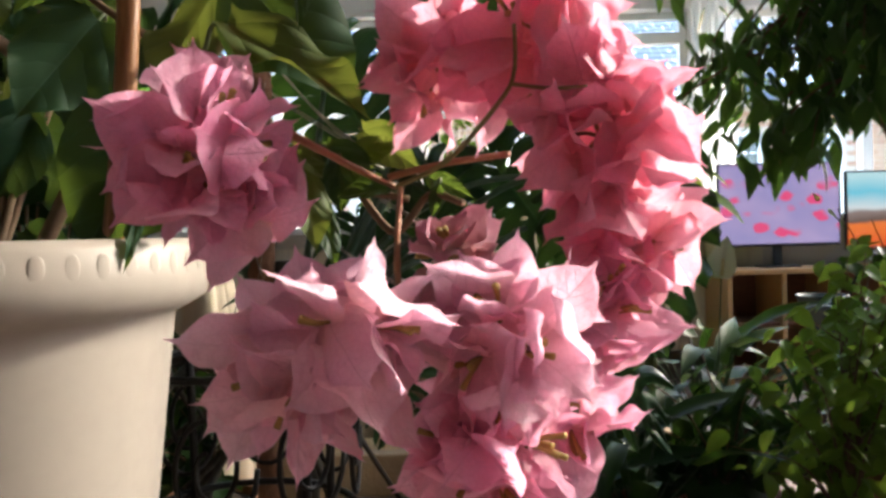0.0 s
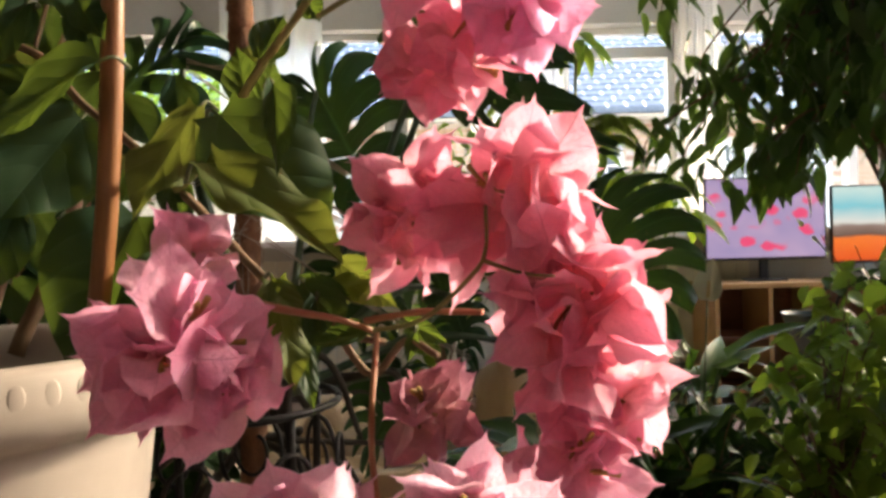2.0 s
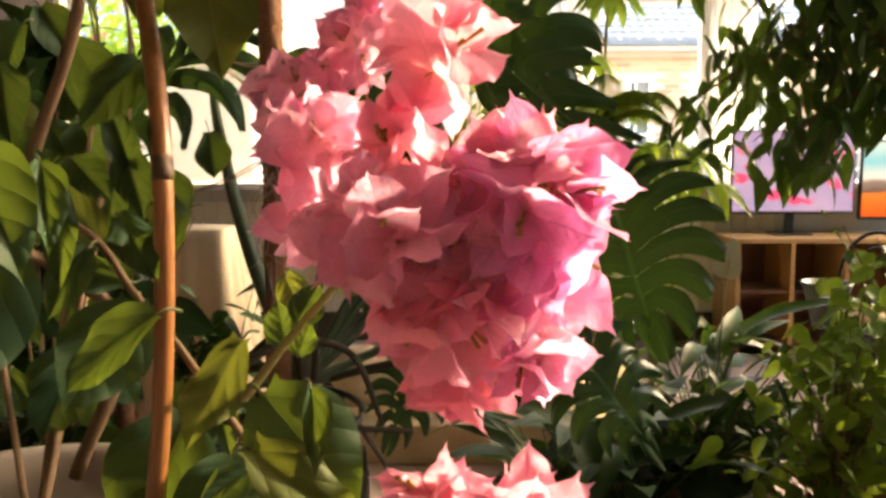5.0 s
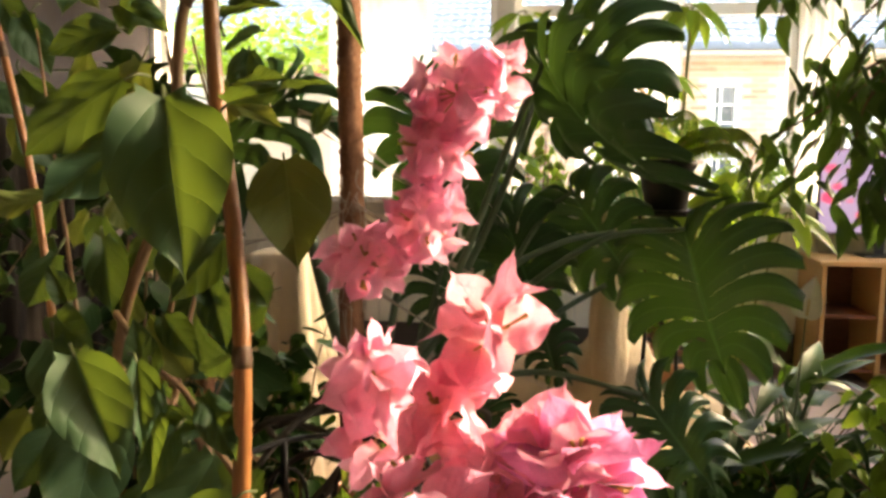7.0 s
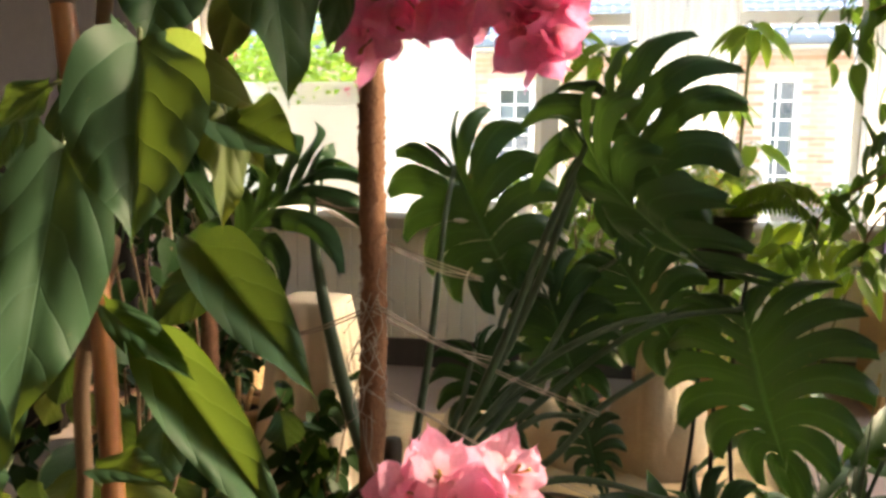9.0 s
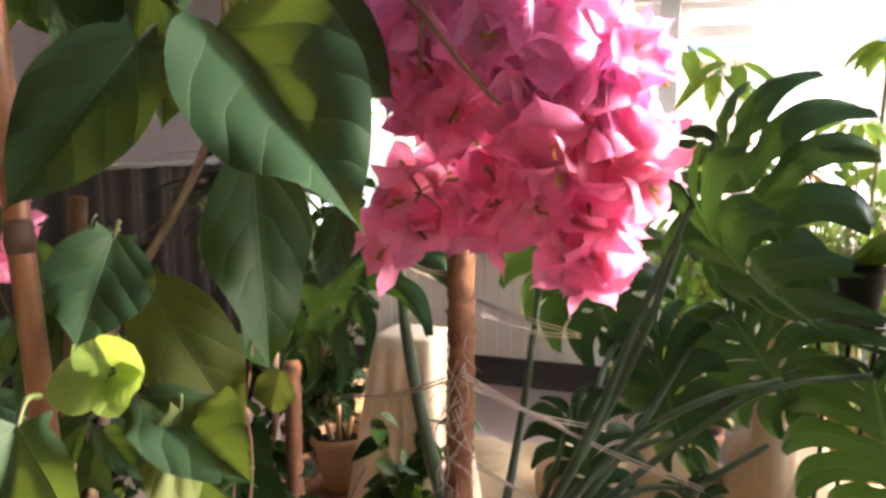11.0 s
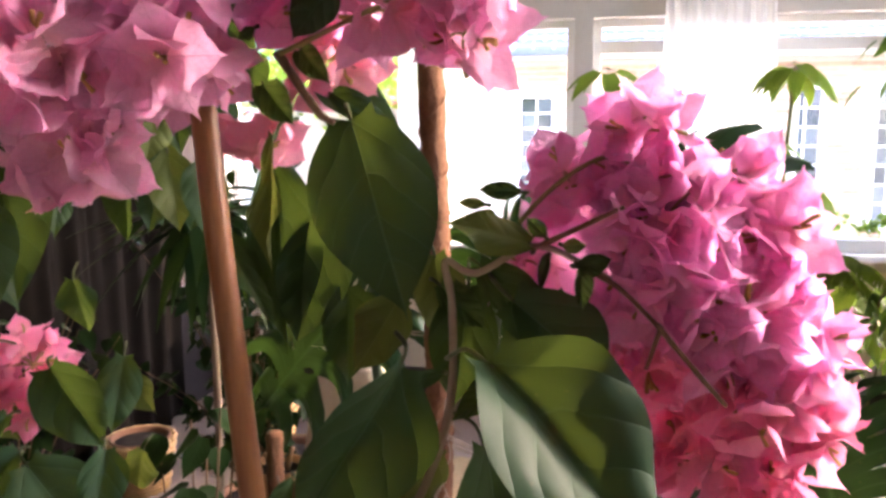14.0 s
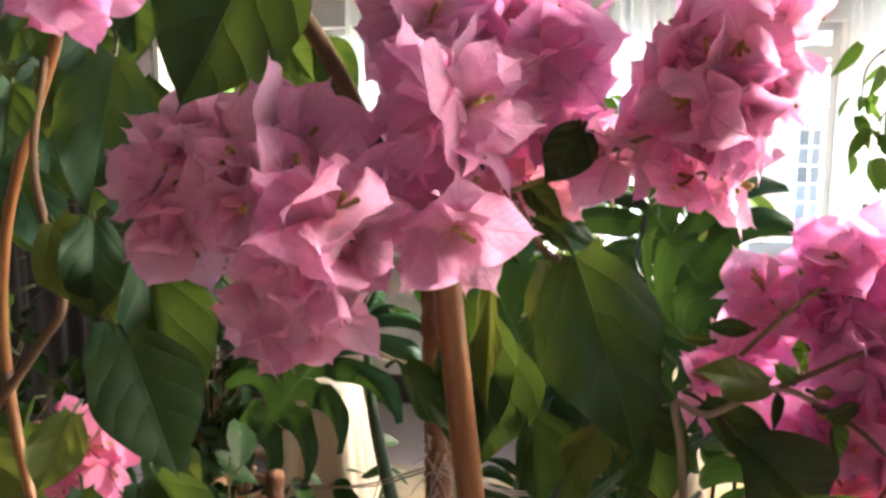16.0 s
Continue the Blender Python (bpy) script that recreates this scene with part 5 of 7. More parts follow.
leaf((-0.533, 0.750, 1.975), (-0.524, 0.730, 1.920), (0.537, -0.844, -0.022), 0.60, 11)
leaf((-0.533, 0.890, 1.973), (-0.510, 0.870, 1.920), (0.439, -0.898, -0.018), 0.59, 6)
leaf((-0.411, 0.850, 2.021), (-0.403, 0.830, 1.958), (0.315, -0.945, -0.086), 0.71, 1)
leaf((-0.413, 0.810, 2.024), (-0.407, 0.790, 1.977), (0.339, -0.935, -0.108), 0.71, 8)
leaf((-0.359, 0.830, 1.996), (-0.334, 0.810, 1.942), (0.235, -0.970, -0.058), 0.58, 3)
leaf((-0.366, 0.870, 1.937), (-0.356, 0.850, 1.890), (0.242, -0.970, 0.031), 0.65, 10)
leaf((-0.377, 0.780, 1.932), (-0.371, 0.760, 1.878), (0.300, -0.952, 0.051), 0.53, 5)
leaf((-0.615, 0.860, 1.974), (-0.615, 0.840, 1.903), (0.552, -0.834, -0.006), 0.52, 0)
leaf((-0.379, 0.750, 1.977), (-0.371, 0.730, 1.919), (0.319, -0.947, -0.026), 0.62, 7)
leaf((-0.511, 0.930, 1.927), (-0.494, 0.910, 1.872), (0.397, -0.917, 0.046), 0.59, 2)
leaf((-0.577, 0.950, 2.048), (-0.572, 0.930, 1.981), (0.461, -0.882, -0.100), 0.65, 9)
leaf((-0.547, 0.830, 1.999), (-0.545, 0.810, 1.928), (0.501, -0.864, -0.044), 0.72, 4)
leaf((-0.647, 0.880, 1.957), (-0.629, 0.860, 1.882), (0.561, -0.828, 0.019), 0.59, 11)
leaf((-0.395, 0.740, 2.020), (-0.378, 0.720, 1.964), (0.341, -0.934, -0.108), 0.60, 6)
leaf((-0.672, 0.970, 1.924), (-0.668, 0.950, 1.840), (0.537, -0.842, 0.060), 0.68, 1)
leaf((-0.405, 0.720, 2.027), (-0.392, 0.700, 1.979), (0.372, -0.919, -0.131), 0.66, 8)
leaf((-0.549, 0.830, 1.925), (-0.528, 0.810, 1.882), (0.492, -0.869, 0.045), 0.53, 3)
leaf((-0.566, 0.880, 2.005), (-0.542, 0.860, 1.946), (0.479, -0.876, -0.057), 0.71, 10)
leaf((-0.481, 0.910, 2.041), (-0.481, 0.890, 1.967), (0.380, -0.920, -0.096), 0.73, 5)
leaf((-0.536, 0.740, 1.951), (-0.510, 0.720, 1.912), (0.538, -0.843, 0.004), 0.70, 0)
leaf((-0.435, 0.920, 2.018), (-0.433, 0.900, 1.957), (0.320, -0.945, -0.074), 0.70, 7)
leaf((-0.520, 0.810, 1.927), (-0.492, 0.790, 1.857), (0.467, -0.882, 0.065), 0.69, 2)
leaf((-0.547, 0.740, 1.973), (-0.522, 0.720, 1.913), (0.551, -0.834, -0.015), 0.65, 9)
leaf((-0.671, 0.970, 2.047), (-0.675, 0.950, 1.983), (0.538, -0.838, -0.093), 0.58, 4)
leaf((-0.465, 0.750, 2.034), (-0.457, 0.730, 1.972), (0.447, -0.887, -0.120), 0.61, 11)
leaf((-0.452, 0.880, 1.927), (-0.433, 0.860, 1.854), (0.349, -0.935, 0.064), 0.58, 6)
leaf((-0.653, 0.960, 2.014), (-0.630, 0.940, 1.949), (0.518, -0.853, -0.056), 0.71, 1)
leaf((-0.647, 0.940, 2.041), (-0.670, 0.920, 1.958), (0.543, -0.836, -0.078), 0.58, 8)
leaf((-0.536, 0.820, 2.036), (-0.530, 0.800, 1.986), (0.490, -0.864, -0.114), 0.64, 3)
leaf((-0.440, 0.770, 1.926), (-0.441, 0.750, 1.862), (0.407, -0.911, 0.069), 0.52, 10)
leaf((-0.109, 0.569, 1.799), (-0.063, 0.589, 1.754), (0.099, -0.993, 0.069), 0.69, 5)
leaf((-0.520, 0.900, 1.871), (-0.531, 0.880, 1.821), (0.563, -0.826, 0.035), 0.56, 0)
leaf((-0.428, 0.820, 1.893), (-0.427, 0.800, 1.848), (0.519, -0.855, 0.005), 0.71, 7)
leaf((-0.442, 0.940, 1.918), (-0.431, 0.920, 1.842), (0.459, -0.888, -0.007), 0.66, 2)
leaf((-0.454, 0.880, 1.852), (-0.435, 0.860, 1.784), (0.498, -0.864, 0.074), 0.62, 9)
leaf((-0.478, 1.000, 1.837), (-0.492, 0.980, 1.767), (0.473, -0.877, 0.082), 0.72, 4)
leaf((-0.507, 0.990, 1.831), (-0.519, 0.970, 1.771), (0.502, -0.861, 0.083), 0.71, 11)
leaf((-0.413, 0.870, 1.847), (-0.408, 0.850, 1.787), (0.469, -0.880, 0.078), 0.62, 6)
leaf((-0.512, 0.970, 1.878), (-0.525, 0.950, 1.804), (0.518, -0.854, 0.038), 0.67, 1)
leaf((-0.439, 0.930, 1.917), (-0.424, 0.910, 1.856), (0.459, -0.888, -0.016), 0.52, 8)
leaf((-0.554, 0.960, 1.906), (-0.566, 0.940, 1.852), (0.558, -0.830, -0.006), 0.59, 3)
leaf((-0.507, 0.960, 1.850), (-0.515, 0.940, 1.769), (0.516, -0.853, 0.075), 0.52, 10)
leaf((-0.462, 0.870, 1.900), (-0.457, 0.850, 1.841), (0.520, -0.854, 0.005), 0.60, 5)
leaf((-0.544, 0.930, 1.646), (-0.551, 0.910, 1.567), (0.538, -0.787, 0.301), 0.55, 0)
leaf((-0.193, 0.660, 1.861), (-0.173, 0.640, 1.806), (0.389, -0.920, 0.039), 0.65, 7)
leaf((-0.179, 0.680, 1.838), (-0.190, 0.660, 1.787), (0.376, -0.923, 0.082), 0.65, 2)
leaf((-0.159, 0.640, 1.806), (-0.147, 0.620, 1.755), (0.342, -0.925, 0.165), 0.52, 9)
leaf((-0.211, 0.610, 1.894), (-0.166, 0.600, 1.878), (0.1, -0.8, 0.6), 0.55, 4)

# the shaded depth of the bush
rng = random.Random(77)
for k in range(150):
    z = rng.uniform(1.0, 2.05)
    lean = (z - 1.0) * 0.16
    b = Vector((rng.uniform(-0.62, -0.24) - lean, rng.uniform(0.62, 1.02), z))
    a = rng.uniform(0, 2 * math.pi)
    if 1.50 < z < 1.90 and b.x > -0.38 - (b.y - 0.62) * 0.47:
        continue
    tip = b + Vector((math.cos(a) * 0.5, math.sin(a) * 0.35, -rng.uniform(0.3, 1.0))).normalized() * rng.uniform(0.055, 0.085)
    leaf(b, tip, (rng.uniform(-0.5, 0.5), -1, rng.uniform(0.0, 0.9)), rng.uniform(0.55, 0.75), k % 12)
for k in range(5):
    x, y = rng.uniform(-0.55, -0.28), rng.uniform(0.66, 0.95)
    stem("branch", "bark", 0.0026, 0.0013, (-0.27, 0.5, 1.0), ((x - 0.27) / 2, (y + 0.5) / 2, 1.2), (x, y, 1.38), (x - 0.04, y + 0.04, 1.52))


# ---- pot, soil and canes ----
pot = thing("plant_pot", "large white plastic plant pot with a fluted rim", "plant pot", (-0.268, 0.47, 0.632))
R, TOP = 0.130, 0.415
bm = lathe([(0.070, 0), (0.076, 0.004), (0.082, 0.05), (0.118, 0.36), (0.1195, 0.372), (0.128, 0.376), (0.138, 0.382), (0.1405, 0.392), (0.140, 0.41), (0.1355, 0.4145), (0.129, 0.415), (0.122, 0.411), (0.119, 0.39), (0.112, 0.33)], 72)
part("pot_body", bm, "pot", pot, smooth=True)
bm = bmesh.new()
bmesh.ops.create_uvsphere(bm, u_segments=10, v_segments=8, radius=1.0, matrix=Matrix.LocRotScale((0, 0, 0), None, (0.0048, 0.0006, 0.0085)))
flute = bpy.data.meshes.new("rim_flute")
bm.to_mesh(flute)
bm.free()
flute.polygons.foreach_set("use_smooth", [True] * len(flute.polygons))
for i in range(56):
    a = 2 * math.pi * i / 56
    put("rim_flute", flute, "pot", pot, pose(0.1398 * math.cos(a), 0.1398 * math.sin(a), 0.4005, 0, 0, math.degrees(a) + 90))
part("soil", lathe([(0.0, 0.372), (0.06, 0.378), (0.1175, 0.37), (0.1165, 0.36)], 32), "soil", pot, "dark potting soil", smooth=True)
pedestal = thing("plant_stand", "pale stone pedestal under the white pot", "pedestal", (-0.268, 0.47, 0.0))
part("column", lathe([(0.15, 0), (0.15, 0.03), (0.11, 0.06), (0.09, 0.3), (0.11, 0.56), (0.14, 0.6), (0.14, 0.632)], 32), "stone", pedestal, smooth=True)


def bamboo(pts, r, nodes, label):
    """A slightly bowed cane through pts, with dark joints at the given heights."""
    at = Vector(pts[0])
    ob = thing("bamboo_cane", label, "garden cane", at, "bamboo canes")
    line = [p - at for p in spline(pts, 10)]
    v, f = tube_data(line, r, r * 0.94, 14, 0.015, random.Random(7))
    put("cane", mesh_of("cane", v, f), "cane", ob)
    for z in nodes:
        i = min(range(len(line) - 1), key=lambda k: abs(line[k].z + at.z - z))
        q = (line[i + 1] - line[i]).to_track_quat('Z', 'Y').to_matrix().to_4x4()
        part("joint", lathe([(r * 0.98, -0.007), (r * 1.08, -0.003), (r * 1.12, 0.0), (r * 1.02, 0.002), (r * 1.09, 0.004), (r * 0.97, 0.008)], 14), "cane_node", ob, smooth=True, m=Matrix.Translation(line[i]) @ q)


bamboo(((-0.172, 0.443, 0.985), (-0.152, 0.437, 1.136), (-0.147, 0.439, 1.27), (-0.165, 0.475, 1.35), (-0.190, 0.512, 1.445), (-0.199, 0.520, 1.57), (-0.216, 0.527, 1.71), (-0.234, 0.535, 1.86), (-0.252, 0.548, 2.02)), 0.0060, (1.271, 1.692), "golden bamboo cane pushed into the white pot")
bamboo(((-0.33, 0.53, 0.985), (-0.375, 0.58, 1.35), (-0.500, 0.640, 1.787), (-0.441, 0.620, 1.985), (-0.434, 0.620, 2.012)), 0.0032, (1.5, 1.8), "thin brown bamboo cane among the leaves")

# ---- monstera on its coir pole ----
def monstera_mesh(seed, lobes=7, width=1.0, droop=0.35, depth=0.4, slit=0.25, back=1.0):
    """A unit heart-shaped leaf, slit from the rim between its side veins and pierced near the midrib."""
    rng = random.Random(seed)
    rim = spline([(0.02, 0.01, 0), (0.07, -0.15 * back, 0), (0.23, -0.25 * back, 0), (0.41, -0.15 * back, 0), (0.51, 0.10, 0), (0.50, 0.38, 0), (0.38, 0.65, 0), (0.18, 0.87, 0), (0.0, 1.02, 0)], 10)
    verts, uvs, faces = [], [], []
    nu, ns = 17, 9

    def along(v):
        k = min(max(v, 0.0), 1.0) * (len(rim) - 1)
        i = min(int(k), len(rim) - 2)
        return rim[i].lerp(rim[i + 1], k - i)

    for side in (-1, 1):
        cuts = [rng.uniform(depth - 0.10, depth + 0.12) for _ in range(lobes + 1)]
        wide = [rng.uniform(slit * 0.6, slit * 1.4) for _ in range(lobes + 1)]
        sag = [rng.uniform(-0.03, 0.20) for _ in range(lobes)]
        holes = [rng.random() < 0.65 for _ in range(lobes + 1)]
        for j in range(lobes):
            start = len(verts)
            v0, v1 = j / lobes, (j + 1) / lobes
            ln = rng.uniform(0.95, 1.06)
            for a in range(ns):
                f = 2 * a / (ns - 1) - 1
                edge = j if f < 0 else j + 1
                for k in range(nu):
                    u = k / (nu - 1)
                    gap = 0.0
                    if 1 < edge < lobes:
                        if u > cuts[edge]:
                            g = (u - cuts[edge]) / (1 - cuts[edge])
                            gap = wide[edge] * min(1.0, g * 2.2) ** 0.6
                        elif holes[edge] and 0.13 < u < 0.30:
                            gap = 0.26 * math.sin(math.pi * (u - 0.13) / 0.17) ** 0.7
                    point = max(0.0, (u - 0.66) / 0.34) ** 2 if j else 0.0
                    gap = min(0.93, gap + 0.50 * point)
                    v = (v0 + v1) / 2 + (v1 - v0) / 2 * (f * (1 - gap) + 0.42 * point)
                    stem_s = max(0.0, (v - 0.14) / 0.86) ** 1.15
                    o = along(v)
                    bend = (0.05 * math.sin(math.pi * u) - 0.10 * u ** 3) * (0.4 + v)
                    x = side * width * o.x * u * ln
                    y = stem_s * 0.96 + (o.y - stem_s * 0.96) * u - bend
                    rise = 0.20 * abs(x) - 0.62 * x * x
                    fold = 0.024 * math.cos(math.pi * f) * u - sag[j] * u ** 2.5
                    verts.append((x, y, rise - droop * y * abs(y) * 0.55 + fold + 0.012 * math.sin(7 * u + j + seed)))
                    uvs.append((0.5 + side * 0.5 * u, v * lobes / 8))
            for a in range(ns - 1):
                for k in range(nu - 1):
                    p = start + a * nu + k
                    q = (p, p + 1, p + 1 + nu, p + nu)
                    faces.append(q if side > 0 else q[::-1])
    return mesh_of("monstera_leaf", verts, faces, uvs)


MONS = [monstera_mesh(0, 7, 1.0, 0.12, 0.42, 0.30, 1.4), monstera_mesh(1, 9, 1.0, 0.5, 0.50, 0.14), monstera_mesh(2, 10, 1.0, 0.30, 0.34, 0.13, 0.8),
        monstera_mesh(3, 9, 1.0, 0.35, 0.50, 0.20, 1.7), monstera_mesh(4, 9, 1.0, 0.30, 0.30, 0.42), monstera_mesh(5, 10, 0.95, 0.4, 0.30, 0.30),
        monstera_mesh(6, 7, 1.0, 0.9, 0.38, 0.22, 1.2)]
monstera = thing("monstera", "large split-leaf monstera tied to a coir pole", "houseplant", (-0.42, 1.85, 0.0))
MON = Matrix.Translation((0.42, -1.85, 0))


def cut_leaf(base, tip, face, width, variant, *path, thick=0.011):
    way = Vector(tip) - Vector(base)
    s = way.length
    m = Matrix.Translation(base) @ frame_of(way, face).to_4x4() @ Matrix.Diagonal((s * width, s, s, 1))
    lf = put("leaf", MONS[variant], "monstera", monstera, MON @ m)
    if path:
        v, f = tube_data(spline([Vector(p) for p in path] + [Vector(base)], 8), thick, 0.006, 8)
        put("petiole", mesh_of("petiole", v, f), "petiole", monstera, MON)


POLE = [Vector(p) for p in ((-0.36, 1.66, 0.0), (-0.375, 1.68, 0.9), (-0.373, 1.690, 1.288), (-0.382, 1.710, 1.571), (-0.390, 1.730, 1.804), (-0.43, 1.78, 2.5))]
pole = thing("moss_pole", "tall brown coir fibre pole holding the monstera", "plant pole", (-0.36, 1.66, 0.0))
v, f = tube_data(spline(POLE, 26), 0.027, 0.025, 20, 0.10, random.Random(3))
put("coir", mesh_of("coir", v, f), "coir", pole, Matrix.Translation((0.36, -1.66, 0)))
pts = spline(POLE, 60)
cord = [p + 0.028 * Vector((math.cos(i * 0.42), math.sin(i * 0.42), 0)) for i, p in enumerate(pts)]
v, f = tube_data(cord, 0.0022, 0.0022, 5)
put("cord", mesh_of("cord", v, f), "coir", pole, Matrix.Translation((0.36, -1.66, 0)))
second = thing("moss_pole", "short brown coir pole among the pots", "plant pole", (-0.66, 1.52, 0.0))
v, f = tube_data(spline([(0, 0, 0), (0.01, 0, 0.6), (0.02, -0.01, 1.05), (0.015, 0, 1.33)], 26), 0.016, 0.015, 16, 0.12, random.Random(9))
put("coir", mesh_of("coir", v, f), "coir", second)
HEART = (-0.33, 1.72, 0.78)
cut_leaf((0.077, 2.180, 1.748), (0.243, 1.980, 1.470), (-0.36, -0.80, 0.45), 1.45, 0, HEART, (-0.1, 1.95, 1.2), (0.03, 2.10, 1.58))
cut_leaf((0.040, 1.900, 1.617), (0.215, 1.840, 1.265), (-0.86, -0.30, 0.42), 0.72, 6, HEART, (-0.16, 1.78, 1.1), (-0.04, 1.86, 1.42))
cut_leaf((0.440, 2.260, 1.198), (0.540, 2.130, 0.776), (-0.42, -0.88, 0.20), 1.15, 2, HEART, (-0.05, 1.95, 1.02), (0.2, 2.1, 1.18))
cut_leaf((-0.322, 2.360, 1.544), (-0.131, 2.240, 1.192), (-0.20, -0.9, 0.35), 1.10, 3, HEART, (-0.32, 2.0, 1.1), (-0.33, 2.25, 1.4))
cut_leaf((-0.532, 1.780, 1.555), (-0.840, 1.690, 1.260), (0.25, -0.50, 0.80), 0.80, 4, HEART, (-0.44, 1.74, 1.05), (-0.515, 1.76, 1.35), thick=0.022)
cut_leaf((-0.223, 2.100, 1.094), (-0.120, 2.000, 0.854), (0.1, -1.0, 0.3), 1.0, 5, HEART, (-0.25, 1.95, 0.95))
cut_leaf((0.050, 2.050, 0.960), (0.100, 2.000, 0.800), (-0.1, -1.0, 0.35), 1.0, 5, HEART, (-0.08, 1.9, 0.98))
cut_leaf((-0.073, 1.900, 0.796), (-0.149, 1.800, 0.624), (0.1, -0.8, 0.6), 1.1, 5, HEART)
cut_leaf((-0.053, 2.350, 1.191), (0.054, 2.300, 0.879), (-0.2, -1.0, 0.3), 0.95, 3, HEART, (-0.2, 2.0, 1.0), (-0.15, 2.3, 1.2))
cut_leaf((0.290, 1.880, 0.830), (0.500, 1.800, 0.590), (-0.25, -0.70, 0.65), 0.90, 5, HEART, (0.0, 1.85, 0.88))
cut_leaf((0.130, 2.420, 1.290), (0.330, 2.330, 1.020), (-0.2, -0.9, 0.4), 1.0, 1, HEART, (-0.1, 2.1, 1.0), (0.05, 2.38, 1.22))
# bare leaf stalks that cross low over the sand
for way in (((-0.180, 1.850, 0.985), (-0.052, 1.950, 1.107), (0.101, 2.050, 1.178), (0.240, 2.150, 1.197)),
            ((-0.043, 1.900, 0.883), (0.081, 2.000, 0.991), (0.215, 2.100, 1.059)),
            ((-0.231, 1.850, 0.929), (-0.106, 2.000, 1.021), (0.010, 2.100, 1.062))):
    v, f = tube_data(spline([Vector(HEART)] + [Vector(p) for p in way], 8), 0.010, 0.007, 8)
    put("petiole", mesh_of("petiole", v, f), "petiole", monstera, MON)
rng = random.Random(11)
# aerial roots and ties
for i in range(26):
    a = POLE[2] + Vector((rng.uniform(-0.02, 0.02), -0.03, rng.uniform(-0.25, 0.08)))
    b = a + Vector((rng.uniform(-0.05, 0.05), rng.uniform(-0.03, 0.0), -rng.uniform(0.03, 0.14)))
    v, f = tube_data(spline([a, (a + b) / 2 + Vector((rng.uniform(-0.03, 0.03), -0.01, 0)), b], 5), 0.0013, 0.0008, 5)
    put("tie", mesh_of("tie", v, f), "twine", pole, Matrix.Translation((0.36, -1.66, 0)))
for a, b in (((-0.361, 1.660, 1.289), (0.086, 1.950, 1.005)), ((-0.367, 1.660, 1.272), (-0.123, 1.950, 1.113)), ((-0.335, 1.670, 1.108), (0.092, 1.900, 0.825)), ((-0.502, 1.720, 1.491), (-0.354, 1.700, 1.493)), ((-0.337, 1.680, 1.406), (-0.205, 2.100, 1.279)), ((-0.509, 1.740, 1.481), (-0.212, 2.100, 1.282)), ((-0.645, 1.750, 1.188), (-0.384, 1.680, 1.284))):
    a, b = Vector(a), Vector(b)
    for k in range(2):
        d = Vector((0, 0, 0.008 * k))
        v, f = tube_data(spline([a + d, (a + b) / 2 - Vector((0, 0, 0.012 + 0.006 * k)), b - d], 8), 0.0019, 0.0019, 5)
        put("tie", mesh_of("tie", v, f), "twine", monstera, MON, "pale twine tie")
for i in range(16):
    a = Vector(HEART) + Vector((rng.uniform(-0.08, 0.08), rng.uniform(-0.08, 0.08), rng.uniform(-0.1, 0.15)))
    e = Vector((a.x + rng.uniform(-0.55, 0.35), a.y + rng.uniform(-0.35, 0.3), rng.uniform(0.2, 0.75)))
    mid = (a + e) / 2 + Vector((rng.uniform(-0.12, 0.12), rng.uniform(-0.12, 0.12), rng.uniform(-0.02, 0.12)))
    v, f = tube_data(spline([a, mid, e], 10), 0.010, 0.006, 7, 0.1, rng)
    put("aerial_root", mesh_of("aerial_root", v, f), "root", monstera, MON)
v, f = tube_data(spline([(-0.34, 1.73, 0.28), (-0.30, 1.74, 0.55), HEART, (-0.34, 1.71, 1.0)], 10), 0.028, 0.018, 10, 0.1, rng)
put("trunk", mesh_of("trunk", v, f), "root", monstera, MON)

# ---- other plants of the hall ----
NARROW = blade(51, 0.40, 0.25, 0.25, 0.05, 0.66, 7, 5)
OVAL = blade(52, 0.58, 0.2, 0.12, 0.08, 0.66, 6, 5)
LANCE = blade(53, 0.24, 0.25, 0.45, 0.08, 0.72, 12, 5)
PALM = blade(54, 0.05, 0.3, 0.5, 0.0, 0.9, 8, 3)


def drooping(rng, centre, spread, size, droop=0.6):
    """Place for a leaf that hangs near centre."""
    p = Vector(centre) + Vector([rng.gauss(0, s) for s in spread])
    a = rng.uniform(0, 2 * math.pi)
    way = Vector((math.cos(a), math.sin(a), -droop * rng.uniform(0.4, 1.8)))
    face = Vector((rng.uniform(-0.7, 0.7), rng.uniform(-0.9, 0.3), 0.8))
    s = size * rng.uniform(0.7, 1.25)
    return Matrix.Translation(p) @ frame_of(way, face).to_4x4(), (s, s, s)


def pot_of(parent, r, h, mat, at=(0, 0, 0), label=""):
    prof = [(r * 0.7, 0), (r * 0.72, 0.005), (r * 0.92, h * 0.82), (r * 1.0, h * 0.84), (r * 1.02, h * 0.99), (r * 0.97, h), (r * 0.88, h * 0.98), (r * 0.86, h * 0.9)]
    part("pot", lathe(prof, 32), mat, parent, label, smooth=True, m=Matrix.Translation(at))
    part("soil", lathe([(0.0, h * 0.9), (r * 0.5, h * 0.92), (r * 0.88, h * 0.9), (r * 0.87, h * 0.86)], 24), "soil", parent, smooth=True, m=Matrix.Translation(at))


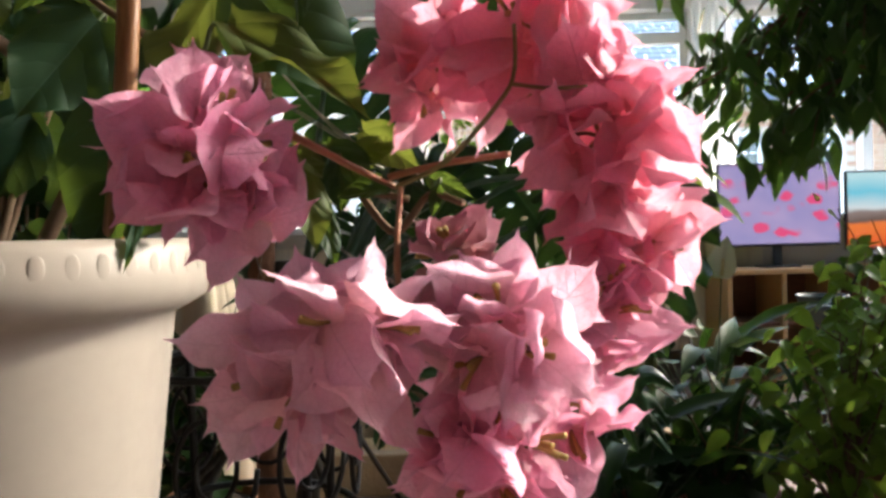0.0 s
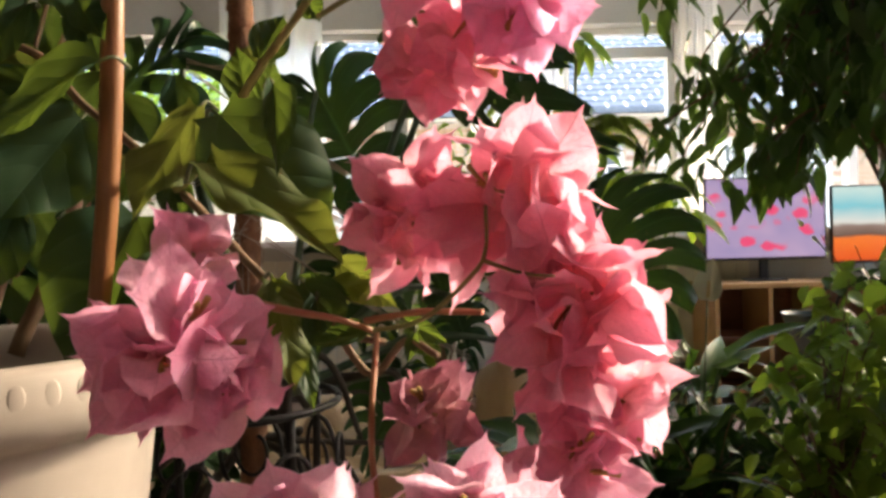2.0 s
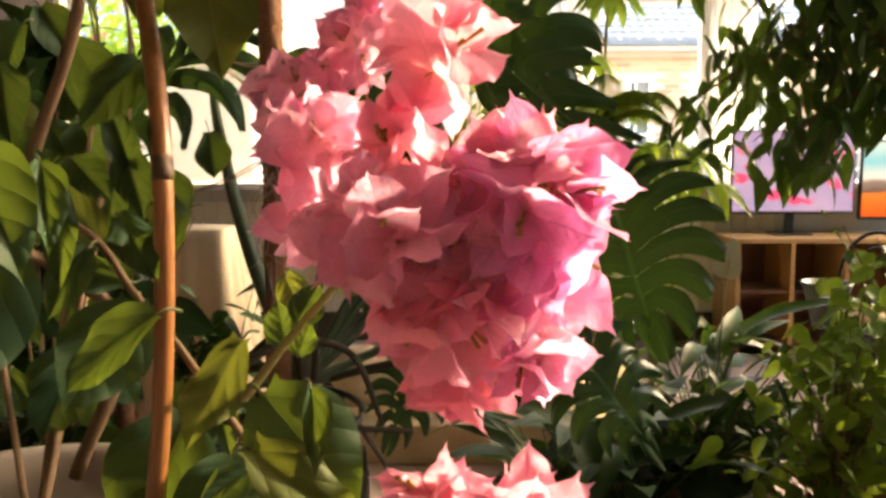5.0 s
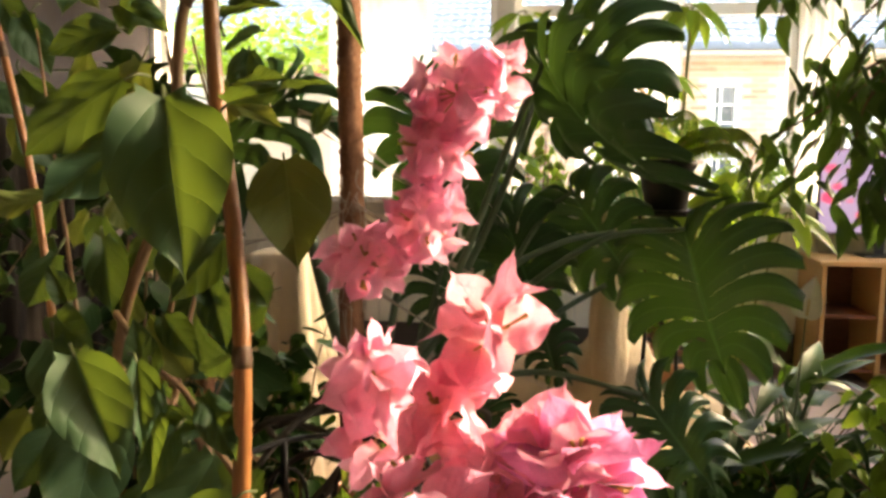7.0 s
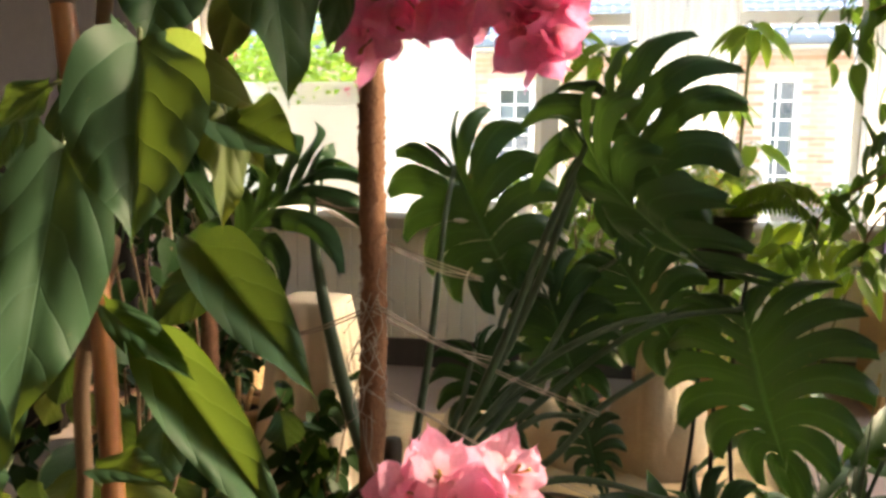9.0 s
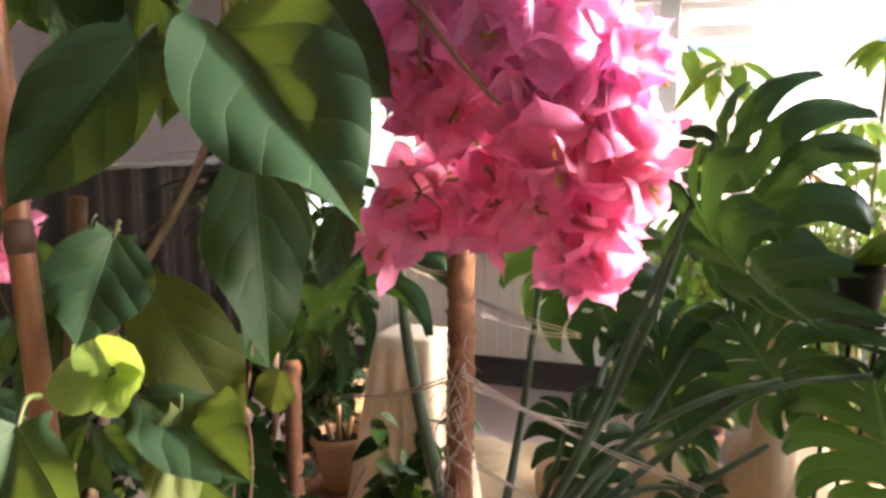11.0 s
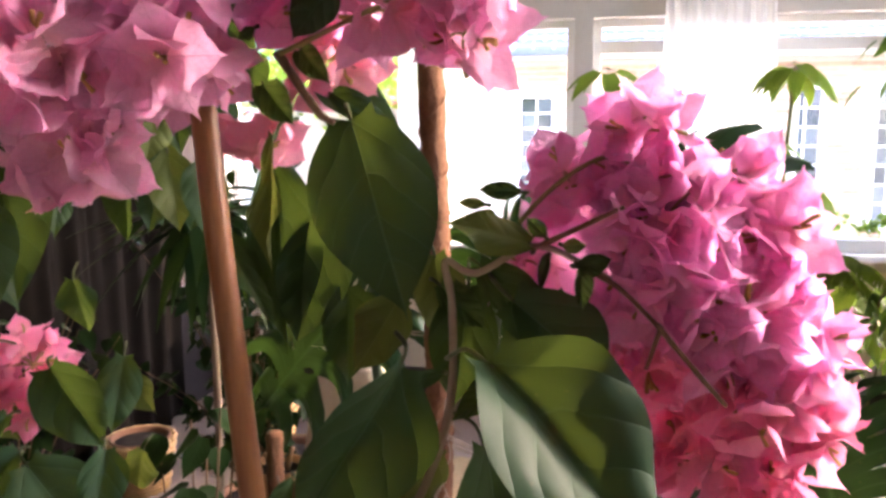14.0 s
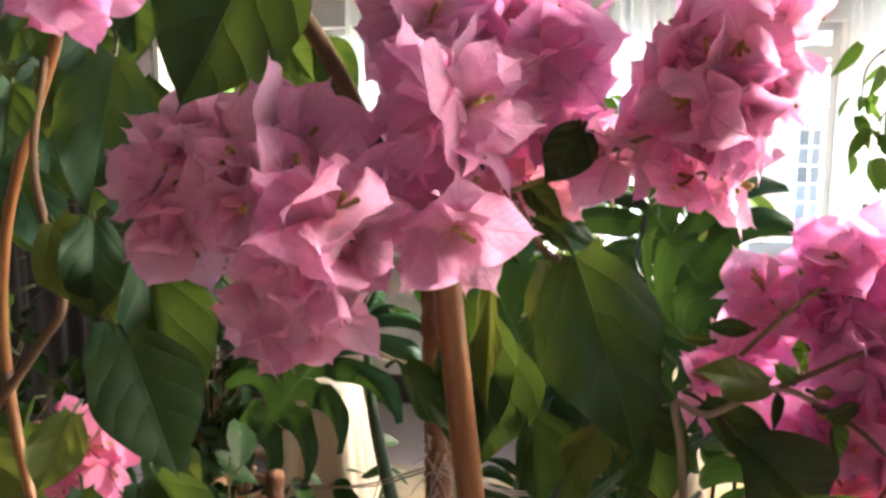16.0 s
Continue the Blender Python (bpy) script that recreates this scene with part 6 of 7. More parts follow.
def ficus():
    base = Vector((1.42, 2.45, 0.0))
    t = thing("ficus_tree", "weeping fig tree with drooping dark green leaves", "indoor tree", base)
    rng = random.Random(21)
    pot_of(t, 0.2, 0.36, "terracotta")
    v, f = tube_data(spline([(0, 0, 0.3), (0.02, 0.01, 0.9), (-0.03, 0.0, 1.5), (0.02, 0.03, 2.2)], 10), 0.028, 0.014, 10, 0.06, rng)
    put("trunk", mesh_of("trunk", v, f), "pale_bark", t)
    places = []
    for i in range(76):
        z0 = rng.uniform(1.1, 2.15)
        a = rng.uniform(0, 2 * math.pi)
        reach = rng.uniform(0.25, 0.74)
        s = Vector((0, 0, z0))
        e = s + Vector((math.cos(a) * reach, math.sin(a) * reach * 0.8, rng.uniform(-0.35, 0.25)))
        if e.z < 1.34 and e.x < 0.2:
            continue
        mid = (s + e) / 2 + Vector((0, 0, rng.uniform(0.08, 0.2)))
        path = spline([s, mid, e, e + Vector((math.cos(a) * 0.05, math.sin(a) * 0.05, -0.15))], 7)
        v, f = tube_data(path, 0.007, 0.0018, 6)
        put("limb", mesh_of("limb", v, f), "bark", t)
        for p in path[5:]:
            for _ in range(3 if p.z > 1.55 and p.x > -0.3 else 2):
                places.append(drooping(rng, p, (0.05, 0.05, 0.035), 0.098, 1.1))
    places = [q for q in places if q[0].translation.z > 1.19 - max(0.0, q[0].translation.x - 0.05) * 1.3]
    c = scatter_blades("crown", places, NARROW, "ficus", t)
    return t


ficus()


def shrub(name, label, base, height, spread, count, size, mat, bladed=None, seed=1, potr=0.15, poth=0.28, pot_mat="terracotta", cat="houseplant", lift=0.35):
    t = thing(name, label, cat, base)
    rng = random.Random(seed)
    if potr:
        pot_of(t, potr, poth, pot_mat)
    places = []
    twigs_v, twigs_f = [], []
    for i in range(max(10, count // 12)):
        a, r = rng.uniform(0, 2 * math.pi), rng.uniform(0.1, 1.0)
        e = Vector((math.cos(a) * spread * r, math.sin(a) * spread * r, rng.uniform(lift, 1.0) * height))
        path = spline([Vector((0, 0, poth * 0.9)), Vector((e.x * 0.4, e.y * 0.4, (e.z + poth) * 0.55)), e], 7)
        tube_data(path, 0.005, 0.0015, 5, 0, None, twigs_v, twigs_f)
        for _ in range(12):
            p = path[rng.randrange(5, len(path))]
            places.append(drooping(rng, p, (0.03, 0.03, 0.035), size, 0.5))
    put("twig", mesh_of("twig", twigs_v, twigs_f), "bark", t)["kind"] = "stuff"
    scatter_blades("foliage", places, bladed or OVAL, mat, t)
    return t


shrub("leafy_shrub", "bushy fresh green potted shrub", (1.28, 2.05, 0.0), 1.12, 0.36, 420, 0.075, "shrub", None, 31, 0.18, 0.3)
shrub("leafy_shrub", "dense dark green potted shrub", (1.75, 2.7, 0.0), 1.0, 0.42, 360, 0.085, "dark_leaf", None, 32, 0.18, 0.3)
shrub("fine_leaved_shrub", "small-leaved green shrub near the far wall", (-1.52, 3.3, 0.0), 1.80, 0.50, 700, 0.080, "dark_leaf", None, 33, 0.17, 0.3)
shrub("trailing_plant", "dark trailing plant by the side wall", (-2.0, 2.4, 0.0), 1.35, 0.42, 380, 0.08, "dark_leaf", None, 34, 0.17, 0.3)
shrub("window_plant", "bushy fresh green plant in front of the panelling", (0.03, 4.3, 0.0), 1.74, 0.34, 520, 0.09, "shrub", None, 35, 0.16, 0.3)
shrub("window_plant", "fresh green plant under the curtain", (0.75, 4.9, 0.0), 1.25, 0.3, 240, 0.10, "shrub", None, 36, 0.16, 0.3)
shrub("low_plant", "dark low plant beside the sand bed", (0.85, 2.45, 0.0), 0.72, 0.36, 240, 0.12, "strap", LANCE, 37, 0.15, 0.25)
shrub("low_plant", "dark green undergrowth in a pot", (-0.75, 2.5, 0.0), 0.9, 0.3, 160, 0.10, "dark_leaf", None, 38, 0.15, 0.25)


def lance_clump(label, base, height, count, seed, flowers=()):
    t = thing("peace_lily", label, "houseplant", base)
    rng = random.Random(seed)
    pot_of(t, 0.14, 0.24, "terracotta")
    places, sv, sf = [], [], []
    for i in range(count):
        a = rng.uniform(0, 2 * math.pi)
        h, r = rng.uniform(0.45, 1.0) * height, rng.uniform(0.06, 0.26)
        e = Vector((math.cos(a) * r, math.sin(a) * r, h * 0.72))
        path = spline([Vector((math.cos(a) * 0.03, math.sin(a) * 0.03, 0.2)), Vector((e.x * 0.5, e.y * 0.5, h * 0.5)), e], 5)
        tube_data(path, 0.004, 0.0025, 5, 0, None, sv, sf)
        way = Vector((math.cos(a) * 0.8, math.sin(a) * 0.8, rng.uniform(-0.2, 0.9)))
        s = rng.uniform(0.2, 0.34)
        places.append((Matrix.Translation(e) @ frame_of(way, (rng.uniform(-0.3, 0.3), rng.uniform(-0.5, 0.2), 1)).to_4x4(), (s * 1.15, s, s)))
    scatter_blades("foliage", places, LANCE, "strap", t)
    for p in flowers:
        p = Vector(p) - Vector(base)
        tube_data(spline([Vector((0, 0, 0.2)), Vector((p.x * 0.6, p.y * 0.6, p.z * 0.55)), p], 7), 0.0035, 0.0025, 6, 0, None, sv, sf)
        bv, bf, bu = blade(61, 0.62, 0.5, 0.12, 0.05, 0.62, 12, 9, 0, 0.7, -1.6)
        me = mesh_of("spathe", bv, bf, bu)
        put("spathe", me, "spathe", t, Matrix.Translation(p) @ frame_of((0.12, -0.1, 1.0), (-0.4, -0.9, 0.1)).to_4x4() @ Matrix.Diagonal((0.15, 0.14, 0.14, 1)), "creamy white flower spathe")
        v, f = tube_data([p + Vector((0, -0.008, 0.01)), p + Vector((0.002, -0.012, 0.04)), p + Vector((0.004, -0.012, 0.065))], 0.005, 0.004, 7)
        put("spadix", mesh_of("spadix", v, f), "anther", t)
    put("stalk", mesh_of("stalk", sv, sf), "petiole", t)["kind"] = "stuff"


lance_clump("peace lily with white spathes and long dark leaves", (0.92, 2.85, 0.0), 0.95, 34, 41, ((0.907, 2.650, 0.879),))
lance_clump("dark leafy peace lily without flowers", (0.55, 2.35, 0.0), 0.72, 30, 42)
lance_clump("leafy peace lily on the stone floor", (1.95, 3.1, 0.0), 0.9, 30, 43)
lance_clump("dark leafy peace lily beside the fig tree", (0.78, 2.6, 0.0), 0.62, 30, 44)
lance_clump("dark leafy peace lily in the undergrowth", (0.35, 2.45, 0.0), 0.75, 30, 45)
shrub("leafy_shrub", "fresh green shrub beside the weeping fig", (1.32, 1.75, 0.0), 1.05, 0.3, 360, 0.07, "shrub", None, 46, 0.16, 0.28)
shrub("dark_shrub", "dense shrub behind the bougainvillea, leaf colour darkened for shade", (-0.72, 1.35, 0.0), 1.45, 0.30, 420, 0.09, "dark_leaf", None, 47, 0.16, 0.3)


shrub("leafy_shrub", "fresh green shrub over the dark undergrowth", (1.06, 2.15, 0.0), 1.0, 0.30, 420, 0.07, "shrub", None, 52, 0.15, 0.28)
shrub("window_plant", "tall bushy green plant before the windows", (0.5, 4.6, 0.0), 1.75, 0.34, 300, 0.12, "ficus", NARROW, 53, 0.18, 0.34, "terracotta", "houseplant", 0.5)


def umbrella(t, at, r, n, seed):
    rng = random.Random(seed)
    turn = rng.uniform(0, 6)
    places = []
    for k in range(n):
        a = turn + 2 * math.pi * k / n
        way = Vector((math.cos(a), math.sin(a) * 0.9, rng.uniform(-0.75, -0.25)))
        s = r * rng.uniform(0.8, 1.15)
        places.append((Matrix.Translation(Vector(at) + way.normalized() * r * 0.3) @ frame_of(way, (0, -0.35, 1)).to_4x4(), (s, s, s)))
        v, f = tube_data(spline([Vector(at), Vector(at) + way.normalized() * r * 0.3], 3), 0.0016, 0.0013, 5)
        put("leaf_stalk", mesh_of("leaf_stalk", v, f), "petiole", t)
    scatter_blades("leaf_whorl", places, NARROW, "shrub", t)


schefflera = thing("umbrella_plant", "umbrella plant with whorls of oval leaflets", "houseplant", (0.75, 4.35, 0.0))
pot_of(schefflera, 0.18, 0.32, "terracotta")
SCH = Vector((0.75, 4.35, 0.0))
for i, p in enumerate(((0.791, 4.250, 2.159), (0.661, 4.200, 1.828), (0.141, 4.300, 2.095), (0.639, 4.100, 1.484), (1.033, 4.300, 1.151), (0.839, 4.400, 1.616), (0.781, 4.250, 2.182), (0.841, 4.000, 1.155), (-0.071, 4.400, 2.179), (0.085, 4.300, 2.048))):
    q = Vector(p) - SCH
    umbrella(schefflera, q, 0.20, 7, 70 + i)
    v, f = tube_data(spline([Vector((0, 0, 0.3)), Vector((q.x * 0.3, q.y * 0.3, q.z * 0.55)), Vector((q.x * 0.8, q.y * 0.8, q.z * 0.9)), q], 8), 0.009, 0.003, 7)
    put("branch", mesh_of("branch", v, f), "young_stem", schefflera)
low_umbrella = thing("umbrella_plant", "low umbrella plant with green leaf whorls", "houseplant", (0.76, 3.02, 0.0))
pot_of(low_umbrella, 0.14, 0.26, "terracotta")
for i, q in enumerate(((-0.036, -0.02, 1.285), (0.104, -0.02, 1.305), (-0.15, -0.06, 1.215), (0.03, 0.08, 1.36), (0.19, 0.03, 1.20))):
    q = Vector(q)
    umbrella(low_umbrella, q, 0.16, 8, 90 + i)
    v, f = tube_data(spline([Vector((0, 0, 0.25)), Vector((q.x * 0.2, q.y * 0.2, q.z * 0.55)), q], 8), 0.008, 0.003, 7)
    put("branch", mesh_of("branch", v, f), "young_stem", low_umbrella)


# ---- fern on a tall stand ----
def fern(at, top, count, length, seed):
    """Arching fronds, each with a row of small leaflets on either side of its rib."""
    t = thing("fern", "pale green fern with a few dried orange fronds", "houseplant", (at[0], at[1], top))
    rng = random.Random(seed)
    pot_of(t, 0.10, 0.17, "iron")
    for k in range(count):
        a = 2 * math.pi * k / count + rng.uniform(-0.25, 0.25)
        s = length * rng.uniform(0.75, 1.15)
        lift = rng.uniform(0.25, 0.95)
        out = Vector((math.cos(a), math.sin(a), 0))
        rib = spline([Vector((0, 0, 0.15)), out * s * 0.35 + Vector((0, 0, 0.15 + s * lift * 0.8)), out * s * 0.8 + Vector((0, 0, 0.15 + s * lift)), out * s * 1.1 + Vector((0, 0, 0.10 + s * lift * 0.7))], 9)
        places = []
        for i in range(3, len(rib) - 1):
            way = (rib[i + 1] - rib[i]).normalized()
            across = way.cross(Vector((0, 0, 1))).normalized()
            w = 0.075 * math.sin(math.pi * (0.12 + 0.85 * i / len(rib)))
            for d in (-1, 1):
                places.append((Matrix.Translation(rib[i]) @ frame_of(across * d + way * 0.35 - Vector((0, 0, 0.25)), (0, 0, 1)).to_4x4(), (w * 0.9, w, w)))
        dry = k in (2, 9)
        v, f = tube_data(rib, 0.0022, 0.001, 5)
        frond = put("frond", mesh_of("frond", v, f), "young_stem", t, None, "dried orange frond" if dry else "")
        scatter_blades("leaflet", places, LANCE, "dry_leaf" if dry else "shrub", frond)
    return t


fern((0.47, 2.80), 1.22, 15, 0.30, 31)
fern_stand = thing("plant_stand", "slender dark iron plant stand under a fern", "plant stand", (0.47, 2.80, 0.0))
part("top", lathe([(0.0, 1.20), (0.115, 1.20), (0.12, 1.21), (0.115, 1.22), (0.0, 1.22)], 28), "iron", fern_stand, smooth=False)
for k in range(3):
    a = 2 * math.pi * k / 3 + 0.4
    c = Vector((math.cos(a), math.sin(a), 0))
    v, f = tube_data(spline([c * 0.17, c * 0.09 + Vector((0, 0, 0.45)), c * 0.06 + Vector((0, 0, 0.85)), c * 0.10 + Vector((0, 0, 1.205))], 8), 0.008, 0.007, 8)
    put("leg", mesh_of("leg", v, f), "iron", fern_stand)


def spiky(label, base, height, count, length, seed):
    t = thing("spiky_plant", label, "houseplant", base)
    rng = random.Random(seed)
    pot_of(t, 0.12, 0.24, "terracotta")
    v, f = tube_data(spline([(0, 0, 0.2), (0.02, 0, height * 0.6), (0, 0, height)], 8), 0.014, 0.01, 8, 0.08, rng)
    put("trunk", mesh_of("trunk", v, f), "pale_bark", t)
    places = []
    for i in range(count):
        a = rng.uniform(0, 2 * math.pi)
        way = Vector((math.cos(a), math.sin(a), rng.uniform(-0.9, 1.0)))
        s = length * rng.uniform(0.7, 1.1)
        places.append((Matrix.Translation((0, 0, height - rng.uniform(0, 0.1))) @ frame_of(way, (0, 0, 1)).to_4x4(), (s * 1.4, s, s)))
    scatter_blades("foliage", places, PALM, "strap", t)


spiky("thin-leaved dracaena with a bare trunk", (-1.340, 2.600, 0.000), 1.66, 84, 0.36, 51)



# ---- sand bed, cloth, stand, baskets ----
bed = thing("sand_bed", "low stone-edged planting bed filled with sand", "planting bed", (-0.175, 3.66, 0.0))
BW, BD = 1.125, 0.44
part("kerb", box_bm(((-BW, -BD, 0), (BW, -BD + 0.08, 0.17)), ((-BW, BD - 0.08, 0), (BW, BD, 0.20)), ((-BW, -BD + 0.08, 0), (-BW + 0.08, BD - 0.08, 0.20)), ((BW - 0.08, -BD + 0.08, 0), (BW, BD - 0.08, 0.20)), bevel=0.01), "stone", bed)
n = 48
v = []
for j in range(n + 1):
    for i in range(n + 1):
        x, y = -BW + 0.078 + (2 * BW - 0.156) * i / n, -BD + 0.078 + (2 * BD - 0.156) * j / n
        v.append((x, y, 0.165 + 0.05 * j / n + 0.045 * noise.noise(Vector((x * 5, y * 5, 3))) + 0.012 * noise.noise(Vector((x * 22, y * 22, 7)))))
f = [(j * (n + 1) + i, j * (n + 1) + i + 1, (j + 1) * (n + 1) + i + 1, (j + 1) * (n + 1) + i) for j in range(n) for i in range(n)]
put("sand", mesh_of("sand", v, f), "sand", bed)


def rock(at, size, seed, label):
    bm = bmesh.new()
    bmesh.ops.create_icosphere(bm, subdivisions=4, radius=1.0)
    for vert in bm.verts:
        p = vert.co
        k = 1 + 0.22 * noise.noise(p * 1.6 + Vector((seed, 0, 0))) + 0.06 * noise.noise(p * 6 + Vector((0, seed, 0)))
        vert.co = Vector((p.x * size[0], p.y * size[1], max(-0.6, p.z) * size[2])) * k
    ob = part("rock", bm, "stone", None, smooth=True)
    ob.location = (at[0], at[1], at[2] + 0.52 * size[2])
    tagged(ob, label, "rock", "pale rocks")


rock((0.38, 3.66, 0.16), (0.23, 0.17, 0.30), 3, "pale weathered limestone rock in the sand bed")
rock((-0.02, 3.68, 0.16), (0.20, 0.16, 0.20), 5, "low pale limestone rock in the sand bed")
rock((0.36, 3.57, 0.16), (0.095, 0.085, 0.64), 12, "tall slender pale limestone rock in the sand bed")
rock((-0.45, 3.6, 0.16), (0.16, 0.16, 0.17), 8, "rounded pale limestone rock in the sand bed")


def draped():
    """A box shape under a cloth with soft folds down to the floor."""
    c = thing("cloth_covered_stand", "cream cloth draped over a small stand", "draped stand", (-0.95, 2.96, 0.0))
    top = 1.02
    v, f, n, rows = [], [], 96, 26
    for j in range(rows):
        t = j / (rows - 1)
        for k in range(n):
            a = 2 * math.pi * k / n
            e = 6.0
            sq = (abs(math.cos(a)) ** e + abs(math.sin(a)) ** e) ** (-1 / e)
            if t < 0.2:
                r, z = 0.12 * t / 0.2, top + 0.012 - 0.012 * (t / 0.2) ** 4
            else:
                q = (t - 0.2) / 0.8
                r = 0.12 + 0.12 * q + 0.030 * q ** 0.6 * math.sin(11 * a + 1.5 * math.sin(3 * a)) + 0.010 * q * math.sin(23 * a)
                z = top - q * (top - 0.02)
            v.append((r * sq * math.cos(a), r * sq * math.sin(a), z))
    for j in range(rows - 1):
        for k in range(n):
            f.append((j * n + k, j * n + (k + 1) % n, (j + 1) * n + (k + 1) % n, (j + 1) * n + k))
    put("cloth", mesh_of("cloth", v, f), "cloth", c)
    part("stand", box_bm(((-0.095, -0.095, 0.0), (0.095, 0.095, top - 0.02))), "dark_wood", c)


draped()


def basket(at, r, h, label, dark=False):
    b = thing("wicker_pot", label, "planter", at)
    pot_of(b, r * 0.9, h * 0.97, "terracotta")
    rng = random.Random(int(h * 100))
    for i in range(int(h / 0.022)):
        z = 0.012 + i * 0.022
        rr = r * (0.72 + 0.3 * z / h)
        pts = [Vector(((rr + 0.006 * (1 if (k + i) % 2 else -1)) * math.cos(2 * math.pi * k / 36), (rr + 0.006 * (1 if (k + i) % 2 else -1)) * math.sin(2 * math.pi * k / 36), z)) for k in range(37)]
        v, f = tube_data(pts, 0.011, 0.011, 6)
        put("weave", mesh_of("weave", v, f), "wicker", b)


basket((-1.53, 3.72, 0.0), 0.19, 0.34, "woven wicker pot cover on the floor")
basket((-1.25, 2.3, 0.0), 0.16, 0.62, "tall woven wicker planter beside the draped stand")
basket((-1.943, 4.4, 0.0), 0.165, 0.36, "woven cane pot cover on the far floor")
basket((-2.41, 3.82, 0.0), 0.17, 0.3, "low woven wicker planter by the dark drape")


def staked_pot(at):
    """A pale clay pot with bare sticks, on a low stool."""
    stool = thing("low_stool", "low dark wooden stool under a clay pot", "stool", at)
    part("seat", box_bm(((-0.14, -0.14, 0.29), (0.14, 0.14, 0.325)), bevel=0.006), "dark_wood", stool)
    for x in (-0.115, 0.115):
        for y in (-0.115, 0.115):
            part("leg", box_bm(((x - 0.018, y - 0.018, 0), (x + 0.018, y + 0.018, 0.289))), "dark_wood", stool)
    p = thing("clay_pot", "pale clay pot with a rolled rim and bare sticks", "plant pot", (at[0], at[1], 0.326))
    part("pot", lathe([(0.062, 0), (0.066, 0.004), (0.100, 0.185), (0.116, 0.192), (0.121, 0.205), (0.117, 0.222), (0.106, 0.228), (0.098, 0.222), (0.096, 0.19)], 36), "clay", p, smooth=True)
    part("soil", lathe([(0.0, 0.196), (0.05, 0.20), (0.097, 0.195), (0.096, 0.185)], 24), "soil", p, smooth=True)
    for dx, dy, h in ((0.0, 0.0, 0.34), (0.04, 0.02, 0.29), (-0.045, -0.01, 0.27)):
        v, f = tube_data([Vector((dx * 0.6, dy, 0.19)), Vector((dx, dy, 0.26)), Vector((dx * 1.3, dy, h))], 0.012, 0.010, 8, 0.06, random.Random(4))
        put("stick", mesh_of("stick", v, f), "clay", p)


staked_pot((-1.31, 3.06, 0.0))


def iron_stand(at):
    s = thing("iron_plant_stand", "black wrought iron plant stand with scrolls", "plant stand", at)
    h = 0.86
    for k in range(4):
        a = math.pi / 4 + k * math.pi / 2
        p = Vector((0.17 * math.cos(a), 0.17 * math.sin(a), 0))
        v, f = tube_data(spline([p * 1.15, p * 0.9 + Vector((0, 0, 0.25)), p + Vector((0, 0, h))], 8), 0.007, 0.007, 8)
        put("leg", mesh_of("leg", v, f), "iron", s)
    for z in (0.3, 0.62, h):
        pts = [Vector((0.172 * math.cos(2 * math.pi * i / 40), 0.172 * math.sin(2 * math.pi * i / 40), z)) for i in range(41)]
        v, f = tube_data(pts, 0.006, 0.006, 7)
        put("ring", mesh_of("ring", v, f), "iron", s)
    for k in range(8):
        a = k * math.pi / 4
        side, out = Vector((-math.sin(a), math.cos(a), 0)), Vector((math.cos(a), math.sin(a), 0)) * 0.172
        for z0, flip in ((0.46, 1), (0.74, -1)):
            pts = []
            for i in range(34):
                t = i / 33
                r = 0.062 * (1 - 0.75 * t)
                ang = flip * (t * 3.4 * math.pi)
                pts.append(out + side * (r * math.cos(ang)) + Vector((0, 0, z0 + r * math.sin(ang) * 1.6)))
            v, f = tube_data(pts, 0.0045, 0.0035, 6)
            put("scroll", mesh_of("scroll", v, f), "iron", s)


iron_stand((-0.311, 1.25, 0.0))


# ---- desk with displays ----
def desk():
    y0, z = 5.02, 0.776
    x0, x1 = 1.742, 3.6
    d = thing("desk", "light beech desk with dark red-brown open shelves", "desk", (x0, y0, 0))
    D = x1 - x0
    part("desktop", box_bm(((0, 0, z - 0.03), (D, 0.50, z))), "beech", d)
    for x in (0.02, 0.36, 0.70, 1.2, D - 0.05):
        part("side_panel", box_bm(((x, 0.02, 0), (x + 0.028, 0.48, z - 0.031))), "beech", d)
    part("back_panel", box_bm(((0.05, 0.46, 0.05), (D - 0.06, 0.479, z - 0.032)), bevel=0), "dark_wood", d)
    for h in (0.08, 0.42):
        part("shelf", box_bm(((0.05, 0.04, h), (0.355, 0.455, h + 0.02))), "dark_wood", d)
        part("shelf", box_bm(((0.39, 0.04, h), (0.695, 0.455, h + 0.02))), "dark_wood", d)
    for mat, a, b, zz0, zz1, lab in (("screen_a", (1.794, 5.300, 1.465), (2.601, 5.300, 0.912), 0, 0, "flat display showing pink blossoms"), ("screen_b", (2.636, 5.300, 1.396), (3.436, 5.300, 0.876), 0, 0, "flat display showing sea and orange")):
        xa, xb, za, zb = a[0], b[0], b[2], a[2]
        t = thing("monitor", lab + ", standing on the desk", "monitor", ((xa + xb) / 2, 5.3, z), "monitors")
        w, h, off = (xb - xa) / 2, zb - za, za - z
        part("casing", box_bm(((-w, 0, off), (w, 0.03, off + h)), bevel=0.006), "black", t)
        me = mesh_of("screen", [(-w + 0.012, -0.003, off + 0.02), (w - 0.012, -0.003, off + 0.02), (w - 0.012, -0.003, off + h - 0.012), (-w + 0.012, -0.003, off + h - 0.012)], [(0, 1, 2, 3)], [(0, 0), (1, 0), (1, 1), (0, 1)], False)
        put("screen", me, mat, t)
        part("stand", box_bm(((-0.03, 0.031, 0.012), (0.03, 0.05, off + h * 0.5))), "black", t)
        part("foot", box_bm(((-0.12, -0.06, 0), (0.12, 0.12, 0.012))), "black", t)


desk()


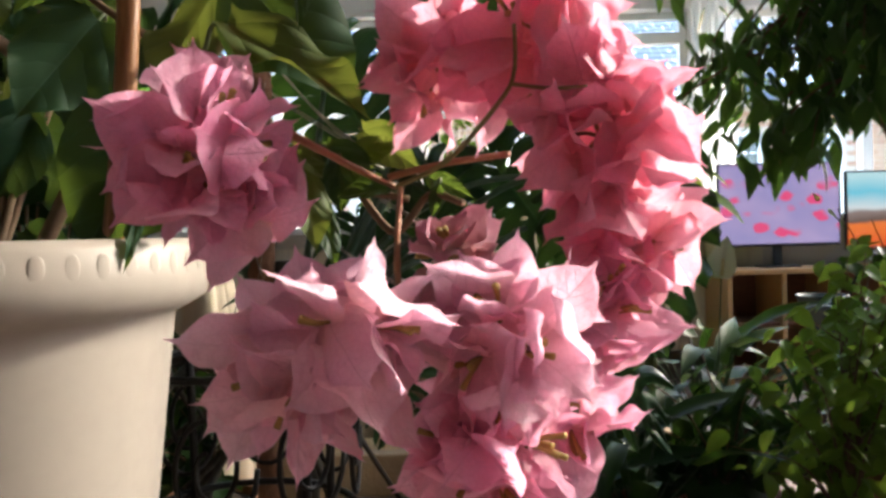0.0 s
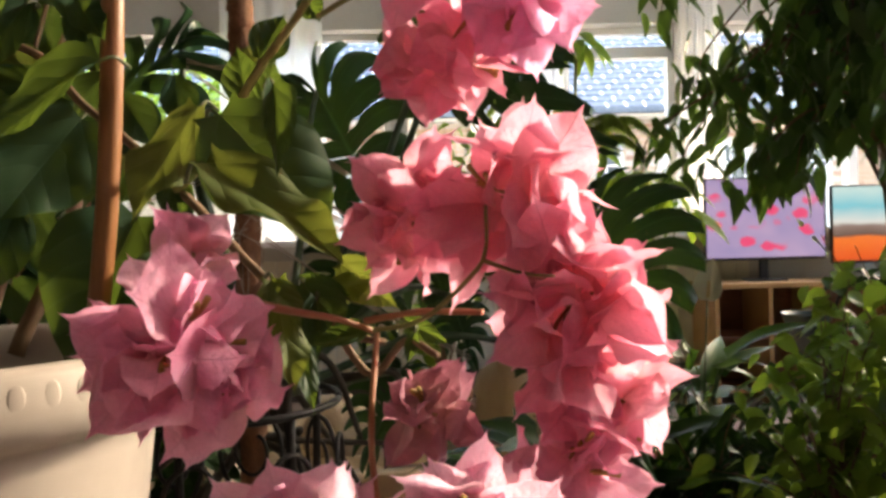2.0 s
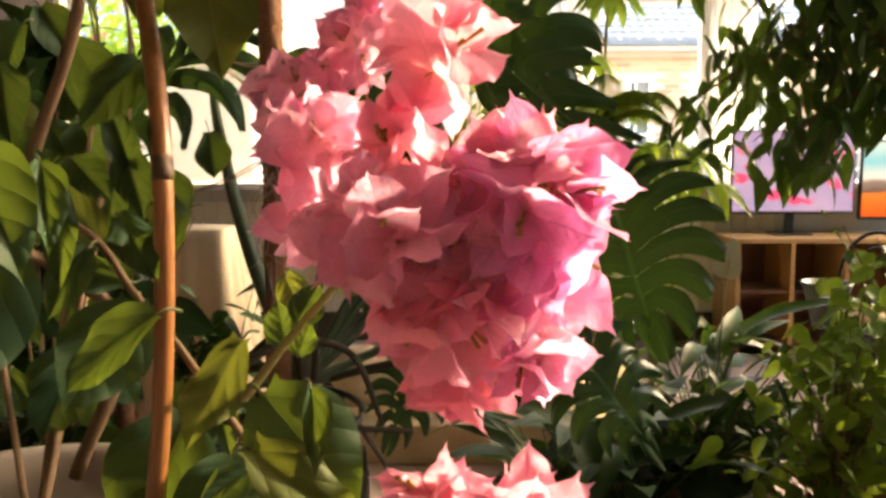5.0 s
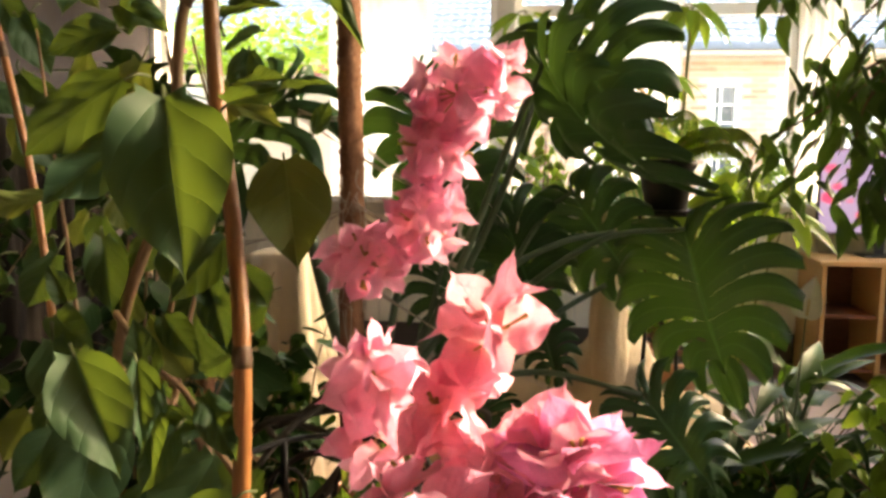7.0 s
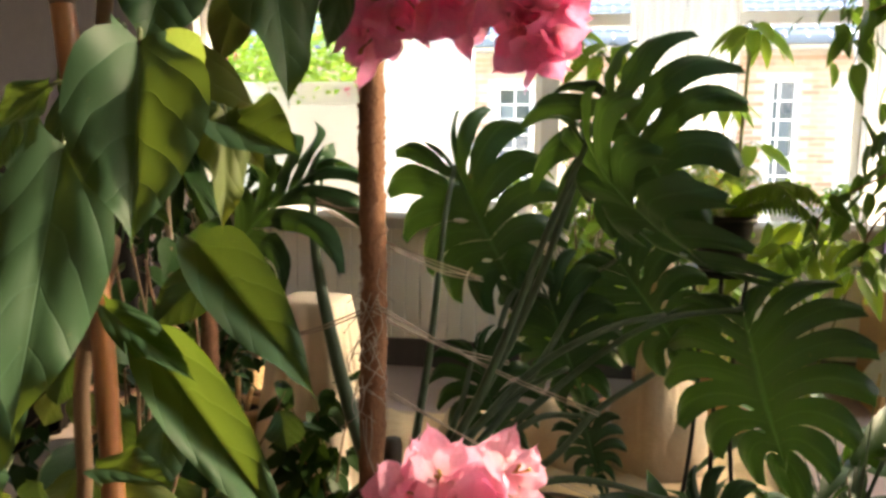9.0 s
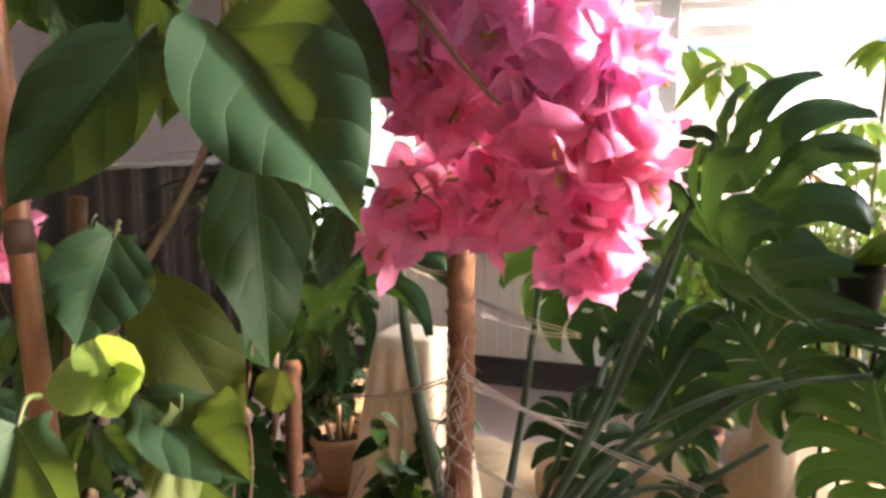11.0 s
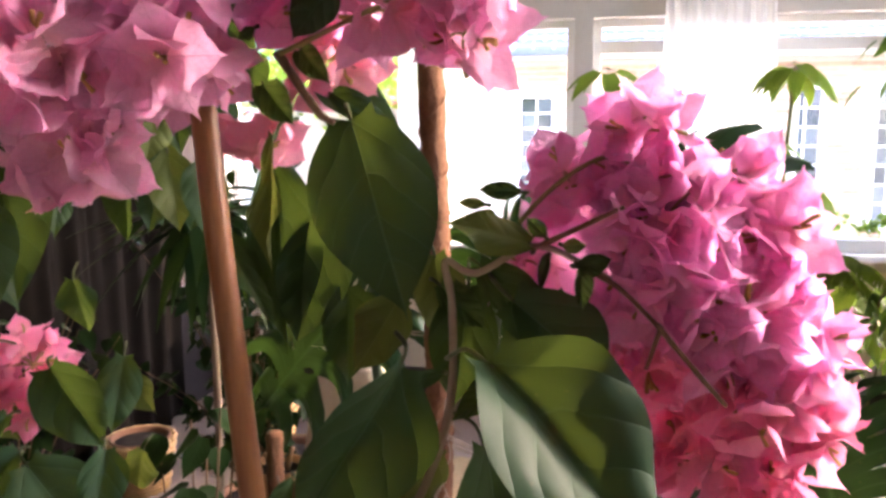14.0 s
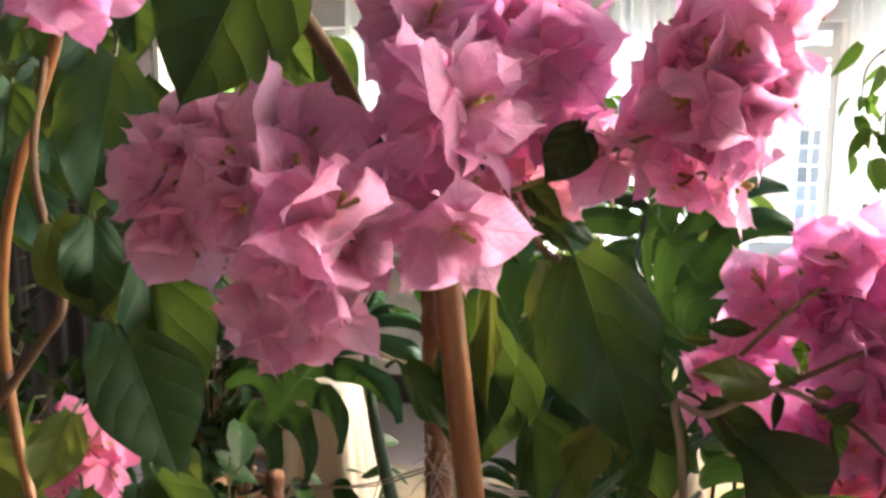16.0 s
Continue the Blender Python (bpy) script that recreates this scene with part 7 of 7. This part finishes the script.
def hoop_chair(at):
    c = thing("hoop_chair", "grey metal chair with a hooped back", "chair", at, "chairs")
    pts = [Vector((0.2 * math.cos(math.pi * i / 20), 0.18, 0.62 + 0.26 * math.sin(math.pi * i / 20))) for i in range(21)]
    v, f = tube_data([Vector((0.2, 0.18, 0.0))] + pts + [Vector((-0.2, 0.18, 0.0))], 0.011, 0.011, 8)
    put("back_frame", mesh_of("back_frame", v, f), "iron", c)
    pts = [Vector((0.11 * math.cos(math.pi * i / 16), 0.178, 0.62 + 0.18 * math.sin(math.pi * i / 16))) for i in range(17)]
    v, f = tube_data(pts, 0.008, 0.008, 8)
    put("inner_hoop", mesh_of("inner_hoop", v, f), "iron", c)
    part("seat", lathe([(0.0, 0.43), (0.19, 0.43), (0.21, 0.445), (0.2, 0.465), (0.0, 0.47)], 28), "wicker", c, smooth=True)
    for x in (-0.15, 0.15):
        v, f = tube_data([Vector((x, -0.13, 0.43)), Vector((x * 1.1, -0.15, 0.2)), Vector((x * 1.2, -0.16, 0.0))], 0.011, 0.011, 8)
        put("leg", mesh_of("leg", v, f), "iron", c)


hoop_chair((2.273, 4.15, 0.0))
hoop_chair((2.75, 4.3, 0.0))

planter = thing("stake_planter", "dark green tapered planter on a thin post", "planter", (1.585, 3.4, 0.0))
PZ = 0.751
part("bowl", lathe([(0.035, PZ - 0.2), (0.05, PZ - 0.19), (0.10, PZ - 0.01), (0.105, PZ), (0.095, PZ), (0.09, PZ - 0.02)], 24), "green_pot", planter, smooth=True)
v, f = tube_data([Vector((0, 0, 0)), Vector((0, 0, 0.4)), Vector((0, 0, PZ - 0.195))], 0.012, 0.012, 8)
put("post", mesh_of("post", v, f), "iron", planter)
part("foot", lathe([(0.12, 0.0), (0.12, 0.012), (0.03, 0.03)], 24), "iron", planter, smooth=True)

# ---- window plants and the planter boxes outside ----
def flower_box(x0, x1, y, z, seed, count, bloom):
    b = thing("flower_box", "white planter box with sunlit leafy plants", "planter box", ((x0 + x1) / 2, y, z))
    w = (x1 - x0) / 2
    part("box", box_bm(((-w, -0.1, 0), (w, 0.1, 0.17)), bevel=0.01), "render_white", b)
    rng = random.Random(seed)
    places = [drooping(rng, (rng.uniform(-w, w), rng.uniform(-0.1, 0.1), rng.uniform(0.10, 0.62)), (0.06, 0.06, 0.09), 0.085, 0.3) for _ in range(count)]
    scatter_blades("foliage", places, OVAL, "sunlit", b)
    if bloom:
        places = []
        for k in range(bloom):
            c = Vector((rng.uniform(-w, w), -0.13, rng.uniform(0.08, 0.4)))
            places += [drooping(rng, c, (0.016, 0.016, 0.016), 0.035, 0.1) for _ in range(14)]
        scatter_blades("blossom", places, OVAL, "pink_flower", b, None, "pink blossom")
    part("rim", box_bm(((-w - 0.01, -0.115, 0.14), (w + 0.01, -0.102, 0.175))), "render_white", b)


BX = (-1.987, 6.400, 2.029)
TOPZ = BX[2] - 0.16
flower_box(BX[0] - 0.5, BX[0] + 0.72, 6.42, TOPZ, 81, 620, 6)
flower_box(BX[0] - 1.75, BX[0] - 0.52, 6.42, TOPZ, 83, 620, 5)
flower_box(BX[0] - 0.9, BX[0] + 0.6, 6.85, TOPZ, 82, 620, 3)
flower_box(BX[0] - 2.4, BX[0] - 0.92, 6.85, TOPZ, 84, 620, 3)
structure("balustrade", "render_white", ((-4.6, 6.25, -0.6), (-1.25, 7.1, BX[2] - 0.164)), bevel=0.01, label="white rendered parapet outside the window")


def succulents(x0, x1, label):
    z = SILL + 0.04
    b = thing("sill_trough", label, "planter", ((x0 + x1) / 2, WIN - 0.26, z))
    w = (x1 - x0) / 2
    part("trough", box_bm(((-w, -0.06, 0), (w, 0.06, 0.08)), bevel=0.008), "render_white", b)
    rng = random.Random(int(x0 * 10))
    places = []
    for k in range(16):
        c = Vector((rng.uniform(-w, w), rng.uniform(-0.03, 0.03), 0.1 + rng.uniform(0, 0.1)))
        places += [drooping(rng, c, (0.02, 0.02, 0.02), 0.05, -0.6) for _ in range(9)]
    scatter_blades("foliage", places, OVAL, "shrub", b)


succulents(1.170, 1.636, "low white trough of small succulents on the sill")
succulents(-0.62, -0.3, "white trough of bushy seedlings on the sill")
